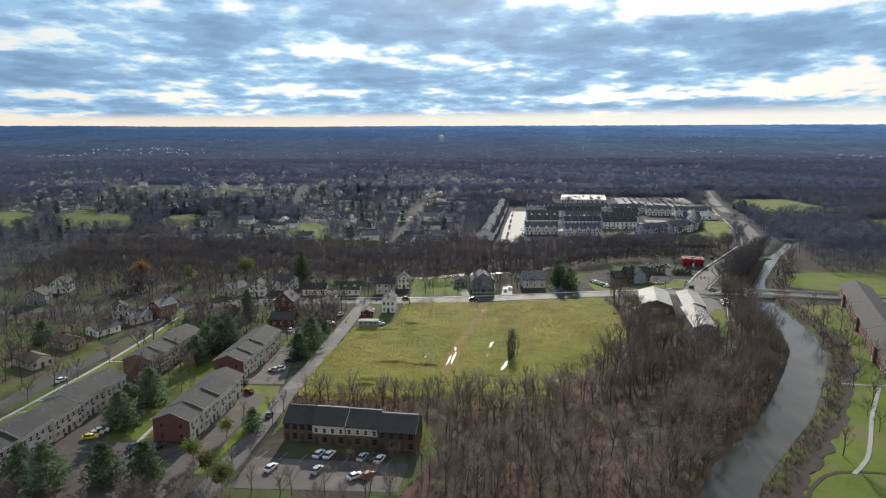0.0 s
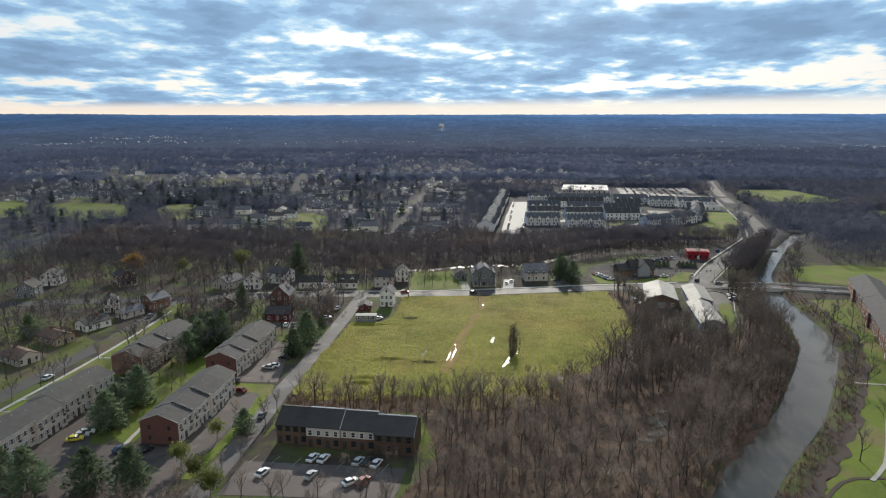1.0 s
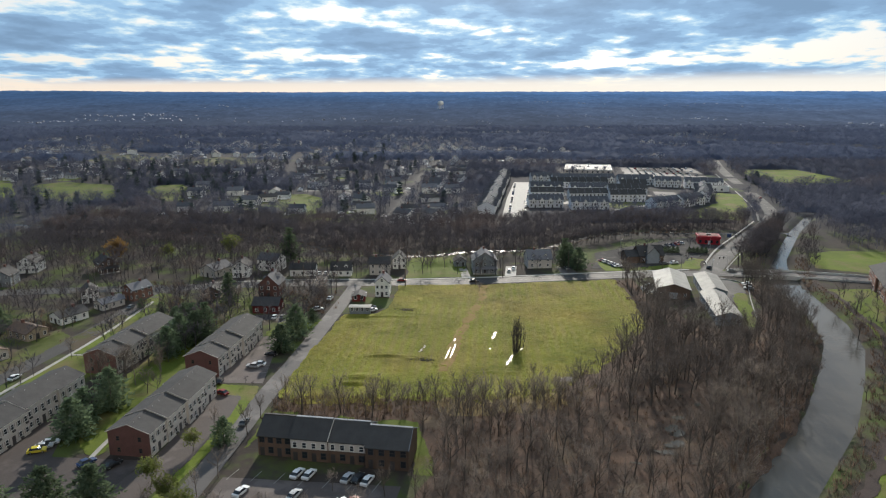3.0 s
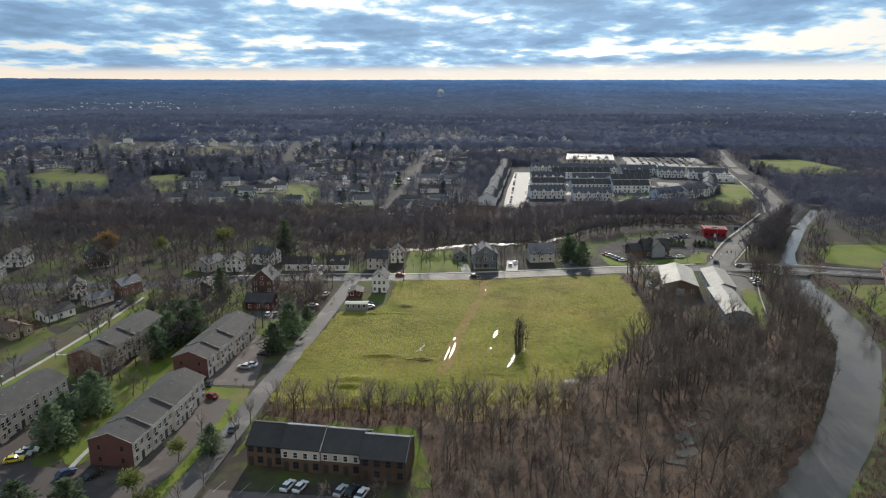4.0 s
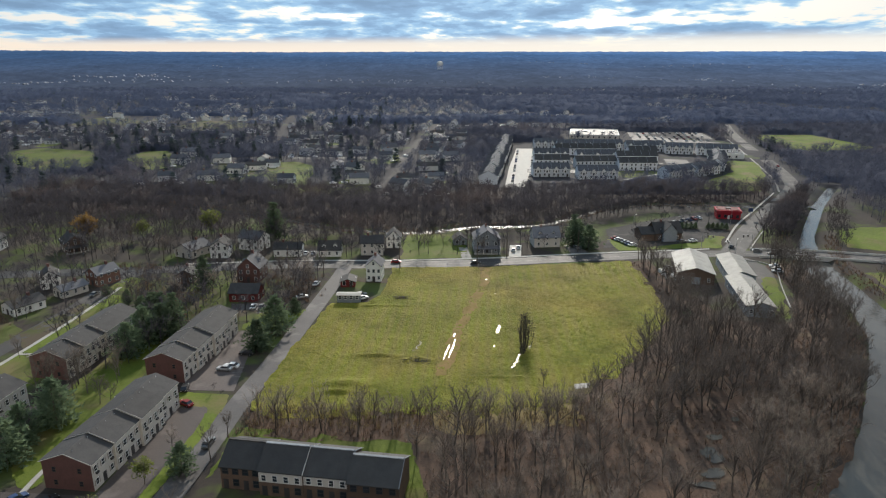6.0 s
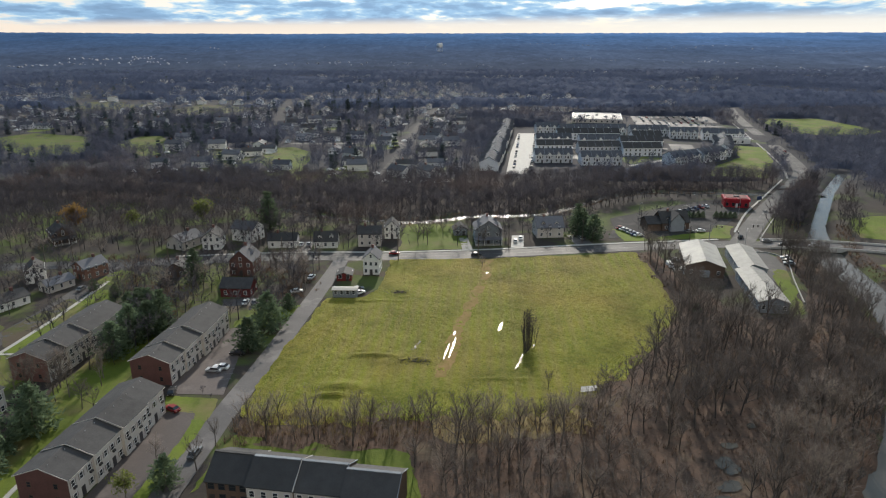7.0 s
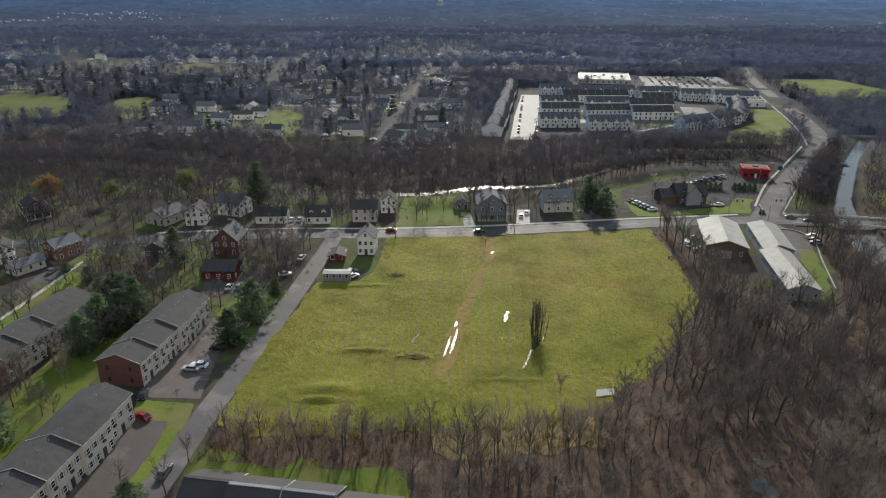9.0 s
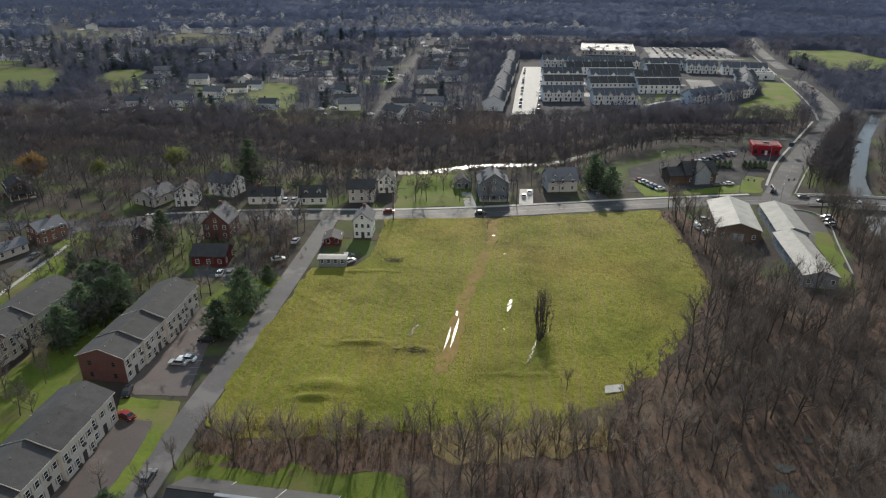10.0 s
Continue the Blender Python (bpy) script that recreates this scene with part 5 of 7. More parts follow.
def flat_building(name, label, m, w, d, h, wall, roof):
    ob = thing(name, label, "commercial building", m)
    part("wall", MB().box(-w / 2, -d / 2, -0.3, w / 2, d / 2, h), M[wall], ob)
    rf = part("roof", MB().box(-w / 2 + 0.4, -d / 2 + 0.4, h, w / 2 - 0.4, d / 2 - 0.4, h + 0.1), M[roof], ob)
    par = MB()
    for x0, y0, x1, y1 in ((-w / 2, -d / 2, w / 2, -d / 2 + 0.4), (-w / 2, d / 2 - 0.4, w / 2, d / 2), (-w / 2, -d / 2 + 0.4, -w / 2 + 0.4, d / 2 - 0.4), (w / 2 - 0.4, -d / 2 + 0.4, w / 2, d / 2 - 0.4)):
        par.box(x0, y0, h, x1, y1, h + 0.7)
    part("parapet", par, M["trim"], ob)
    for k in range(5):
        part("roof_unit", MB().box(-1.3, -1, 0, 1.3, 1, 1.2).box(-0.9, -0.6, 1.2, 0.9, 0.6, 1.35), M["steel"], rf, m=pose(-w * 0.35 + w * 0.175 * k, d * 0.12 * (k % 3 - 1), h + 0.1))
    for k in range(int(w / 5)):
        window(ob, -w / 2 + 2.5 + 5 * k, -d / 2, 1.0, -90, WIN_B)
    return ob


flat_building("supermarket", "wide pale commercial building with flat membrane roof", pose(148, 700, 0, 0, 0, -12), 46, 50, 3.4, "siding", "pale_roof")
flat_building("clubhouse", "small white flat-roofed building by the lawn", pose(225, 559, 0, 0, 0, -12), 13, 8, 3.6, "white", "pale_roof")


def bridge():
    ob = thing("bridge", "low concrete road bridge across the river", "bridge")
    left, right = ribbon(BRIDGE, 10.4, 0)
    for wide in (9.9, -9.9):
        a, b = ribbon(BRIDGE, wide, 0)
        c, d = ribbon(BRIDGE, wide * 1.05, 0)
        rail, n = MB(), len(a)
        for edge, z in ((a, -0.9), (a, 0.95), (c, 0.95), (c, -0.9)):
            rail.v += [(p.x, p.y, z) for p in edge]
        for r in range(4):
            rail.f += [(r * n + i, r * n + i + 1, ((r + 1) % 4) * n + i + 1, ((r + 1) % 4) * n + i) for i in range(n - 1)]
        part("parapet", rail, M["pale_concrete"], ob, "pale concrete parapet")
    deck = MB()
    for i in range(len(left) - 1):
        z = Vector((0, 0, -0.5))
        deck.face(left[i] + z, right[i] + z, right[i + 1] + z, left[i + 1] + z)
    part("deck", deck, M["concrete"], ob)
    for x, y in ((138, 308.5), (152, 307), (166, 303.5)):
        part("pier", MB().box(-0.7, -4.6, -4, 0.7, 4.6, -0.5), M["concrete"], ob, m=pose(x, y, 0, 0, 0, -12))


bridge()


def brick_block():
    """Long brick building east of the river."""
    for x, y, n in ((138.9, 195.2, 37), (154.4, 229.9, 37), (169.8, 264.6, 36)):
        ob = thing("brick_building", "long two-storey brick building with grey shingle roof", "apartment building", pose(x + 5, y, 0, 0, 0, -24), "brick park buildings")
        part("wall", MB().prism([(-6, -0.4), (6, -0.4), (6, 6), (0, 8.4), (-6, 6)], 0, n), M["orange_brick"], ob)
        part("roof", MB().prism(gable_ring(12, 6, 0.5, 0.2, 2.4), -0.4, n + 0.4), M["shingle"], ob)
        for k in range(int(n / 3)):
            for z in (0.9, 3.7):
                window(ob, -6, 1.5 + 3 * k, z, 180, WIN)
                window(ob, 6, 1.5 + 3 * k, z, 0, WIN)
        porch = MB().prism([(n * 0.5 - 2.5, -0.3), (n * 0.5 + 2.5, -0.3), (n * 0.5 + 2.5, 6.0), (n * 0.5 - 2.5, 6.0)], -6.9, -5.9)
        porch.v = [(v, u, z) for u, v, z in porch.v]
        part("bay", porch, M["orange_brick"], ob)
        window(ob, -6.9, n * 0.5, 3.6, 180, WIN)
        part("door", DOOR_MESH["white"], None, ob, m=pose(-6.9, n * 0.5, 0.0, 0, 0, 180))
        for u in (-3, 3):
            window(ob, u, 0, 1.0, -90, WIN), window(ob, u, 0, 3.8, -90, WIN)


brick_block()


# Cars.
def car_meshes(paint):
    body = MB().prism([(-2.2, 0.3), (2.2, 0.3), (2.25, 0.75), (1.2, 0.92), (-2.0, 0.98), (-2.25, 0.8)], -0.88, 0.88)
    roof = MB()
    n = len(roof.v)
    roof.v += [(1.15, -0.84, 0.92), (-1.85, -0.84, 0.95), (-1.85, 0.84, 0.95), (1.15, 0.84, 0.92), (0.35, -0.66, 1.45), (-1.2, -0.66, 1.47), (-1.2, 0.66, 1.47), (0.35, 0.66, 1.45)]
    roof.f += [(0, 4, 5, 1), (2, 6, 7, 3), (0, 3, 7, 4), (1, 5, 6, 2)]
    top = MB().box(-1.22, -0.68, 1.45, 0.37, 0.68, 1.51, 0.05)
    return body.mesh("car_body", paint), roof.mesh("car_windows", M["glass"]), top.mesh("car_roof", paint)


WHEEL = MB().tube((0, -0.1, 0), (0, 0.1, 0), 0.33, 0.33, 12).mesh("wheel", M["tyre"])
RIM = MB().tube((0, -0.11, 0), (0, 0.11, 0), 0.19, 0.19, 8).mesh("rim", M["steel"])
LIGHT = MB().box(-0.04, -0.18, -0.07, 0.05, 0.18, 0.07).mesh("headlight", M["lamp_lens"])
CAR_KIND = {}


def car(colour, m, label, near=True):
    key = (colour, near)
    if key not in CAR_KIND:
        ob = thing("car", label, "car", m)
        ob.scale = (0.88, 0.88, 0.9)
        b, g, r = car_meshes(M["car_" + colour])
        part("body", b, None, ob), part("glasshouse", g, None, ob), part("roof", r, None, ob)
        for u in (-1.4, 1.35):
            for v in (-0.82, 0.82):
                wh = part("wheel", WHEEL, None, ob, m=pose(u, v, 0.33))
                if near:
                    part("rim", RIM, None, wh)
        for u, v in () if not near else ((2.2, 0.6), (2.2, -0.6), (-2.22, 0.6), (-2.22, -0.6)):
            part("headlight" if u > 0 else "tail_light", LIGHT, None, ob, m=pose(u, v, 0.72))
        CAR_KIND[key] = ob
        return ob
    ob = copy_thing(CAR_KIND[key], m)
    return tagged(ob, label)


CARS = [("black", -53.4, 216.2, 172), ("white", -55.2, 208.6, 172), ("silver", -56.6, 207.2, 172), ("black", -63.0, 196.8, 100), ("red", -60.0, 189.4, 150), ("white", -60.9, 250.5, 92), ("grey", -58.2, 250.5, 92),
        ("grey", -49.2, 173.1, 85), ("white", -31.3, 150.6, 70), ("white", -28.7, 150.2, 70), ("silver", -20.4, 148.9, 70), ("black", -18.2, 148.8, 70), ("white", -16.1, 147.9, 70), ("white", -41.4, 144.1, 68), ("silver", -30.3, 143.0, 70), ("white", -21.0, 140.2, 40), ("red", -18.3, 140.6, 60),
        ("white", -91.4, 163.6, 20), ("silver", -91.9, 161.8, 20), ("yellow", -92.4, 160.0, 20), ("blue", -78.5, 155.0, 55), ("black", -72.4, 154.3, 60), ("red", -18, 297.8, 2), ("black", 13, 296.3, 5)]
for c, x, y, a in CARS:
    z = 0.07 if y < 290 else 0.085
    car(c, pose(x, y, z, 0, 0, a), "%s car parked on the asphalt" % c if y < 290 else "%s car on the road" % c)
for k in range(6):
    car(("red", "white", "grey", "silver", "blue", "white")[k], pose(76.3 + 0.95 * k, 331.5 - 2.1 * k, 0.08, 0, 0, 20), "%s car in the restaurant car park" % ("red", "white", "grey", "silver", "blue", "white")[k])
for c, x, y, a in (("white", 127.5, 291.8, 160), ("black", 126.6, 288.6, 160), ("silver", 125.6, 285.6, 160), ("white", 109, 326.8, 10), ("grey", 104, 325.8, 10), ("grey", 130, 312.0, -4), ("black", 134.5, 307.5, -4), ("white", 145.5, 306.5, -6), ("silver", 29.5, 313, 85), ("white", 32, 317, 85), ("white", -55.5, 309, 90), ("silver", -52.5, 309, 90), ("grey", 56.5, 317, 95), ("black", 122, 318, 55), ("red", 240, 520, 75), ("white", -26.5, 258.2, 40), ("grey", -27.4, 261.6, 20), ("white", -44.6, 272.5, 80), ("silver", -47, 259.5, 20), ("white", -122, 199, 80), ("grey", -118, 262, 88)):
    z = 0.16 if 128 < x < 150 and y > 300 else 0.1
    car(c, pose(x, y, z, 0, 0, a), "%s car standing on the asphalt" % c)
for k in range(7):
    car(("white", "silver", "black", "grey", "blue", "red", "white")[k], pose(108 + 3.1 * k, 356 + 2.0 * k, 0.1, 0, 0, 110 + 180 * (k % 2)), "car in the wet restaurant car park", False)
rnd = random.Random(5)
for k in range(16):
    t = k / 15
    if k % 5 != 2:
        car(rnd.choice(["white", "silver", "grey", "black", "blue"]), pose(54 + 22.5 * t, 456 + 148 * t, 0.09, 0, 0, 80), "car parked beside the townhouses", False)
    if k % 4:
        car(rnd.choice(["white", "silver", "grey", "black", "blue"]), pose(43.5 + 19 * t, 456 + 142 * t, 0.09, 0, 0, 80), "car parked beside the townhouses", False)
for r in range(5):
    for k in range(10):
        if rnd.random() < 0.8:
            car(rnd.choice(["white", "silver", "grey", "black", "red", "white"]), pose(184 + 6.6 * k + 2.4 * r, 658 + 14 * r, 0.09, 0, 0, 90), "car parked in the wide car park", False)
for k in range(12):
    car(rnd.choice(["white", "silver", "grey", "white"]), pose(72 + 7.6 * k, 534.5 - 0.1 * k, 0.09, 0, 0, 90), "car parked between townhouse rows", False)
    car(rnd.choice(["white", "silver", "grey", "white"]), pose(88 + 7.8 * k, 591 - 0.1 * k, 0.09, 0, 0, 90), "car parked behind townhouse rows", False)


for c, x, y, a in (("white", 82.5, 283.5, 60), ("silver", 86.2, 290, 20), ("grey", 85.0, 277.5, 110)):
    car(c, pose(x, y, 0.05, 0, 0, a), "%s old car standing beside the warehouse" % c)
rnd = random.Random(8)
for k in range(10):
    u, w = rnd.uniform(0.5, 1.1), rnd.uniform(0.4, 0.9)
    ob = thing("crate", "weathered pale crate lying beside the warehouse", "crate", pose(82 + rnd.uniform(0, 5.5), 275 + rnd.uniform(0, 15), 0.0, 0, 0, rnd.uniform(0, 90)), "yard clutter")
    part("body", MB().box(-u, -w, 0, u, w, rnd.uniform(0.5, 1.2), 0.06), M[rnd.choice(["siding", "grey_wall", "tan", "white"])], ob)
    part("lid", MB().box(-u - 0.03, -w - 0.03, 0.0, u + 0.03, w + 0.03, 0.08), M["grey_wall"], ob)


# Poles and signs.
def utility_pole(x, y, turn):
    ob = thing("utility_pole", "weathered wooden utility pole with cross arm", "utility pole", pose(x, y, 0, 0, 0, turn), "poles along the road")
    part("pole", MB().tube((0, 0, -0.3), (0, 0, 10), 0.17, 0.11, 8), M["pole"], ob)
    part("cross_arm", MB().box(-1.2, -0.06, 9.1, 1.2, 0.06, 9.25), M["pole"], ob)
    for u in (-1.1, -0.5, 0.5, 1.1):
        part("insulator", MB().tube((u, 0, 9.25), (u, 0, 9.42), 0.05, 0.04, 6), M["grey_wall"], ob)
    return ob


first = utility_pole(-16, 290.3, 90)
for x, y in ((13.5, 292.3), (56, 311.8), (95, 302.0), (-58, 288.5), (-98, 284.5), (26, 304.8), (-130, 281.0), (-170, 275.5)):
    copy_thing(first, pose(x, y, 0, 0, 0, 90))


def sign(x, y):
    ob = thing("sign", "tall roadside sign with blue panel on a steel post", "sign", pose(x, y, 0, 0, 0, 10))
    part("post", MB().tube((0, 0, -0.2), (0, 0, 5.2), 0.12, 0.12, 8), M["steel"], ob)
    part("panel", MB().box(-1.2, -0.12, 3.6, 1.2, 0.12, 5.4), M["car_blue"], ob, "blue sign panel")


sign(152, 368)


def signal_pole(x, y, turn):
    ob = thing("traffic_light", "slender steel traffic light pole with mast arm", "traffic light", pose(x, y, 0, 0, 0, turn), "crossing lights")
    part("pole", MB().tube((0, 0, -0.2), (0, 0, 6.5), 0.12, 0.08, 8), M["steel"], ob)
    part("arm", MB().tube((0, 0, 6.1), (4.5, 0, 6.4), 0.07, 0.05, 6), M["steel"], ob)
    for u in (2.2, 4.2):
        head = part("signal_head", MB().box(u - 0.18, -0.15, 5.3, u + 0.18, 0.15, 6.25), M["dark_trim"], ob)
        part("lens", MB().box(u - 0.1, -0.18, 5.95, u + 0.1, -0.15, 6.15), M["red_panel"], head)


signal_pole(115, 304.2, 80)
signal_pole(108.5, 316.2, -20)
signal_pole(129.5, 316.2, 190)


def street_lamp(x, y, turn):
    ob = thing("street_lamp", "tall grey street lamp over the car park", "street lamp", pose(x, y, 0, 0, 0, turn), "car park lamps")
    part("pole", MB().tube((0, 0, -0.2), (0, 0, 7.5), 0.1, 0.07, 8), M["steel"], ob)
    part("arm", MB().tube((0, 0, 7.4), (1.4, 0, 7.7), 0.05, 0.04, 6), M["steel"], ob)
    part("lamp_head", MB().box(1.2, -0.18, 7.6, 1.9, 0.18, 7.78, 0.04), M["lamp_lens"], ob)
    return ob


lamp0 = street_lamp(106, 342, 0)
for x, y, a in ((117.5, 303.8, 60), (120, 362, 180), (88, 345, 40), (137, 355, 200)):
    copy_thing(lamp0, pose(x, y, 0, 0, 0, a))


def water_tower():
    ob = thing("water_tower", "distant pale water tower above the woods", "water tower", pose(-8, 2350, 8))
    mb = MB()
    for k in range(6):
        a0, a1 = math.pi * k / 6 - math.pi / 2, math.pi * (k + 1) / 6 - math.pi / 2
        mb.tube((0, 0, 30 + 8 * math.sin(a0)), (0, 0, 30 + 8 * math.sin(a1)), 11 * math.cos(a0) + 0.1, 11 * math.cos(a1) + 0.1, 16)
    part("tank", mb, M["white"], ob, "white rounded tank", smooth=True)
    for k in range(6):
        a = math.pi * k / 3
        part("leg", MB().tube((9 * math.cos(a), 9 * math.sin(a), -6), (9 * math.cos(a), 9 * math.sin(a), 28), 0.6, 0.6, 6), M["white"], ob)
    part("riser", MB().tube((0, 0, -6), (0, 0, 24), 1.4, 1.4, 10), M["white"], ob)


water_tower()


# Trees.
def bare_tree(seed, height, limbs, boughs, twigs, spread, twig_w, sides=5, lean=0.0, steep=0.0):
    """Trunk and limbs as one mesh, fine twigs as another: points and triangles."""
    rnd = np.random.RandomState(seed)
    tv, tf, cv, cf = [], [], [], []

    def limb(p, q, r0, r1, k):
        d = q - p
        d = d / (np.linalg.norm(d) + 1e-9)
        a = np.cross(d, (0.3, 0.5, 0.8))
        a /= np.linalg.norm(a) + 1e-9
        b = np.cross(d, a)
        n = len(tv)
        for c, r in ((p, r0), (q, r1)):
            for i in range(k):
                t = 2 * np.pi * i / k
                tv.append(c + (a * np.cos(t) + b * np.sin(t)) * r)
        for i in range(k):
            j = (i + 1) % k
            tf.extend([(n + i, n + j, n + k + j), (n + i, n + k + j, n + k + i)])

    def blade(p, q, w):
        d = q - p
        s = np.cross(d, rnd.normal(size=3))
        s = s / (np.linalg.norm(s) + 1e-9) * w
        n = len(cv)
        cv.extend([p - s, p + s, q])
        cf.append((n, n + 1, n + 2))

    base = np.zeros(3)
    top = np.array([rnd.normal() * lean, rnd.normal() * lean, height * 0.58])
    r = height * 0.0135
    mid = (base + top) / 2 + rnd.normal(size=3) * (0.15, 0.15, 0)
    limb(base - (0, 0, 0.4), mid, r * 1.15, r * 0.85, sides)
    limb(mid, top, r * 0.85, r * 0.5, sides)
    for i in range(limbs):
        f = 0.35 + 0.65 * (i + rnd.rand() * 0.7) / limbs
        p = mid + (top - mid) * (f - 0.35) / 0.65 if f > 0.5 else base + (mid - base) * (0.5 + f)
        a = i * 2.4 + rnd.rand()
        up = 0.75 + steep + 0.9 * f * f + 0.25 * rnd.rand()
        d = np.array([np.cos(a), np.sin(a), up])
        d /= np.linalg.norm(d)
        ln = height * spread * (1.25 - 0.55 * f) * (0.75 + 0.5 * rnd.rand())
        q = p + d * ln
        bend = p + d * ln * 0.55 + np.array([0, 0, -0.04 * ln]) + rnd.normal(size=3) * 0.05 * ln
        limb(p, bend, r * 0.48, r * 0.32, max(3, sides - 1))
        limb(bend, q, r * 0.32, r * 0.12, 3)
        for k in range(boughs):
            t = 0.25 + 0.75 * (k + rnd.rand()) / boughs
            s = p + (bend - p) * (t / 0.55) if t < 0.55 else bend + (q - bend) * ((t - 0.55) / 0.45)
            e = d * 0.8 + rnd.normal(size=3) * 0.42 + (0, 0, 0.35)
            e /= np.linalg.norm(e)
            bl = ln * (0.28 + 0.3 * rnd.rand()) * (1.2 - 0.5 * t)
            z = s + e * bl
            limb(s, z, r * 0.17, r * 0.06, 3)
            for j in range(twigs):
                u = 0.15 + 0.85 * rnd.rand()
                o = s + (z - s) * u
                g = e * 0.6 + rnd.normal(size=3) * 0.6 + (0, 0, 0.3)
                g /= np.linalg.norm(g)
                blade(o, o + g * (0.7 + 1.3 * rnd.rand()) * height / 14, twig_w)
    return np.array(tv), np.array(tf), np.array(cv), np.array(cf)


def small_tree(seed, height, blades, w, spread=0.30):
    """A far bare tree: a stem and an open bundle of boughs."""
    rnd = np.random.RandomState(seed)
    v, f = [], []
    stem = height * 0.5
    for k in range(2):
        a = np.pi * k / 2 + seed
        s = np.array([np.cos(a), np.sin(a), 0]) * height * 0.014
        n = len(v)
        v += [-s, s, np.array([0, 0, stem * 1.5])]
        f.append((n, n + 1, n + 2))
    for k in range(blades):
        o = np.array([0, 0, height * (0.25 + 0.5 * rnd.rand())])
        a = rnd.rand() * 2 * np.pi
        r = height * spread * np.sqrt(rnd.rand())
        tip = np.array([np.cos(a) * r, np.sin(a) * r, height * (0.55 + 0.45 * rnd.rand()) - 0.5 * r])
        o = o + (tip - o) * 0.55 * rnd.rand()
        s = np.cross(tip - o, rnd.normal(size=3))
        s = s / (np.linalg.norm(s) + 1e-9) * w * (0.6 + 0.8 * rnd.rand())
        n = len(v)
        v += [o - s, o + s, tip]
        f.append((n, n + 1, n + 2))
    return np.array(v), np.array(f)


def pine(seed, height, whorls, tufts, w, width=0.24, base=0.12, full=False):
    """An evergreen: tiers of drooping boughs made of needle tufts. Points and triangles of the crown."""
    rnd = np.random.RandomState(seed)
    v, f = [], []
    for k in range(whorls):
        t = (k + 0.5 * rnd.rand()) / whorls
        z = height * (base + (1 - base) * t)
        crown = (1 - t ** 2.4) * (0.55 + 0.45 * min(1.0, t * 3.5)) if full else (1 - t) ** 0.75
        reach = height * width * crown * (0.7 + 0.6 * rnd.rand()) + 0.25
        arms = 5 + int(4 * (1 - t))
        for i in range(arms):
            a = 2 * np.pi * (i + rnd.rand() * 0.8) / arms + k
            ln = reach * (0.65 + 0.5 * rnd.rand())
            for j in range(tufts):
                u = 0.2 + 0.8 * (j + rnd.rand()) / tufts
                c = np.array([np.cos(a) * ln * u, np.sin(a) * ln * u, z + 0.10 * ln * u - 0.22 * ln * u * u])
                c += rnd.normal(size=3) * 0.13 * (1 + ln * 0.25)
                d = np.array([np.cos(a), np.sin(a), 0.35]) + rnd.normal(size=3) * 0.55
                d = d / np.linalg.norm(d) * w * (0.9 + 0.7 * rnd.rand())
                s = np.cross(d, rnd.normal(size=3))
                s = s / (np.linalg.norm(s) + 1e-9) * w * 0.42
                n = len(v)
                v += [c - s - d * 0.4, c + s - d * 0.4, c + d]
                f.append((n, n + 1, n + 2))
    return np.array(v), np.array(f)


def scatter(kinds, places, seed):
    """One big mesh's points and triangles: kinds of small meshes set at x, y, z, scale."""
    rnd = np.random.RandomState(seed)
    V, F, base = [], [], 0
    pick = rnd.randint(0, len(kinds), len(places))
    for k, (kv, kf) in enumerate(kinds):
        p = places[pick == k]
        if not len(p):
            continue
        a = rnd.uniform(0, 2 * np.pi, len(p))
        c, s = np.cos(a)[:, None], np.sin(a)[:, None]
        x = (kv[None, :, 0] * c - kv[None, :, 1] * s) * p[:, 3:4] + p[:, 0:1]
        y = (kv[None, :, 0] * s + kv[None, :, 1] * c) * p[:, 3:4] + p[:, 1:2]
        z = kv[None, :, 2] * p[:, 3:4] + p[:, 2:3]
        V.append(np.stack([x, y, z], -1).reshape(-1, 3))
        F.append((kf[None] + (np.arange(len(p)) * len(kv))[:, None, None]).reshape(-1, 3) + base)
        base += len(V[-1])
    return np.concatenate(V), np.concatenate(F)


def stuff(name, label, category, kinds, places, seed, material):
    v, f = scatter(kinds, places, seed)
    return tagged(new(name, array_mesh(name, v, f, material)), label, category, kind="stuff")


def sown(poly, gap, seed, jitter=0.45):
    """Uneven planting places in a polygon."""
    rnd = np.random.RandomState(seed)
    xs, ys = [p[0] for p in poly], [p[1] for p in poly]
    X, Y = np.meshgrid(np.arange(min(xs), max(xs), gap), np.arange(min(ys), max(ys), gap))
    X, Y = X.ravel() + rnd.uniform(-jitter, jitter, X.size) * gap, Y.ravel() + rnd.uniform(-jitter, jitter, Y.size) * gap
    k = inside(poly, X, Y)
    return X[k], Y[k], rnd


OPEN = [poly for label, poly in LAWNS[5:] if "corner" not in label] + [poly for _, _, poly in LOTS] + [FIELD]
PAVED = [poly for _, _, poly in LOTS] + [FIELD]
LINES = [(MAIN, 7), (EAST, 7), (BRIDGE, 8), (DIAG, 6.5), (LANE, 5), (STREET, 6), (RIVER, 6.0), (CREEK, 4.0), ([(-37, 424), (-30, 513), (-28, 560), (-20, 680)], 5.0)]
HOUSES = [o.matrix_basis.translation for o in scene.objects if o.parent is None and o.type == "EMPTY" and o.get("category") in ("house", "shed", "apartment building", "townhouses", "shop", "commercial building")]


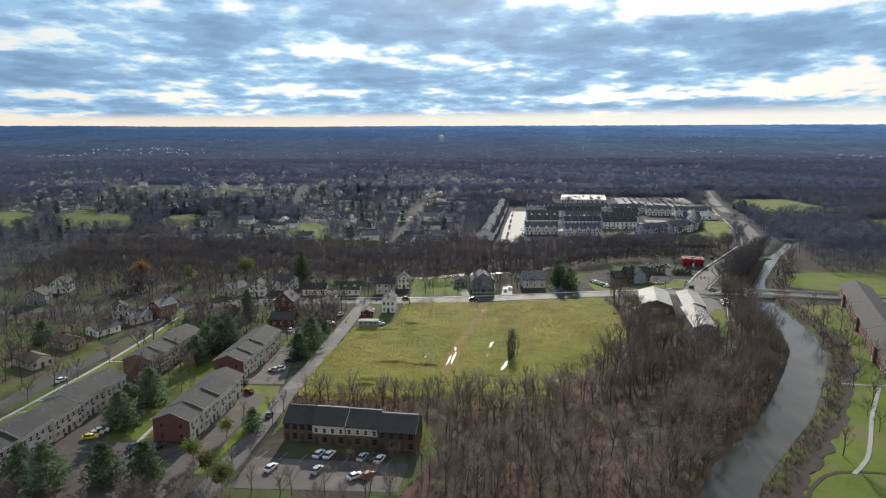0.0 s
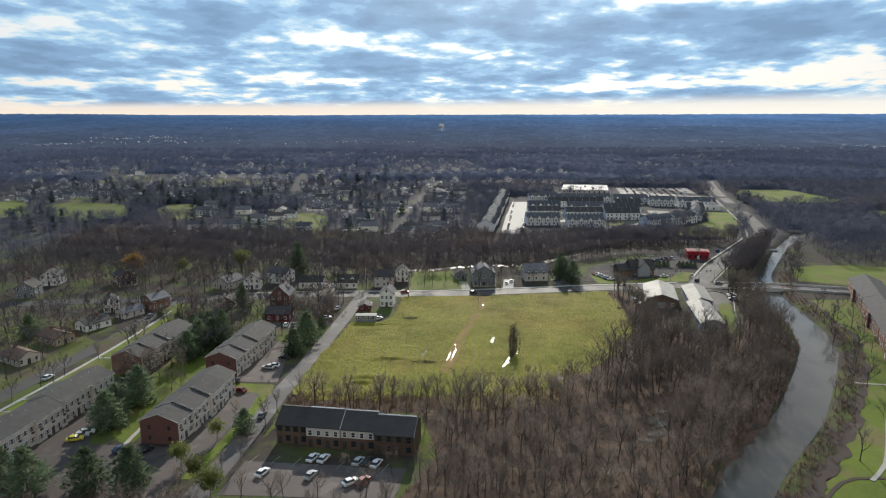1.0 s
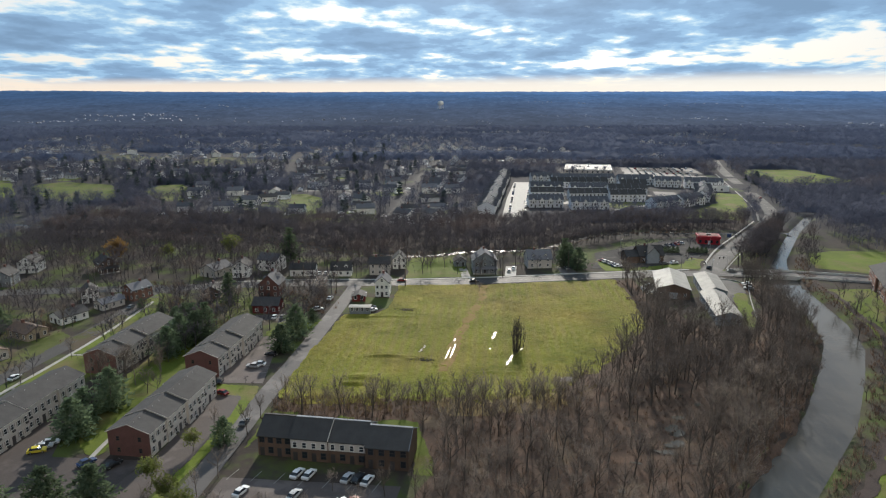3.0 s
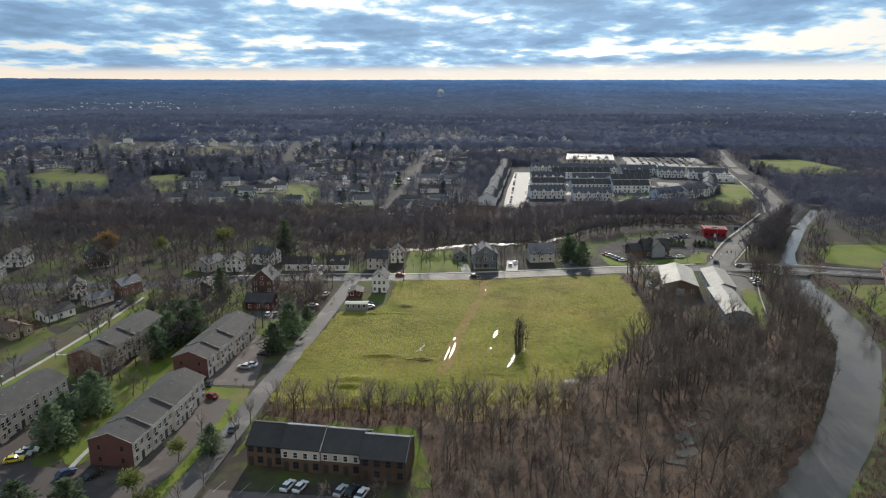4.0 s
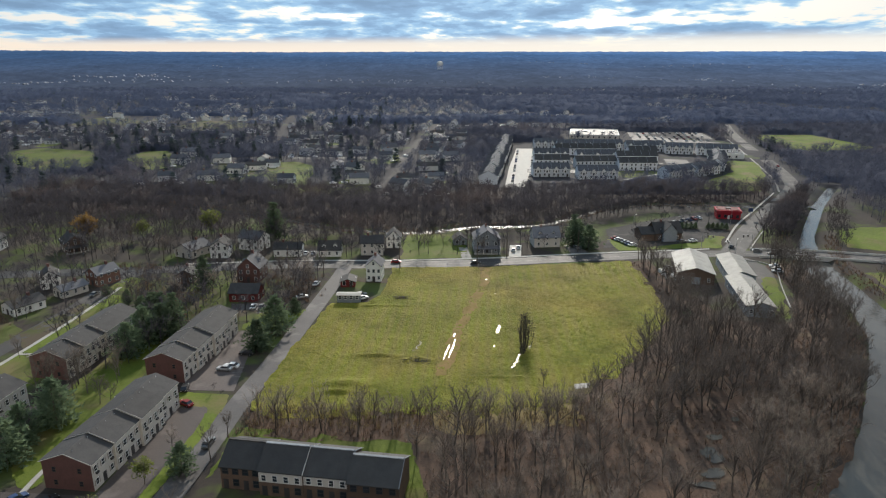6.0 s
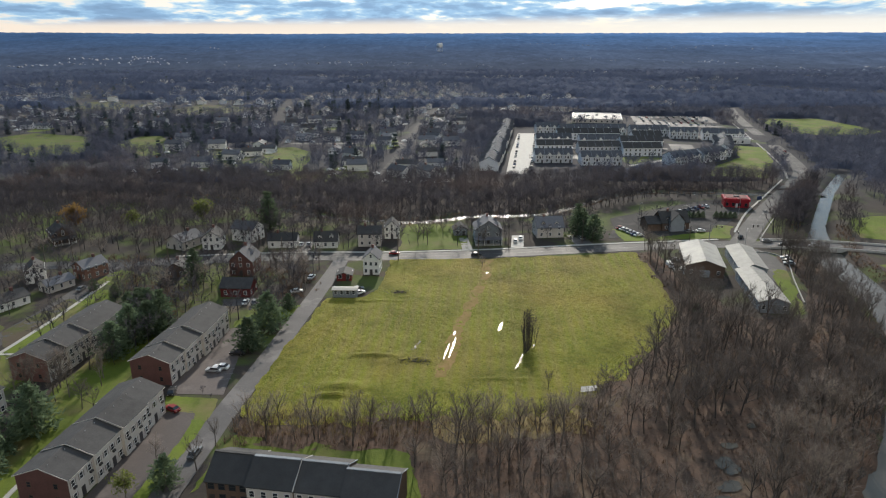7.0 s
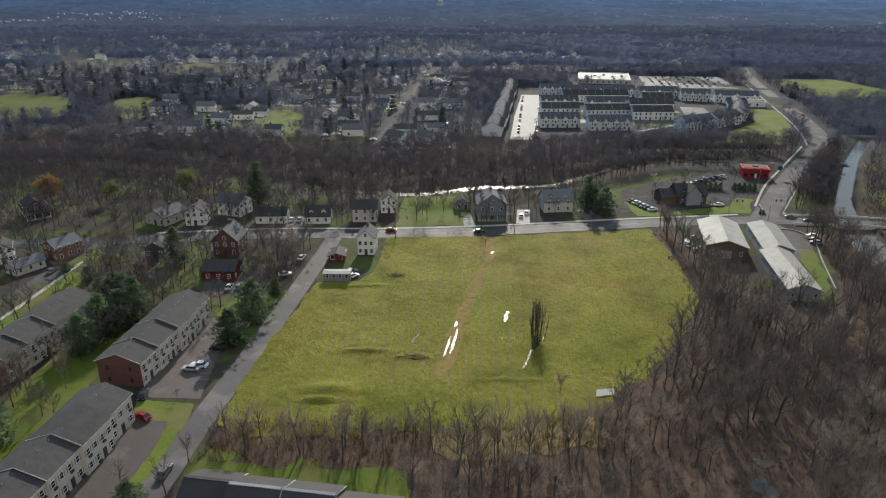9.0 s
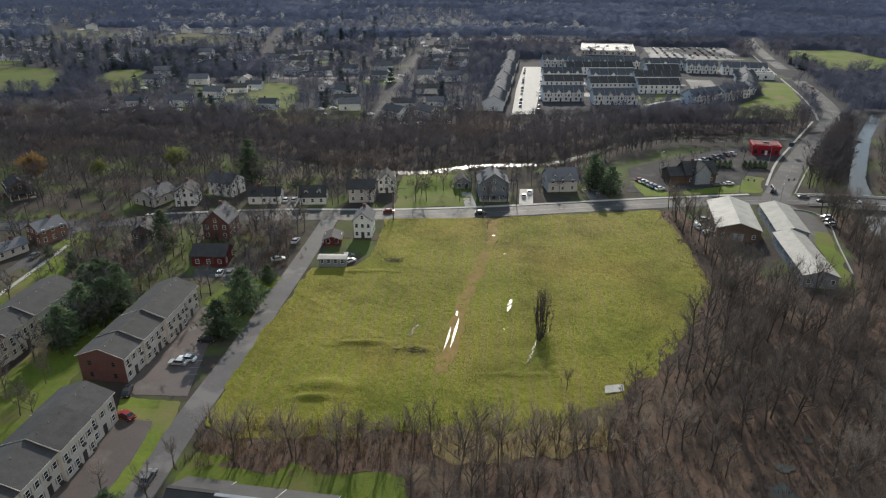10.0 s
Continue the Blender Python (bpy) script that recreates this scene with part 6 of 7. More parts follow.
# suburban house places: along the streets beyond the creek, and a few set apart
STREETS = [[(-38, 432), (-30, 513), (-28, 560), (-20, 680), (0, 800)], [(-200, 556), (-110, 562), (10, 566)], [(-110, 612), (-40, 622), (10, 640)], [(-360, 668), (-240, 650), (-120, 668), (30, 690)],
           [(-480, 770), (-260, 742), (-60, 772), (120, 790)], [(-560, 890), (-300, 866), (-50, 900), (170, 900)], [(-420, 640), (-330, 830)], [(-150, 660), (-180, 860)]]
rnd_house = np.random.RandomState(61)
SUBURB = [(-139, 496), (-130, 511), (-122, 524), (-98, 462), (-52, 460), (-10, 509), (-25, 441), (-8, 441), (-150, 470), (-176, 470), (-60, 500), (-75, 520), (-4, 470)]
for line in STREETS:
    for side in (34, -34):
        pts = ribbon(line, abs(side), 0, 19.0)[0 if side > 0 else 1]
        for p in pts:
            q = (p.x + rnd_house.uniform(-5, 5), p.y + rnd_house.uniform(-5, 5))
            near = min(math.hypot(q[0] - hx, q[1] - hy) for hx, hy in SUBURB)
            if near > 15 and rnd_house.rand() < (0.7 if q[1] < 600 else 0.4) and not any(inside(poly, np.array([q[0]]), np.array([q[1]]))[0] for poly in OPEN) and line_far(STREETS[0], np.array([q[0]]), np.array([q[1]]))[0] > 11:
                SUBURB.append(q)
# far house clusters in clearings: x, y, half breadth, half depth
CLUSTERS = [(-300, 1000, 100, 70), (-420, 1190, 120, 55), (-60, 1150, 110, 60), (-20, 965, 110, 50), (90, 920, 50, 45), (130, 1290, 110, 50), (330, 1010, 60, 40), (480, 1230, 80, 45), (290, 1430, 80, 40), (690, 1290, 60, 50), (880, 1400, 90, 50), (-640, 1100, 80, 60), (-180, 1320, 90, 50), (250, 850, 22, 35), (-520, 960, 90, 60)]


def settled(x, y):
    """1 where far houses stand among thinned trees, 0 in the woods."""
    s = np.zeros(np.shape(x))
    for cx, cy, lx, ly in CLUSTERS:
        s = np.maximum(s, ((x - cx) / lx) ** 2 + ((y - cy) / ly) ** 2 + 0.5 * ripple(x, y, 0.06, cx) < 1)
    for line in STREETS[3:]:
        s = np.maximum(s, line_far(line, x, y) < 30)
    return s


def clear(x, y, margin=0.0, boxes=7.0, lawns=True):
    """Where trees may stand: off roads, lawns, water and buildings."""
    ok = np.ones(len(x), bool)
    for poly in OPEN if lawns else PAVED:
        ok &= ~inside(poly, x, y)
    for line, d in LINES:
        ok &= line_far(line, x, y) > d + margin
    for hx, hy in SUBURB:
        ok &= ((x - hx) / 7.0) ** 2 + ((y - hy + 6) / 12) ** 2 > 1
    for line in STREETS:
        ok &= line_far(line, x, y) > 4.5
    for h in HOUSES:
        ok &= np.hypot(x - h.x, y - h.y) > boxes
    ok &= ~inside([(-78, 155), (-62, 155), (-56, 236), (-74, 236)], x, y) & ~inside([(-118, 135), (-98, 135), (-86, 238), (-104, 238)], x, y) & ~inside([(-44, 148), (-3, 145), (-3, 168), (-44, 172)], x, y)
    ok &= ~inside([(18, 425), (60, 425), (260, 560), (280, 660), (60, 650)], x, y) & ~inside([(116, 665), (180, 655), (185, 735), (120, 742)], x, y) & ~inside([(84, 246), (95, 231), (107, 231), (113, 252), (122, 284), (124, 300), (84, 300)], x, y) & ~inside([(138, 192), (156, 192), (205, 300), (180, 300)], x, y)
    return ok


def stand(x, y, rnd, lo, hi):
    z = terrain(x, y)
    return np.stack([x, y, z - 0.1, rnd.uniform(lo, hi, len(x))], -1)


# Near bare trees, each one a thing of its own.
KINDS = [bare_tree(k, 14.0, 9, 5, 15, 0.40, 0.019, 5, 0.6, 0.75 if k % 3 else 0.0) for k in range(7)]
TREE_MESH = []
for k, (tv, tf, cv, cf) in enumerate(KINDS):
    TREE_MESH.append((array_mesh("trunk", tv, tf, M["bark"]), array_mesh("twigs", cv, cf, M["twig"])))


def plant(kind, x, y, s, turn, label, group, tall=1.05):
    ob = thing("bare_tree", label, "tree", Matrix.Translation((x, y, float(terrain(np.array([x]), np.array([y]))[0]))) @ pose(0, 0, 0, 0, 0, turn), group)
    ob.scale = (s, s, s * tall)
    part("trunk", TREE_MESH[kind][0], None, ob)
    part("crown", TREE_MESH[kind][1], None, ob, "crown of bare twigs")


x, y, rnd = sown(WOOD, 4.9, 11)
k = clear(x, y, -1.0, 4.0) & (y > 126)
k &= (rnd.rand(len(x)) < np.where(x < 46, 0.85, 1.0))
for px, py, rad in ((50, 161, 5.0), (54, 167, 6.0), (58, 174, 6.0), (65, 182, 4.5), (41.5, 155, 3.0)):
    k &= np.hypot(x - px, y - py) > rad
x, y = x[k], y[k]
order = np.argsort(y)
near_n = min(150, len(x))
for n, i in enumerate(order[:near_n]):
    plant(n % 7, float(x[i]), float(y[i]), float(rnd.uniform(0.5, 0.9) if x[i] < 50 else rnd.uniform(0.75, 1.15)), float(rnd.uniform(0, 360)), "tall bare deciduous tree in the riverside wood", "riverside wood")
rest = order[near_n:]
xr, yr, rr = sown([(-46, 177), (-20, 178), (34, 179), (33, 187), (8, 184), (-46, 185)], 4.4, 12)
for n, (px, py) in enumerate(zip(xr, yr)):
    plant(n % 7, float(px), float(py), float(rr.uniform(0.35, 0.8)), float(rr.uniform(0, 360)), "bare tree in the row along the field's edge", "field edge trees")
for n, (px, py, sz) in enumerate(((2.6, 172.5, 1.12), (15.2, 174.5, 0.95), (24.2, 175.5, 1.15), (34, 179, 0.95), (-18, 176, 0.85))):
    plant(n, px, py, sz, 77.0 * n, "broad bare tree standing out at the field's edge", "field edge trees", 0.95)
mids = [(np.concatenate([a, b]), np.concatenate([f, g + len(a)])) for a, f, b, g in [bare_tree(20 + k, 13.0, 7, 3, 15, 0.42, 0.046, 3, 0.5) for k in range(6)]]
places = stand(x[rest], y[rest], rnd, 0.6, 1.0)
places[:, 3] *= np.where(places[:, 0] < 50, 0.9, 1.12)
stems = scatter([(tv, tf) for tv, tf, _, _ in KINDS], places, 15)
crowns = scatter([(cv, cf) for _, _, cv, cf in KINDS], places, 15)
mass = array_mesh("riverside_wood", np.concatenate([stems[0], crowns[0]]), np.concatenate([stems[1], crowns[1] + len(stems[0])]), M["bark"])
mass.materials.append(M["grey_twig"])
mass.polygons.foreach_set("material_index", np.repeat([0, 1], [len(stems[1]), len(crowns[1])]).astype(np.int32))
tagged(new("riverside_wood", mass), "bare deciduous trees crowded along the river", "woods", kind="stuff")
lot = np.array([(88, 340, 0, 0.6), (97, 347, 0, 0.55), (112, 345, 0, 0.6), (120, 352, 0, 0.5), (128, 359, 0, 0.6), (134, 367, 0, 0.5), (104, 353, 0, 0.65), (84, 331, 0, 0.5), (118, 334, 0, 0.45), (92, 320, 0, 0.5)], float)
parts = [lot]
# scattered garden trees and the creek-side wood
for poly, gap, seed, lo, hi in (([(-215, 130), (-122, 130), (-112, 288), (-215, 275)], 6.9, 21, 0.5, 0.95), ([(-108, 190), (-46, 235), (-40, 290), (-112, 286)], 6.3, 22, 0.45, 0.95), ([(-220, 298), (-20, 301), (-20, 345), (-220, 345)], 6.4, 23, 0.6, 1.1), ([(-20, 300), (70, 303), (70, 345), (-20, 345)], 9, 29, 0.5, 0.95),
                                ([(125, 130), (152, 190), (150, 300), (138, 296)], 9, 25, 0.4, 0.8), ([(134, 318), (146, 318), (160, 342), (182, 374), (200, 400), (192, 404), (170, 376), (152, 350)], 3.4, 26, 0.7, 1.05), ([(150, 338), (160, 338), (186, 374), (206, 404), (198, 410), (174, 378)], 2.3, 47, 0.7, 1.05), ([(164, 318), (172, 318), (190, 350), (214, 396), (206, 402), (186, 366)], 4.2, 38, 0.4, 0.7), ([(88, 118), (160, 118), (230, 285), (160, 285)], 13, 27, 0.45, 0.85), ([(-60, 340), (60, 346), (60, 351), (-60, 346)], 7, 30, 0.5, 0.9), ([(-112, 140), (-60, 130), (-42, 130), (-44, 170), (-90, 200)], 11, 28, 0.4, 0.7)):
    xx, yy, rr = sown(poly, gap, seed)
    kk = clear(xx, yy, 0.0, 5.0, False)
    parts.append(stand(xx[kk], yy[kk], rr, lo, hi))
for poly, seed in (([(46, 348), (62, 360), (86, 382), (108, 391), (142, 392), (142, 387), (110, 386), (88, 376), (64, 354), (48, 344)], 41), ([(-60, 338), (-48, 345), (-30, 341.5), (-9, 339), (14, 348), (46, 351), (46, 348), (14, 344), (-9, 335), (-48, 340)], 40), ([(50, 352), (66, 362), (88, 372), (108, 388), (158, 386), (162, 392), (106, 394), (84, 384), (62, 363), (46, 352)], 36), ([(-230, 345), (-110, 346), (-48, 343), (-50, 347), (-88, 366), (-150, 396), (-230, 396)], 37)):
    xx, yy, rr = sown(poly, 3.1 if seed > 39 else 4.6, seed)
    parts.append(stand(xx, yy, rr, 0.5, 0.9))
mid_places = np.concatenate(parts)
xx, yy, rr = sown([(-215, 140), (-46, 140), (-40, 290), (60, 304), (60, 340), (-220, 340)], 9.0, 34)
kk = clear(xx, yy, 0.0, 5.0, False) & (rr.rand(len(xx)) < 0.6)
mid_places = np.concatenate([mid_places, stand(xx[kk], yy[kk], rr, 0.1, 0.25)])
stuff("bare_trees", "bare winter trees among houses and gardens", "trees", mids, mid_places, 3, M["wood_mid"])
fine = [small_tree(140 + k, 13.0, 150, 0.055, 0.34) for k in range(6)]
xx, yy, rr = sown([(-230, 385), (-85, 377), (-46, 356), (10, 359), (42, 361), (58, 372), (82, 395), (110, 404), (185, 404), (188, 432), (-230, 436)], 4.4, 24)
kk = clear(xx, yy, 0.0, 6.5)
stuff("creek_wood", "dense bare wood along the creek", "woods", fine, stand(xx[kk], yy[kk], rr, 0.6, 1.0), 13, M["wood_mid"])

# Woods and suburbs beyond.
fars = [small_tree(40 + k, 13.0, 56, 0.10, 0.40) for k in range(10)]
x, y, rnd = sown([(-400, 425), (400, 425), (600, 760), (-600, 760)], 5.9, 31, 0.9)
suburb = (x < 20) & (ripple(x, y, 0.016, 7.0) > -0.2)
keep = clear(x, y, 0.0, 7.0) & (rnd.rand(len(x)) < np.where(settled(x, y) > 0, 0.86, np.where(suburb, 0.86, 0.97)))
x2, y2, rnd2 = sown([(200, 318), (420, 240), (600, 430), (225, 430)], 6.2, 32)
keep2 = clear(x2, y2, 0.0, 8.0)
x3, y3, rnd3 = sown([(-560, 200), (-225, 255), (-225, 430), (-700, 430)], 6.8, 33)
keep3 = clear(x3, y3, 0.0, 8.0) & (rnd3.rand(len(x3)) < 0.8)
far_places = np.concatenate([stand(x[keep], y[keep], rnd, 0.5, 1.1), stand(x2[keep2], y2[keep2], rnd2, 0.75, 1.1), stand(x3[keep3], y3[keep3], rnd3, 0.6, 1.0)])
stuff("far_woods", "bare woods between the suburbs, blue-grey with painted haze", "woods", fars, far_places, 4, M["wood_far"])
fars = [small_tree(50 + k, 13.0, 30, 0.21, 0.46) for k in range(8)]
x, y, rnd = sown([(-600, 760), (600, 760), (1080, 1450), (-1080, 1450)], 8.8, 35, 0.9)
keep = clear(x, y, 0.0, 7.0) & (rnd.rand(len(x)) < np.where(settled(x, y) > 0, 0.88, 1.0))
stuff("distant_woods", "distant bare woods reaching to the hills, blue with painted haze", "woods", fars, stand(x[keep], y[keep], rnd, 0.55, 1.2), 5, M["wood_distant"])


def understorey(name, box, cell, rise, material, label, seed, wood):
    """The dense lower mass of a wood that nobody could count: a lumpy sheet."""
    rnd = np.random.RandomState(seed)
    X, Y = np.meshgrid(np.arange(box[0], box[2], cell), np.arange(box[1], box[3], cell))
    X, Y = X + rnd.uniform(-0.3, 0.3, X.shape) * cell, Y + rnd.uniform(-0.3, 0.3, X.shape) * cell
    free = clear(X.ravel(), Y.ravel(), 3.0, 10.0).reshape(X.shape) & wood(X, Y) & (settled(X, Y) < 1) & (np.abs(X) < 0.72 * Y + 60)
    full = free[:-1, :-1] & free[1:, :-1] & free[:-1, 1:] & free[1:, 1:]
    inner = np.zeros(X.shape, bool)
    inner[1:-1, 1:-1] = full[:-1, :-1] & full[1:, :-1] & full[:-1, 1:] & full[1:, 1:]
    deep = inner.copy()
    deep[1:-1, 1:-1] &= inner[:-2, 1:-1] & inner[2:, 1:-1] & inner[1:-1, :-2] & inner[1:-1, 2:]
    Z = terrain(X, Y) + np.where(inner, np.where(deep, 1.0, 0.45) * rise * (0.55 + 0.6 * rnd.rand(*X.shape) + 0.25 * ripple(X, Y, 0.05, seed)), -0.2)
    idx = np.arange(X.size).reshape(X.shape)
    q = np.stack([idx[:-1, :-1], idx[:-1, 1:], idx[1:, 1:], idx[1:, :-1]], -1)[full]
    used, inv = np.unique(q, return_inverse=True)
    ob = new(name, array_mesh(name, np.stack([X, Y, Z], -1).reshape(-1, 3)[used], inv.reshape(-1, 4), material))
    ob.data.shade_smooth()
    tagged(ob, label, "woods", kind="stuff")


understorey("far_thicket", (-400, 425, 600, 775), 4.0, 5.0, M["wood_far"], "dense thicket beneath bare trees, blue-grey with painted haze", 81, lambda x, y: (x > 20) | (ripple(x, y, 0.016, 7.0) < -0.1))
understorey("distant_thicket", (-1080, 775, 1080, 1455), 6.0, 6.5, M["wood_distant"], "thicket beneath distant bare woods, blue with painted haze", 82, lambda x, y: ripple(x, y, 0.011, 3.0) < 0.45)

# Evergreens.
PINES = [pine(70 + k, 9.0, 13, 18, 0.50, 0.52, 0.06, True) for k in range(4)] + [pine(76, 9.0, 13, 13, 0.45, 0.34, 0.05)]
PINE_MESH = [array_mesh("pine_crown", v, f, M["needles"]) for v, f in PINES]
PINE_TRUNK = MB().tube((0, 0, -0.3), (0, 0, 8.4), 0.16, 0.03, 7).mesh("pine_trunk", M["bark"])
SPOTS = [(-87.3, 166.2, 1.05), (-85.5, 181, 1.15), (-88.5, 174, 0.95), (-77.4, 138, 1.0), (-89.5, 136.4, 1.1), (-67.9, 137.9, 1.05), (-51.0, 219, 0.95), (-49, 231.5, 1.15), (-51.2, 163.8, 0.75), (-83.8, 223, 1.15), (-78.5, 231, 1.25), (-84.8, 215, 1.0), (-80.5, 226.5, 1.1),
         (-86.5, 241, 1.0), (-89.8, 243, 0.95), (-92.5, 241.5, 0.85), (-83, 269, 1.35), (56, 322, 1.5), (58.5, 325.5, 1.2), (61.5, 317, 1.15), (-73, 330, 1.9), (-104, 256, 0.5), (-46.5, 246, 0.6), (-88.5, 238, 0.9), (-150, 236, 0.9), (-114, 262, 0.45), (-97.5, 140, 0.9), (76.5, 243, 0.35), (105, 128, 0.7)]
for n, (px, py, s) in enumerate(SPOTS):
    s *= 1.12 if py < 240 and s > 0.8 else 1.0
    ob = thing("pine_tree", "dense dark green pine tree", "tree", pose(px, py, 0, 0, 0, 67 * n), "evergreens among the houses")
    ob.scale = (s, s, s)
    part("trunk", PINE_TRUNK, None, ob)
    part("crown", PINE_MESH[4 if s > 1.3 else n % 4], None, ob, "dense crown of green needles")
for n in range(9):
    ob = thing("shrub", "small clipped dark evergreen shrub", "shrub", pose(112 + 2.0 * n + (4 if n > 3 else 0), 349.5 - 0.2 * n, 0), "row of clipped shrubs")
    ob.scale = (0.33, 0.33, 0.36)
    part("trunk", PINE_TRUNK, None, ob), part("crown", PINE_MESH[n % 4], None, ob)
farpine = [pine(80 + k, 12.0, 7, 4, 1.3, 0.24, 0.05) for k in range(3)]
pl = []
for poly, gap, seed in (([(-262, 600), (-205, 548), (-165, 560), (-215, 655)], 10, 41), ([(-330, 600), (-240, 620), (-250, 700), (-340, 680)], 16, 42), ([(-160, 750), (-60, 760), (-60, 820), (-170, 800)], 14, 43), ([(-600, 300), (-100, 440), (0, 1250), (-900, 1250)], 75, 44), ([(-330, 440), (20, 436), (20, 640), (-60, 800), (-480, 800)], 24, 46), ([(260, 590), (285, 590), (285, 640), (262, 640)], 12, 45)):
    xx, yy, rr = sown(poly, gap, seed)
    kk = clear(xx, yy, 0.0, 8.0)
    pl.append(stand(xx[kk], yy[kk], rr, 0.35, 1.0))
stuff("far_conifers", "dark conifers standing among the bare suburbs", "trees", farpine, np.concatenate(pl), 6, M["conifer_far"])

# One tree still in rust-coloured leaf, and thin field trees.
def leafy_tree(px, py, size, mat, label, seed, n=2600):
    ob = thing("leafy_tree", label, "tree", pose(px, py, 0))
    ob.scale = (size, size, size)
    part("trunk", TREE_MESH[seed % 7][0], None, ob)
    part("twig_crown", TREE_MESH[seed % 7][1], None, ob)
    rnd = np.random.RandomState(seed)
    d = rnd.normal(size=(n, 3))
    d /= np.linalg.norm(d, axis=1)[:, None]
    lump = 0.75 + 0.35 * np.sin(d[:, :1] * 4.3 + seed) * np.sin(d[:, 1:2] * 5.1 + 2 * seed) + 0.25 * np.sin(d[:, 2:] * 7 + d[:, :1] * 6)
    c = d * (rnd.rand(n, 1) ** 0.33) * (5.4, 5.4, 4.6) * lump + (0, 0, 8.6) + rnd.normal(size=(n, 3)) * 0.25
    s, t = rnd.normal(size=(n, 3)) * 0.28, rnd.normal(size=(n, 3)) * 0.28
    lv = np.stack([c - s, c + s, c + t * 1.6], 1).reshape(-1, 3)
    part("crown", array_mesh("leafy_crown", lv, np.arange(3 * n).reshape(-1, 3), M[mat]), None, ob, "crown of small leaves")


leafy_tree(-154, 328, 0.95, "rust_leaf", "round tree still in rust-orange leaf", 9, 2400)
leafy_tree(-104, 338, 0.95, "leaf_green", "tree with thin yellow-green leaves", 10, 1100)
leafy_tree(-55, 140, 0.55, "leaf_green", "tree with sparse yellow-green leaves beside the lane", 12, 1300)
leafy_tree(-49.5, 134, 0.6, "leaf_green", "tree with sparse yellow-green leaves beside the lane", 13, 1300)
leafy_tree(-61, 147, 0.5, "leaf_green", "tree with sparse yellow-green leaves beside the lane", 14, 1200)
leafy_tree(-57, 160, 0.45, "leaf_green", "young tree with sparse yellow-green leaves", 15, 1000)
leafy_tree(-132, 332, 0.7, "leaf_green", "low tree with thin yellow-green leaves", 11, 900)


def brush_pile(px, py, size, seed):
    rnd = np.random.RandomState(seed)
    mb = MB()
    for k in range(60):
        p = rnd.normal(size=3) * (size, size * 0.5, 0.1)
        q = p + rnd.normal(size=3) * (0.9, 0.7, 0.1) + (0, 0, 0.5 * rnd.rand())
        mb.tube((p[0], p[1], abs(p[2]) + 0.1), (q[0], q[1], abs(q[2]) + 0.2), 0.07, 0.03, 3)
    tagged(new("brush_pile", mb.mesh("brush_pile", M["bark"])), "pile of dead branches lying in the field", "brush pile").matrix_basis = pose(px, py, 0.15)


brush_pile(-13.9, 258.8, 1.6, 1)
brush_pile(-6.5, 212, 1.8, 2)
for px, py, s in ((-96.5, 196.0, 0.95), (-90.5, 199.5, 0.9), (-86.0, 195.0, 0.8), (-82.5, 204.0, 0.75), (-93, 204, 0.8)):
    plant(int(abs(px)) % 7, px, py, s, 55 * px, "full bare tree with reddish twigs between the apartments", "apartment garden trees", 0.9)
for px, py, s in ((96.6, 149.6, 0.8), (121.7, 178.2, 0.75), (153, 246, 0.8), (151, 254, 0.7), (150.5, 266, 0.75), (147, 214, 0.7), (90.7, 152, 0.3), (138, 232, 0.7), (112, 186, 0.55), (131, 208, 0.6)):
    plant(int(abs(px)) % 7, px, py, s, 55 * px, "bare tree on the park lawn by the river", "park trees", 0.95)
for px, py, s in ((-44.5, 262, 0.75), (-46.5, 268, 0.85), (-48, 275, 0.7), (-43.5, 281, 0.8), (-52, 271, 0.8), (-53, 262, 0.7), (-49, 284, 0.75), (-57.5, 276, 0.85), (-47, 256, 0.55), (-55, 284, 0.7), (-61, 270, 0.7), (-78, 262, 0.8), (-86, 252, 0.9), (-98, 248, 0.9), (-103, 266, 0.85), (-108, 252, 0.8), (-131, 240, 0.85), (-136, 258, 0.8), (-126, 292, 0.9), (-146, 290, 0.95), (-160, 300, 0.9), (-110, 300, 0.9), (-70, 300, 0.7)):
    plant(int(abs(px)) % 7, px, py, s, 55 * px, "bare garden tree between lane and houses", "street garden trees", 0.95)
for px, py, s in ((-95, 197, 0.75), (-91.5, 201, 0.7), (-97, 193.5, 0.65), (-88, 193, 0.6), (-80.5, 190, 0.6), (-81, 200, 0.55), (-47, 168, 0.6), (-46, 176, 0.5), (-55.5, 170, 0.5), (-48, 150, 0.55), (-50, 143, 0.5), (-43, 133, 0.6), (-34, 133, 0.6), (-27, 134, 0.55), (-17, 134, 0.65), (-12, 143, 0.55), (-57, 137, 0.5), (-23, 145, 0.4), (-72, 143, 0.4), (-118.5, 196, 0.6), (-114, 214, 0.55), (-131, 200, 0.6)):
    plant(int(abs(px)) % 7, px, py, s, 40 * px, "bare garden tree near the apartments", "apartment garden trees")
rnd = np.random.RandomState(77)
for n in range(30):
    plant(n % 7, -112 + 3.65 * n + rnd.uniform(-1.5, 1.5), rnd.uniform(118, 132), rnd.uniform(0.42, 0.78), 83.0 * n, "bare tree in the row before the car parks", "car park trees")
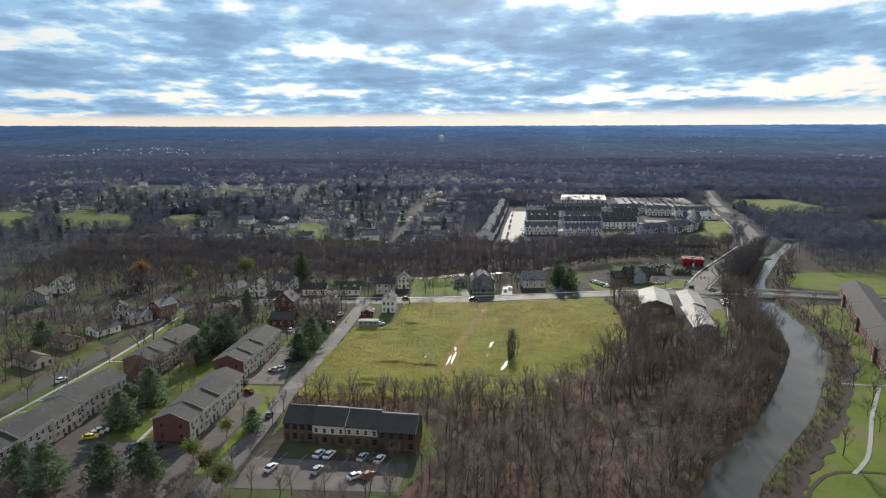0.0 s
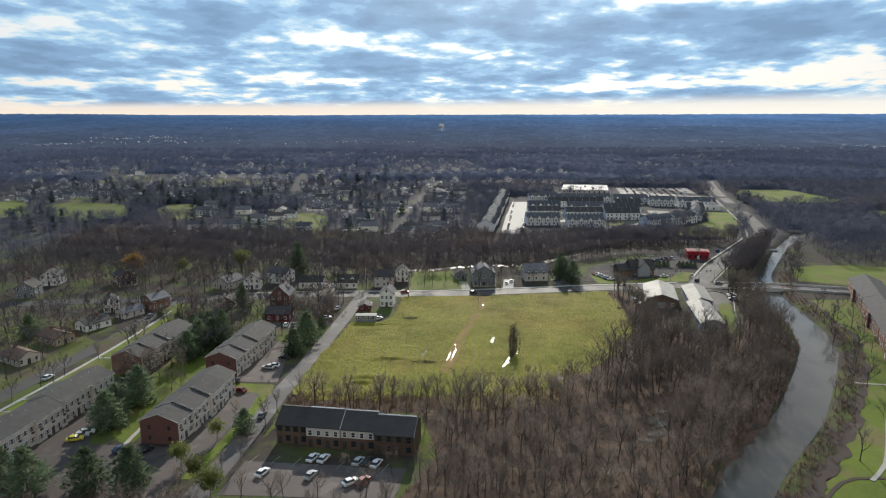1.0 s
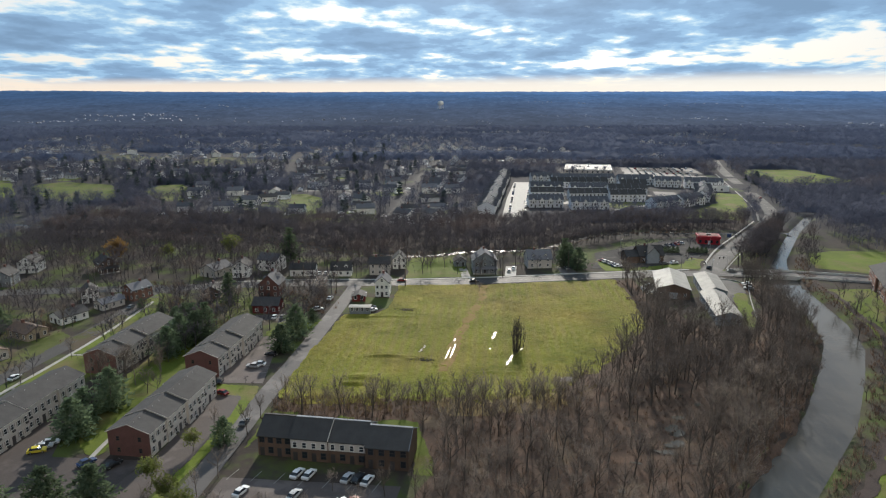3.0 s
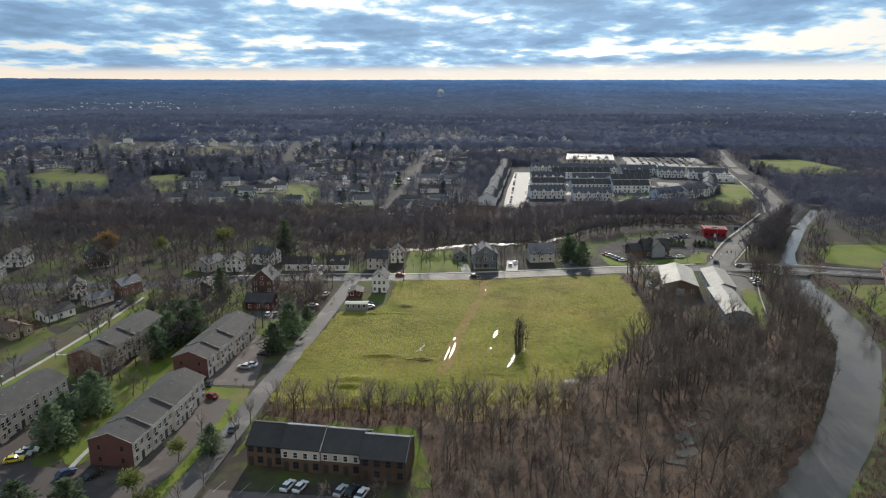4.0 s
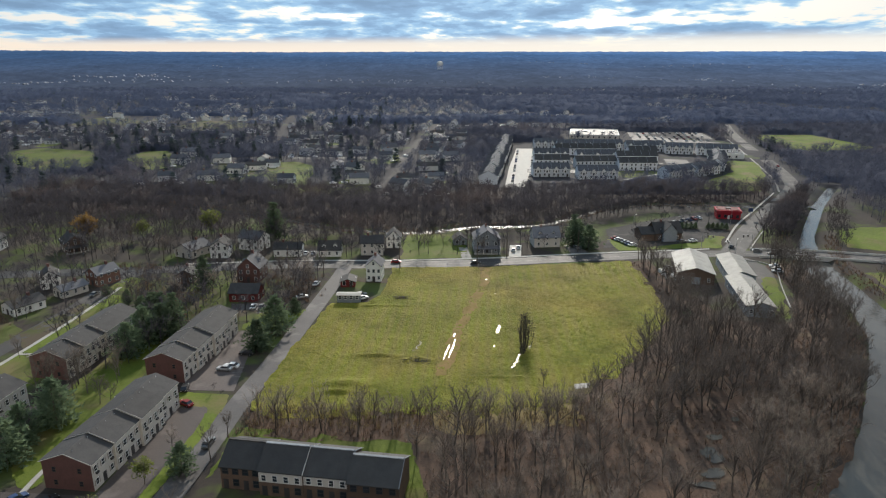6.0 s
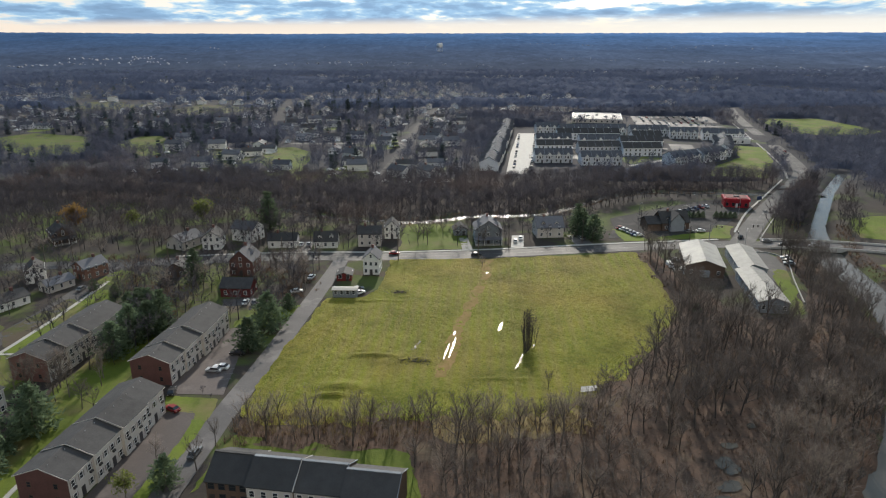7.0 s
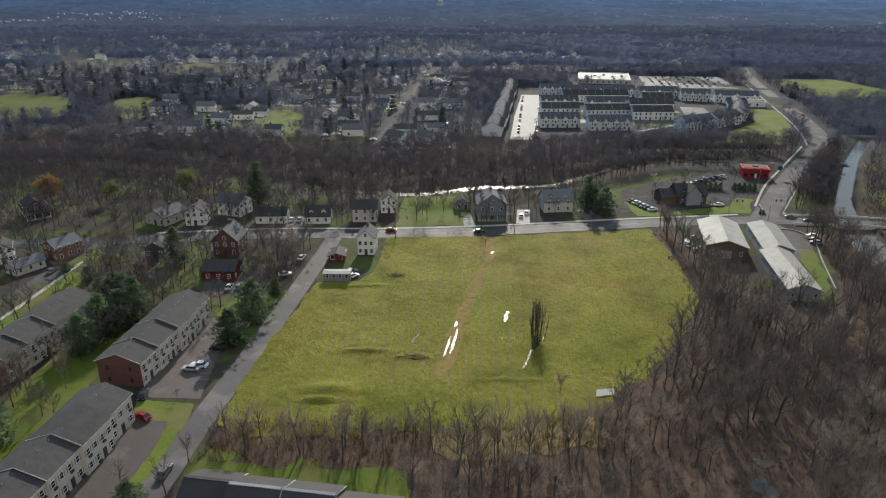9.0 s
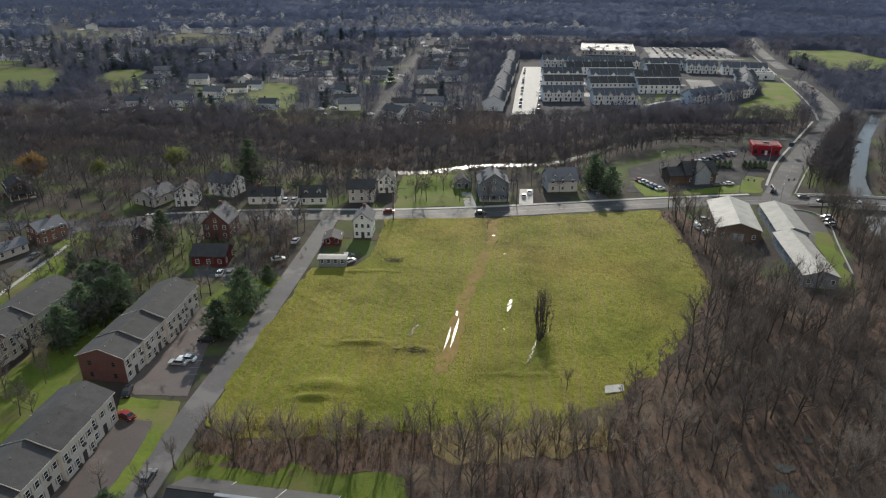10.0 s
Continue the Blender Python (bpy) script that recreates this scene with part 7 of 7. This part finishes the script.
def thicket(px, py, lx, ly, height, seed, stems=34):
    """A clump of slender bare stems that branch from the ground up."""
    rnd = np.random.RandomState(seed)
    ob = thing("thicket", "dark clump of slender bare saplings in the field", "thicket", pose(px, py, 0.1, 0, 0, -8))
    stem, v, f = MB(), [], []
    for k in range(stems):
        a, r = rnd.rand() * 6.28, math.sqrt(rnd.rand())
        base = np.array([math.cos(a) * r * lx, math.sin(a) * r * ly, -0.1])
        h = height * (1 - 0.45 * r * r) * rnd.uniform(0.75, 1.05)
        top = base + np.array([base[0] * 0.25 + rnd.normal() * 0.3, base[1] * 0.1 + rnd.normal() * 0.3, h])
        stem.tube(base, top, 0.05, 0.012, 4)
        for j in range(56):
            u = 0.12 + 0.88 * rnd.rand()
            o = base + (top - base) * u
            d = rnd.normal(size=3) * (0.5, 0.5, 0.2) + (0, 0, 0.75)
            tip = o + d * rnd.uniform(0.6, 1.6)
            w = np.cross(d, rnd.normal(size=3))
            w = w / (np.linalg.norm(w) + 1e-9) * 0.03
            n = len(v)
            v += [o - w, o + w, tip]
            f.append((n, n + 1, n + 2))
    part("stem_clump", stem, M["bark"], ob)
    part("crown", array_mesh("thicket_crown", np.array(v), np.array(f), M["dark_twig"]), None, ob, "dark mass of fine bare twigs")


thicket(23.9, 223.5, 2.0, 4.2, 10.5, 5)
thicket(22.0, 217.5, 1.1, 2.4, 3.6, 6, 9)
for px, py, s in ((25.0, 197.6, 0.42), (50, 205, 0.45), (14.5, 283, 0.35), (46, 200, 0.3), (16, 304.5, 0.6), (78, 301, 0.75)):
    plant(int(abs(px)) % 7, px, py, s, 40 * px, "slender bare tree standing in the grass", "field trees")

# Brush on the woodland floor and along the banks.
tuft = []
for k in range(5):
    r = np.random.RandomState(90 + k)
    v, f = [], []
    for j in range(12):
        a = r.rand() * 6.28
        o = np.array([np.cos(a), np.sin(a), 0]) * r.rand() * 0.7
        tip = o * 1.8 + np.array([0, 0, 0.5 + 0.9 * r.rand()])
        s = np.array([-np.sin(a), np.cos(a), 0]) * 0.06
        n = len(v)
        v += [o - s, o + s, tip]
        f.append((n, n + 1, n + 2))
    tuft.append((np.array(v), np.array(f)))
x0, y0, rnd0 = sown([(-46, 175), (-20, 176), (34, 177), (36, 192), (8, 187), (-44, 188)], 1.7, 53)
x, y, rnd = sown(WOOD, 1.35, 51, 0.8)
kk = rnd.rand(len(x)) < 0.55 + 0.45 * ripple(x, y, 0.25, 6.0)
bank = []
for side in (7.5, 9.5, 11.5):
    for pts in ribbon(RIVER[3:], 2 * side, 0, 1.6):
        bank += [(p.x + rnd.uniform(-1, 1), p.y + rnd.uniform(-1, 1)) for p in pts]
for px, py, lx, ly in ((-49, 266, 6, 16), (-60, 274, 8, 9), (-90, 256, 10, 12), (-104, 270, 8, 10), (-140, 244, 9, 14), (-120, 292, 20, 4), (-80, 244, 5, 5)):
    bank += [(px + rnd.normal() * lx * 0.5, py + rnd.normal() * ly * 0.5) for k in range(int(lx * ly))]
for side in (3.2, 4.6):
    for pts in ribbon(CREEK[1:12], 2 * side, 0, 1.7):
        bank += [(p.x + rnd.uniform(-1.2, 1.2), p.y + rnd.uniform(-1.2, 1.2)) for p in pts]
b = np.array(bank)
pl = np.concatenate([stand(x0, y0, rnd0, 0.6, 1.7), stand(x[kk], y[kk], rnd, 0.5, 1.2), stand(b[:, 0], b[:, 1], rnd, 0.7, 1.6)])
stuff("underbrush", "dry brown brush on the woodland floor and banks", "brush", tuft, pl, 7, M["brush"])
x, y, rnd = sown([(-44, 180), (-20, 179), (34, 181), (44, 196), (36, 196), (22, 190), (0, 189), (-20, 190), (-43, 192)], 0.95, 54, 0.9)
kk = rnd.rand(len(x)) < np.clip((193 + 0.15 * np.maximum(x, 0) - y + 2.5 * ripple(x, y, 0.3, 2.0)) / 10, 0, 0.9)
M["straw"] = surface("dry_straw_grass", (0.25, 0.195, 0.095), (0.17, 0.13, 0.07), 0.1, 2.0, 0.95, 0.0, 4.0, 0.1, island=1, spread=0.3, through=0.3)
stuff("dry_grass", "tall dry straw-coloured grass along the field's edge", "grass", tuft, stand(x[kk], y[kk], rnd, 0.4, 1.1), 9, M["straw"])
x, y, rnd = sown(FIELD, 1.5, 52)
kk = rnd.rand(len(x)) < 0.35 + 0.4 * np.clip(ripple(x, y, 0.12, 3.0) + np.clip((205 - y) / 12, 0, 1), 0, 1)
M["tuft"] = surface("grass_tufts", (0.115, 0.135, 0.030), (0.075, 0.092, 0.021), 0.1, 2.0, 0.95, 0.0, 4.0, 0.1, island=1, spread=0.3)
pl = stand(x[kk], y[kk], rnd, 0.12, 0.35)
pl[:, 2] += 0.22
stuff("grass_tufts", "rough grass tufts over the field", "grass", tuft, pl, 8, M["tuft"])

# Suburban houses beyond the creek.
FAR = [
    house("suburban_house", "white suburban house with grey roof among bare trees", pose(-139, 496, 0, 0, 0, 80), 8, 12, 4.2, 2.4, "white", "grey_shingle", group="suburban houses", simple=True),
    house("suburban_house", "white suburban house with dark roof among bare trees", pose(-130, 511, 0, 0, 0, 100), 8, 13, 3.6, 1.9, "white", "shingle", group="suburban houses", simple=True),
    house("suburban_house", "grey suburban house with dark roof among bare trees", pose(-98, 462, 0, 0, 0, 86), 7.5, 10, 4.0, 2.0, "town_wall", "slate", group="suburban houses", simple=True),
    house("suburban_house", "pale grey suburban house with grey roof among bare trees", pose(-122, 524, 0, 0, 0, 90), 7.5, 10, 3.4, 1.8, "town_wall", "grey_shingle", group="suburban houses", simple=True),
]
for k, (px, py) in enumerate(SUBURB):
    if py < 705 and k not in (0, 1, 2, 3):
        copy_thing(FAR[rnd_house.randint(0, 4)], pose(px, py, float(terrain(np.array([px]), np.array([py]))[0]), 0, 0, float(rnd_house.choice([0, 80, 90, 100, 45])) + rnd_house.uniform(-10, 10)))
    if py < 660 and rnd_house.rand() < 0.7:
        lx, ly = rnd_house.uniform(7, 12), rnd_house.uniform(9, 16)
        patch("lawn", [(px + lx * math.cos(a * 0.628), py - 9 + ly * math.sin(a * 0.628)) for a in range(10)], 1.6, 0.04, M["rough_lawn" if rnd_house.rand() < 0.5 else "lawn"], "garden grass beside a suburban house", "lawn", 0.03, 0.5, 3.5, drape=True)


def speck_cars():
    """Cars parked along far suburban streets, too small to pick apart; white stands for sun glints."""
    mb = MB()
    for px, py in SUBURB:
        for k in range(rnd_house.randint(0, 4)):
            u, v = px + rnd_house.uniform(-14, 14), py - rnd_house.uniform(7, 18)
            mb.box(u - 2.1, v - 0.9, 0.2, u + 2.1, v + 0.9, 0.95).box(u - 1.3, v - 0.8, 0.95, u + 1.0, v + 0.8, 1.5, 0.25)
    tagged(new("parked_cars", mb.mesh("parked_cars", M["car_white"])), "cars parked along far suburban streets, white for sun glints", "cars", kind="stuff")


speck_cars()


def block(mb, px, py, z, w, l, h):
    """A small gabled block."""
    mb.box(px - w, py - l / 2, z - 6, px + w, py + l / 2, z + h)
    mb.prism([(px - w, z + h), (px + w, z + h), (px, z + h + 2)], py - l / 2, py + l / 2)


def distant_houses():
    """Far house clusters, a few specks each: one mesh of small gabled blocks."""
    rnd = np.random.RandomState(12)
    mb = MB()
    for deg, r, spread, n in ((-27.5, 1900, 3.5, 26), (-24, 2050, 3.0, 30), (-21, 1850, 2.5, 10), (-9, 1750, 6.0, 26), (-2, 1650, 5.0, 20), (9.5, 2900, 2.5, 18), (11, 1950, 3.0, 14), (20, 2700, 2.4, 14), (20.5, 1850, 1.8, 12), (33.5, 1750, 2.6, 26), (0, 2900, 4.5, 12), (27, 1650, 3.0, 8), (-15, 2700, 5.0, 9), (28, 2600, 4.0, 9)):
        for k in range(int(1.4 * n)):
            a = deg + rnd.normal() * spread * 0.8
            d = r + rnd.normal() * 30 + 40 * math.sin(a * 1.3)
            px, py = math.sin(radians(a)) * d, math.cos(radians(a)) * d
            z = float(far_height(np.array([d]), np.array([a]))[0]) + 1.0
            block(mb, px, py, z, rnd.uniform(0.8, 2.6) * (1 + (rnd.rand() < 0.06) * 3), rnd.uniform(4, 8), rnd.uniform(0.3, 1.6))
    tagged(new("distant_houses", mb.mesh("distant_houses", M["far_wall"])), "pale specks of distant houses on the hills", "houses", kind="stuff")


distant_houses()


def clearing_houses():
    """Houses among the far woods, too small to pick apart: pale walls, and roofs in two shades."""
    rnd = np.random.RandomState(14)
    spots = [(px, py) for px, py in SUBURB if py >= 705]
    for cx, cy, lx, ly in CLUSTERS:
        spots += [(cx + rnd.normal() * 0.5 * lx, cy + rnd.uniform(-0.9, 0.9) * ly) for k in range(int(lx * ly / 300))]
    walls, roofs = (MB(), MB()), (MB(), MB())
    for k, (px, py) in enumerate(spots):
        w, l, h, r = rnd.uniform(2.6, 4.2), rnd.uniform(6, 11), rnd.uniform(2.8, 5), rnd.uniform(1.4, 2.2)
        if rnd.rand() < 0.6:
            w, l = l * 0.5, w * 2
        mb, rf = walls[k % 2], roofs[k % 3 > 0]
        mb.prism([(px - w, -1), (px + w, -1), (px + w, h), (px, h + r), (px - w, h)], py - l / 2, py + l / 2)
        rf.prism([(u + px, z) for u, z in gable_ring(2 * w, h, 0.5, 0.25, r)], py - l / 2 - 0.3, py + l / 2 + 0.3)
    for mb, mat, what in ((walls[0], "white", "white"), (walls[1], "town_wall", "pale grey")):
        tagged(new("far_house_walls", mb.mesh("far_house_walls", M[mat])), what + " walls of houses scattered through far woods", "houses", kind="stuff")
    for mb, mat, what in ((roofs[0], "slate", "dark"), (roofs[1], "shingle", "grey")):
        tagged(new("far_house_roofs", mb.mesh("far_house_roofs", M[mat])), what + " roofs of houses scattered through far woods", "houses", kind="stuff")


clearing_houses()
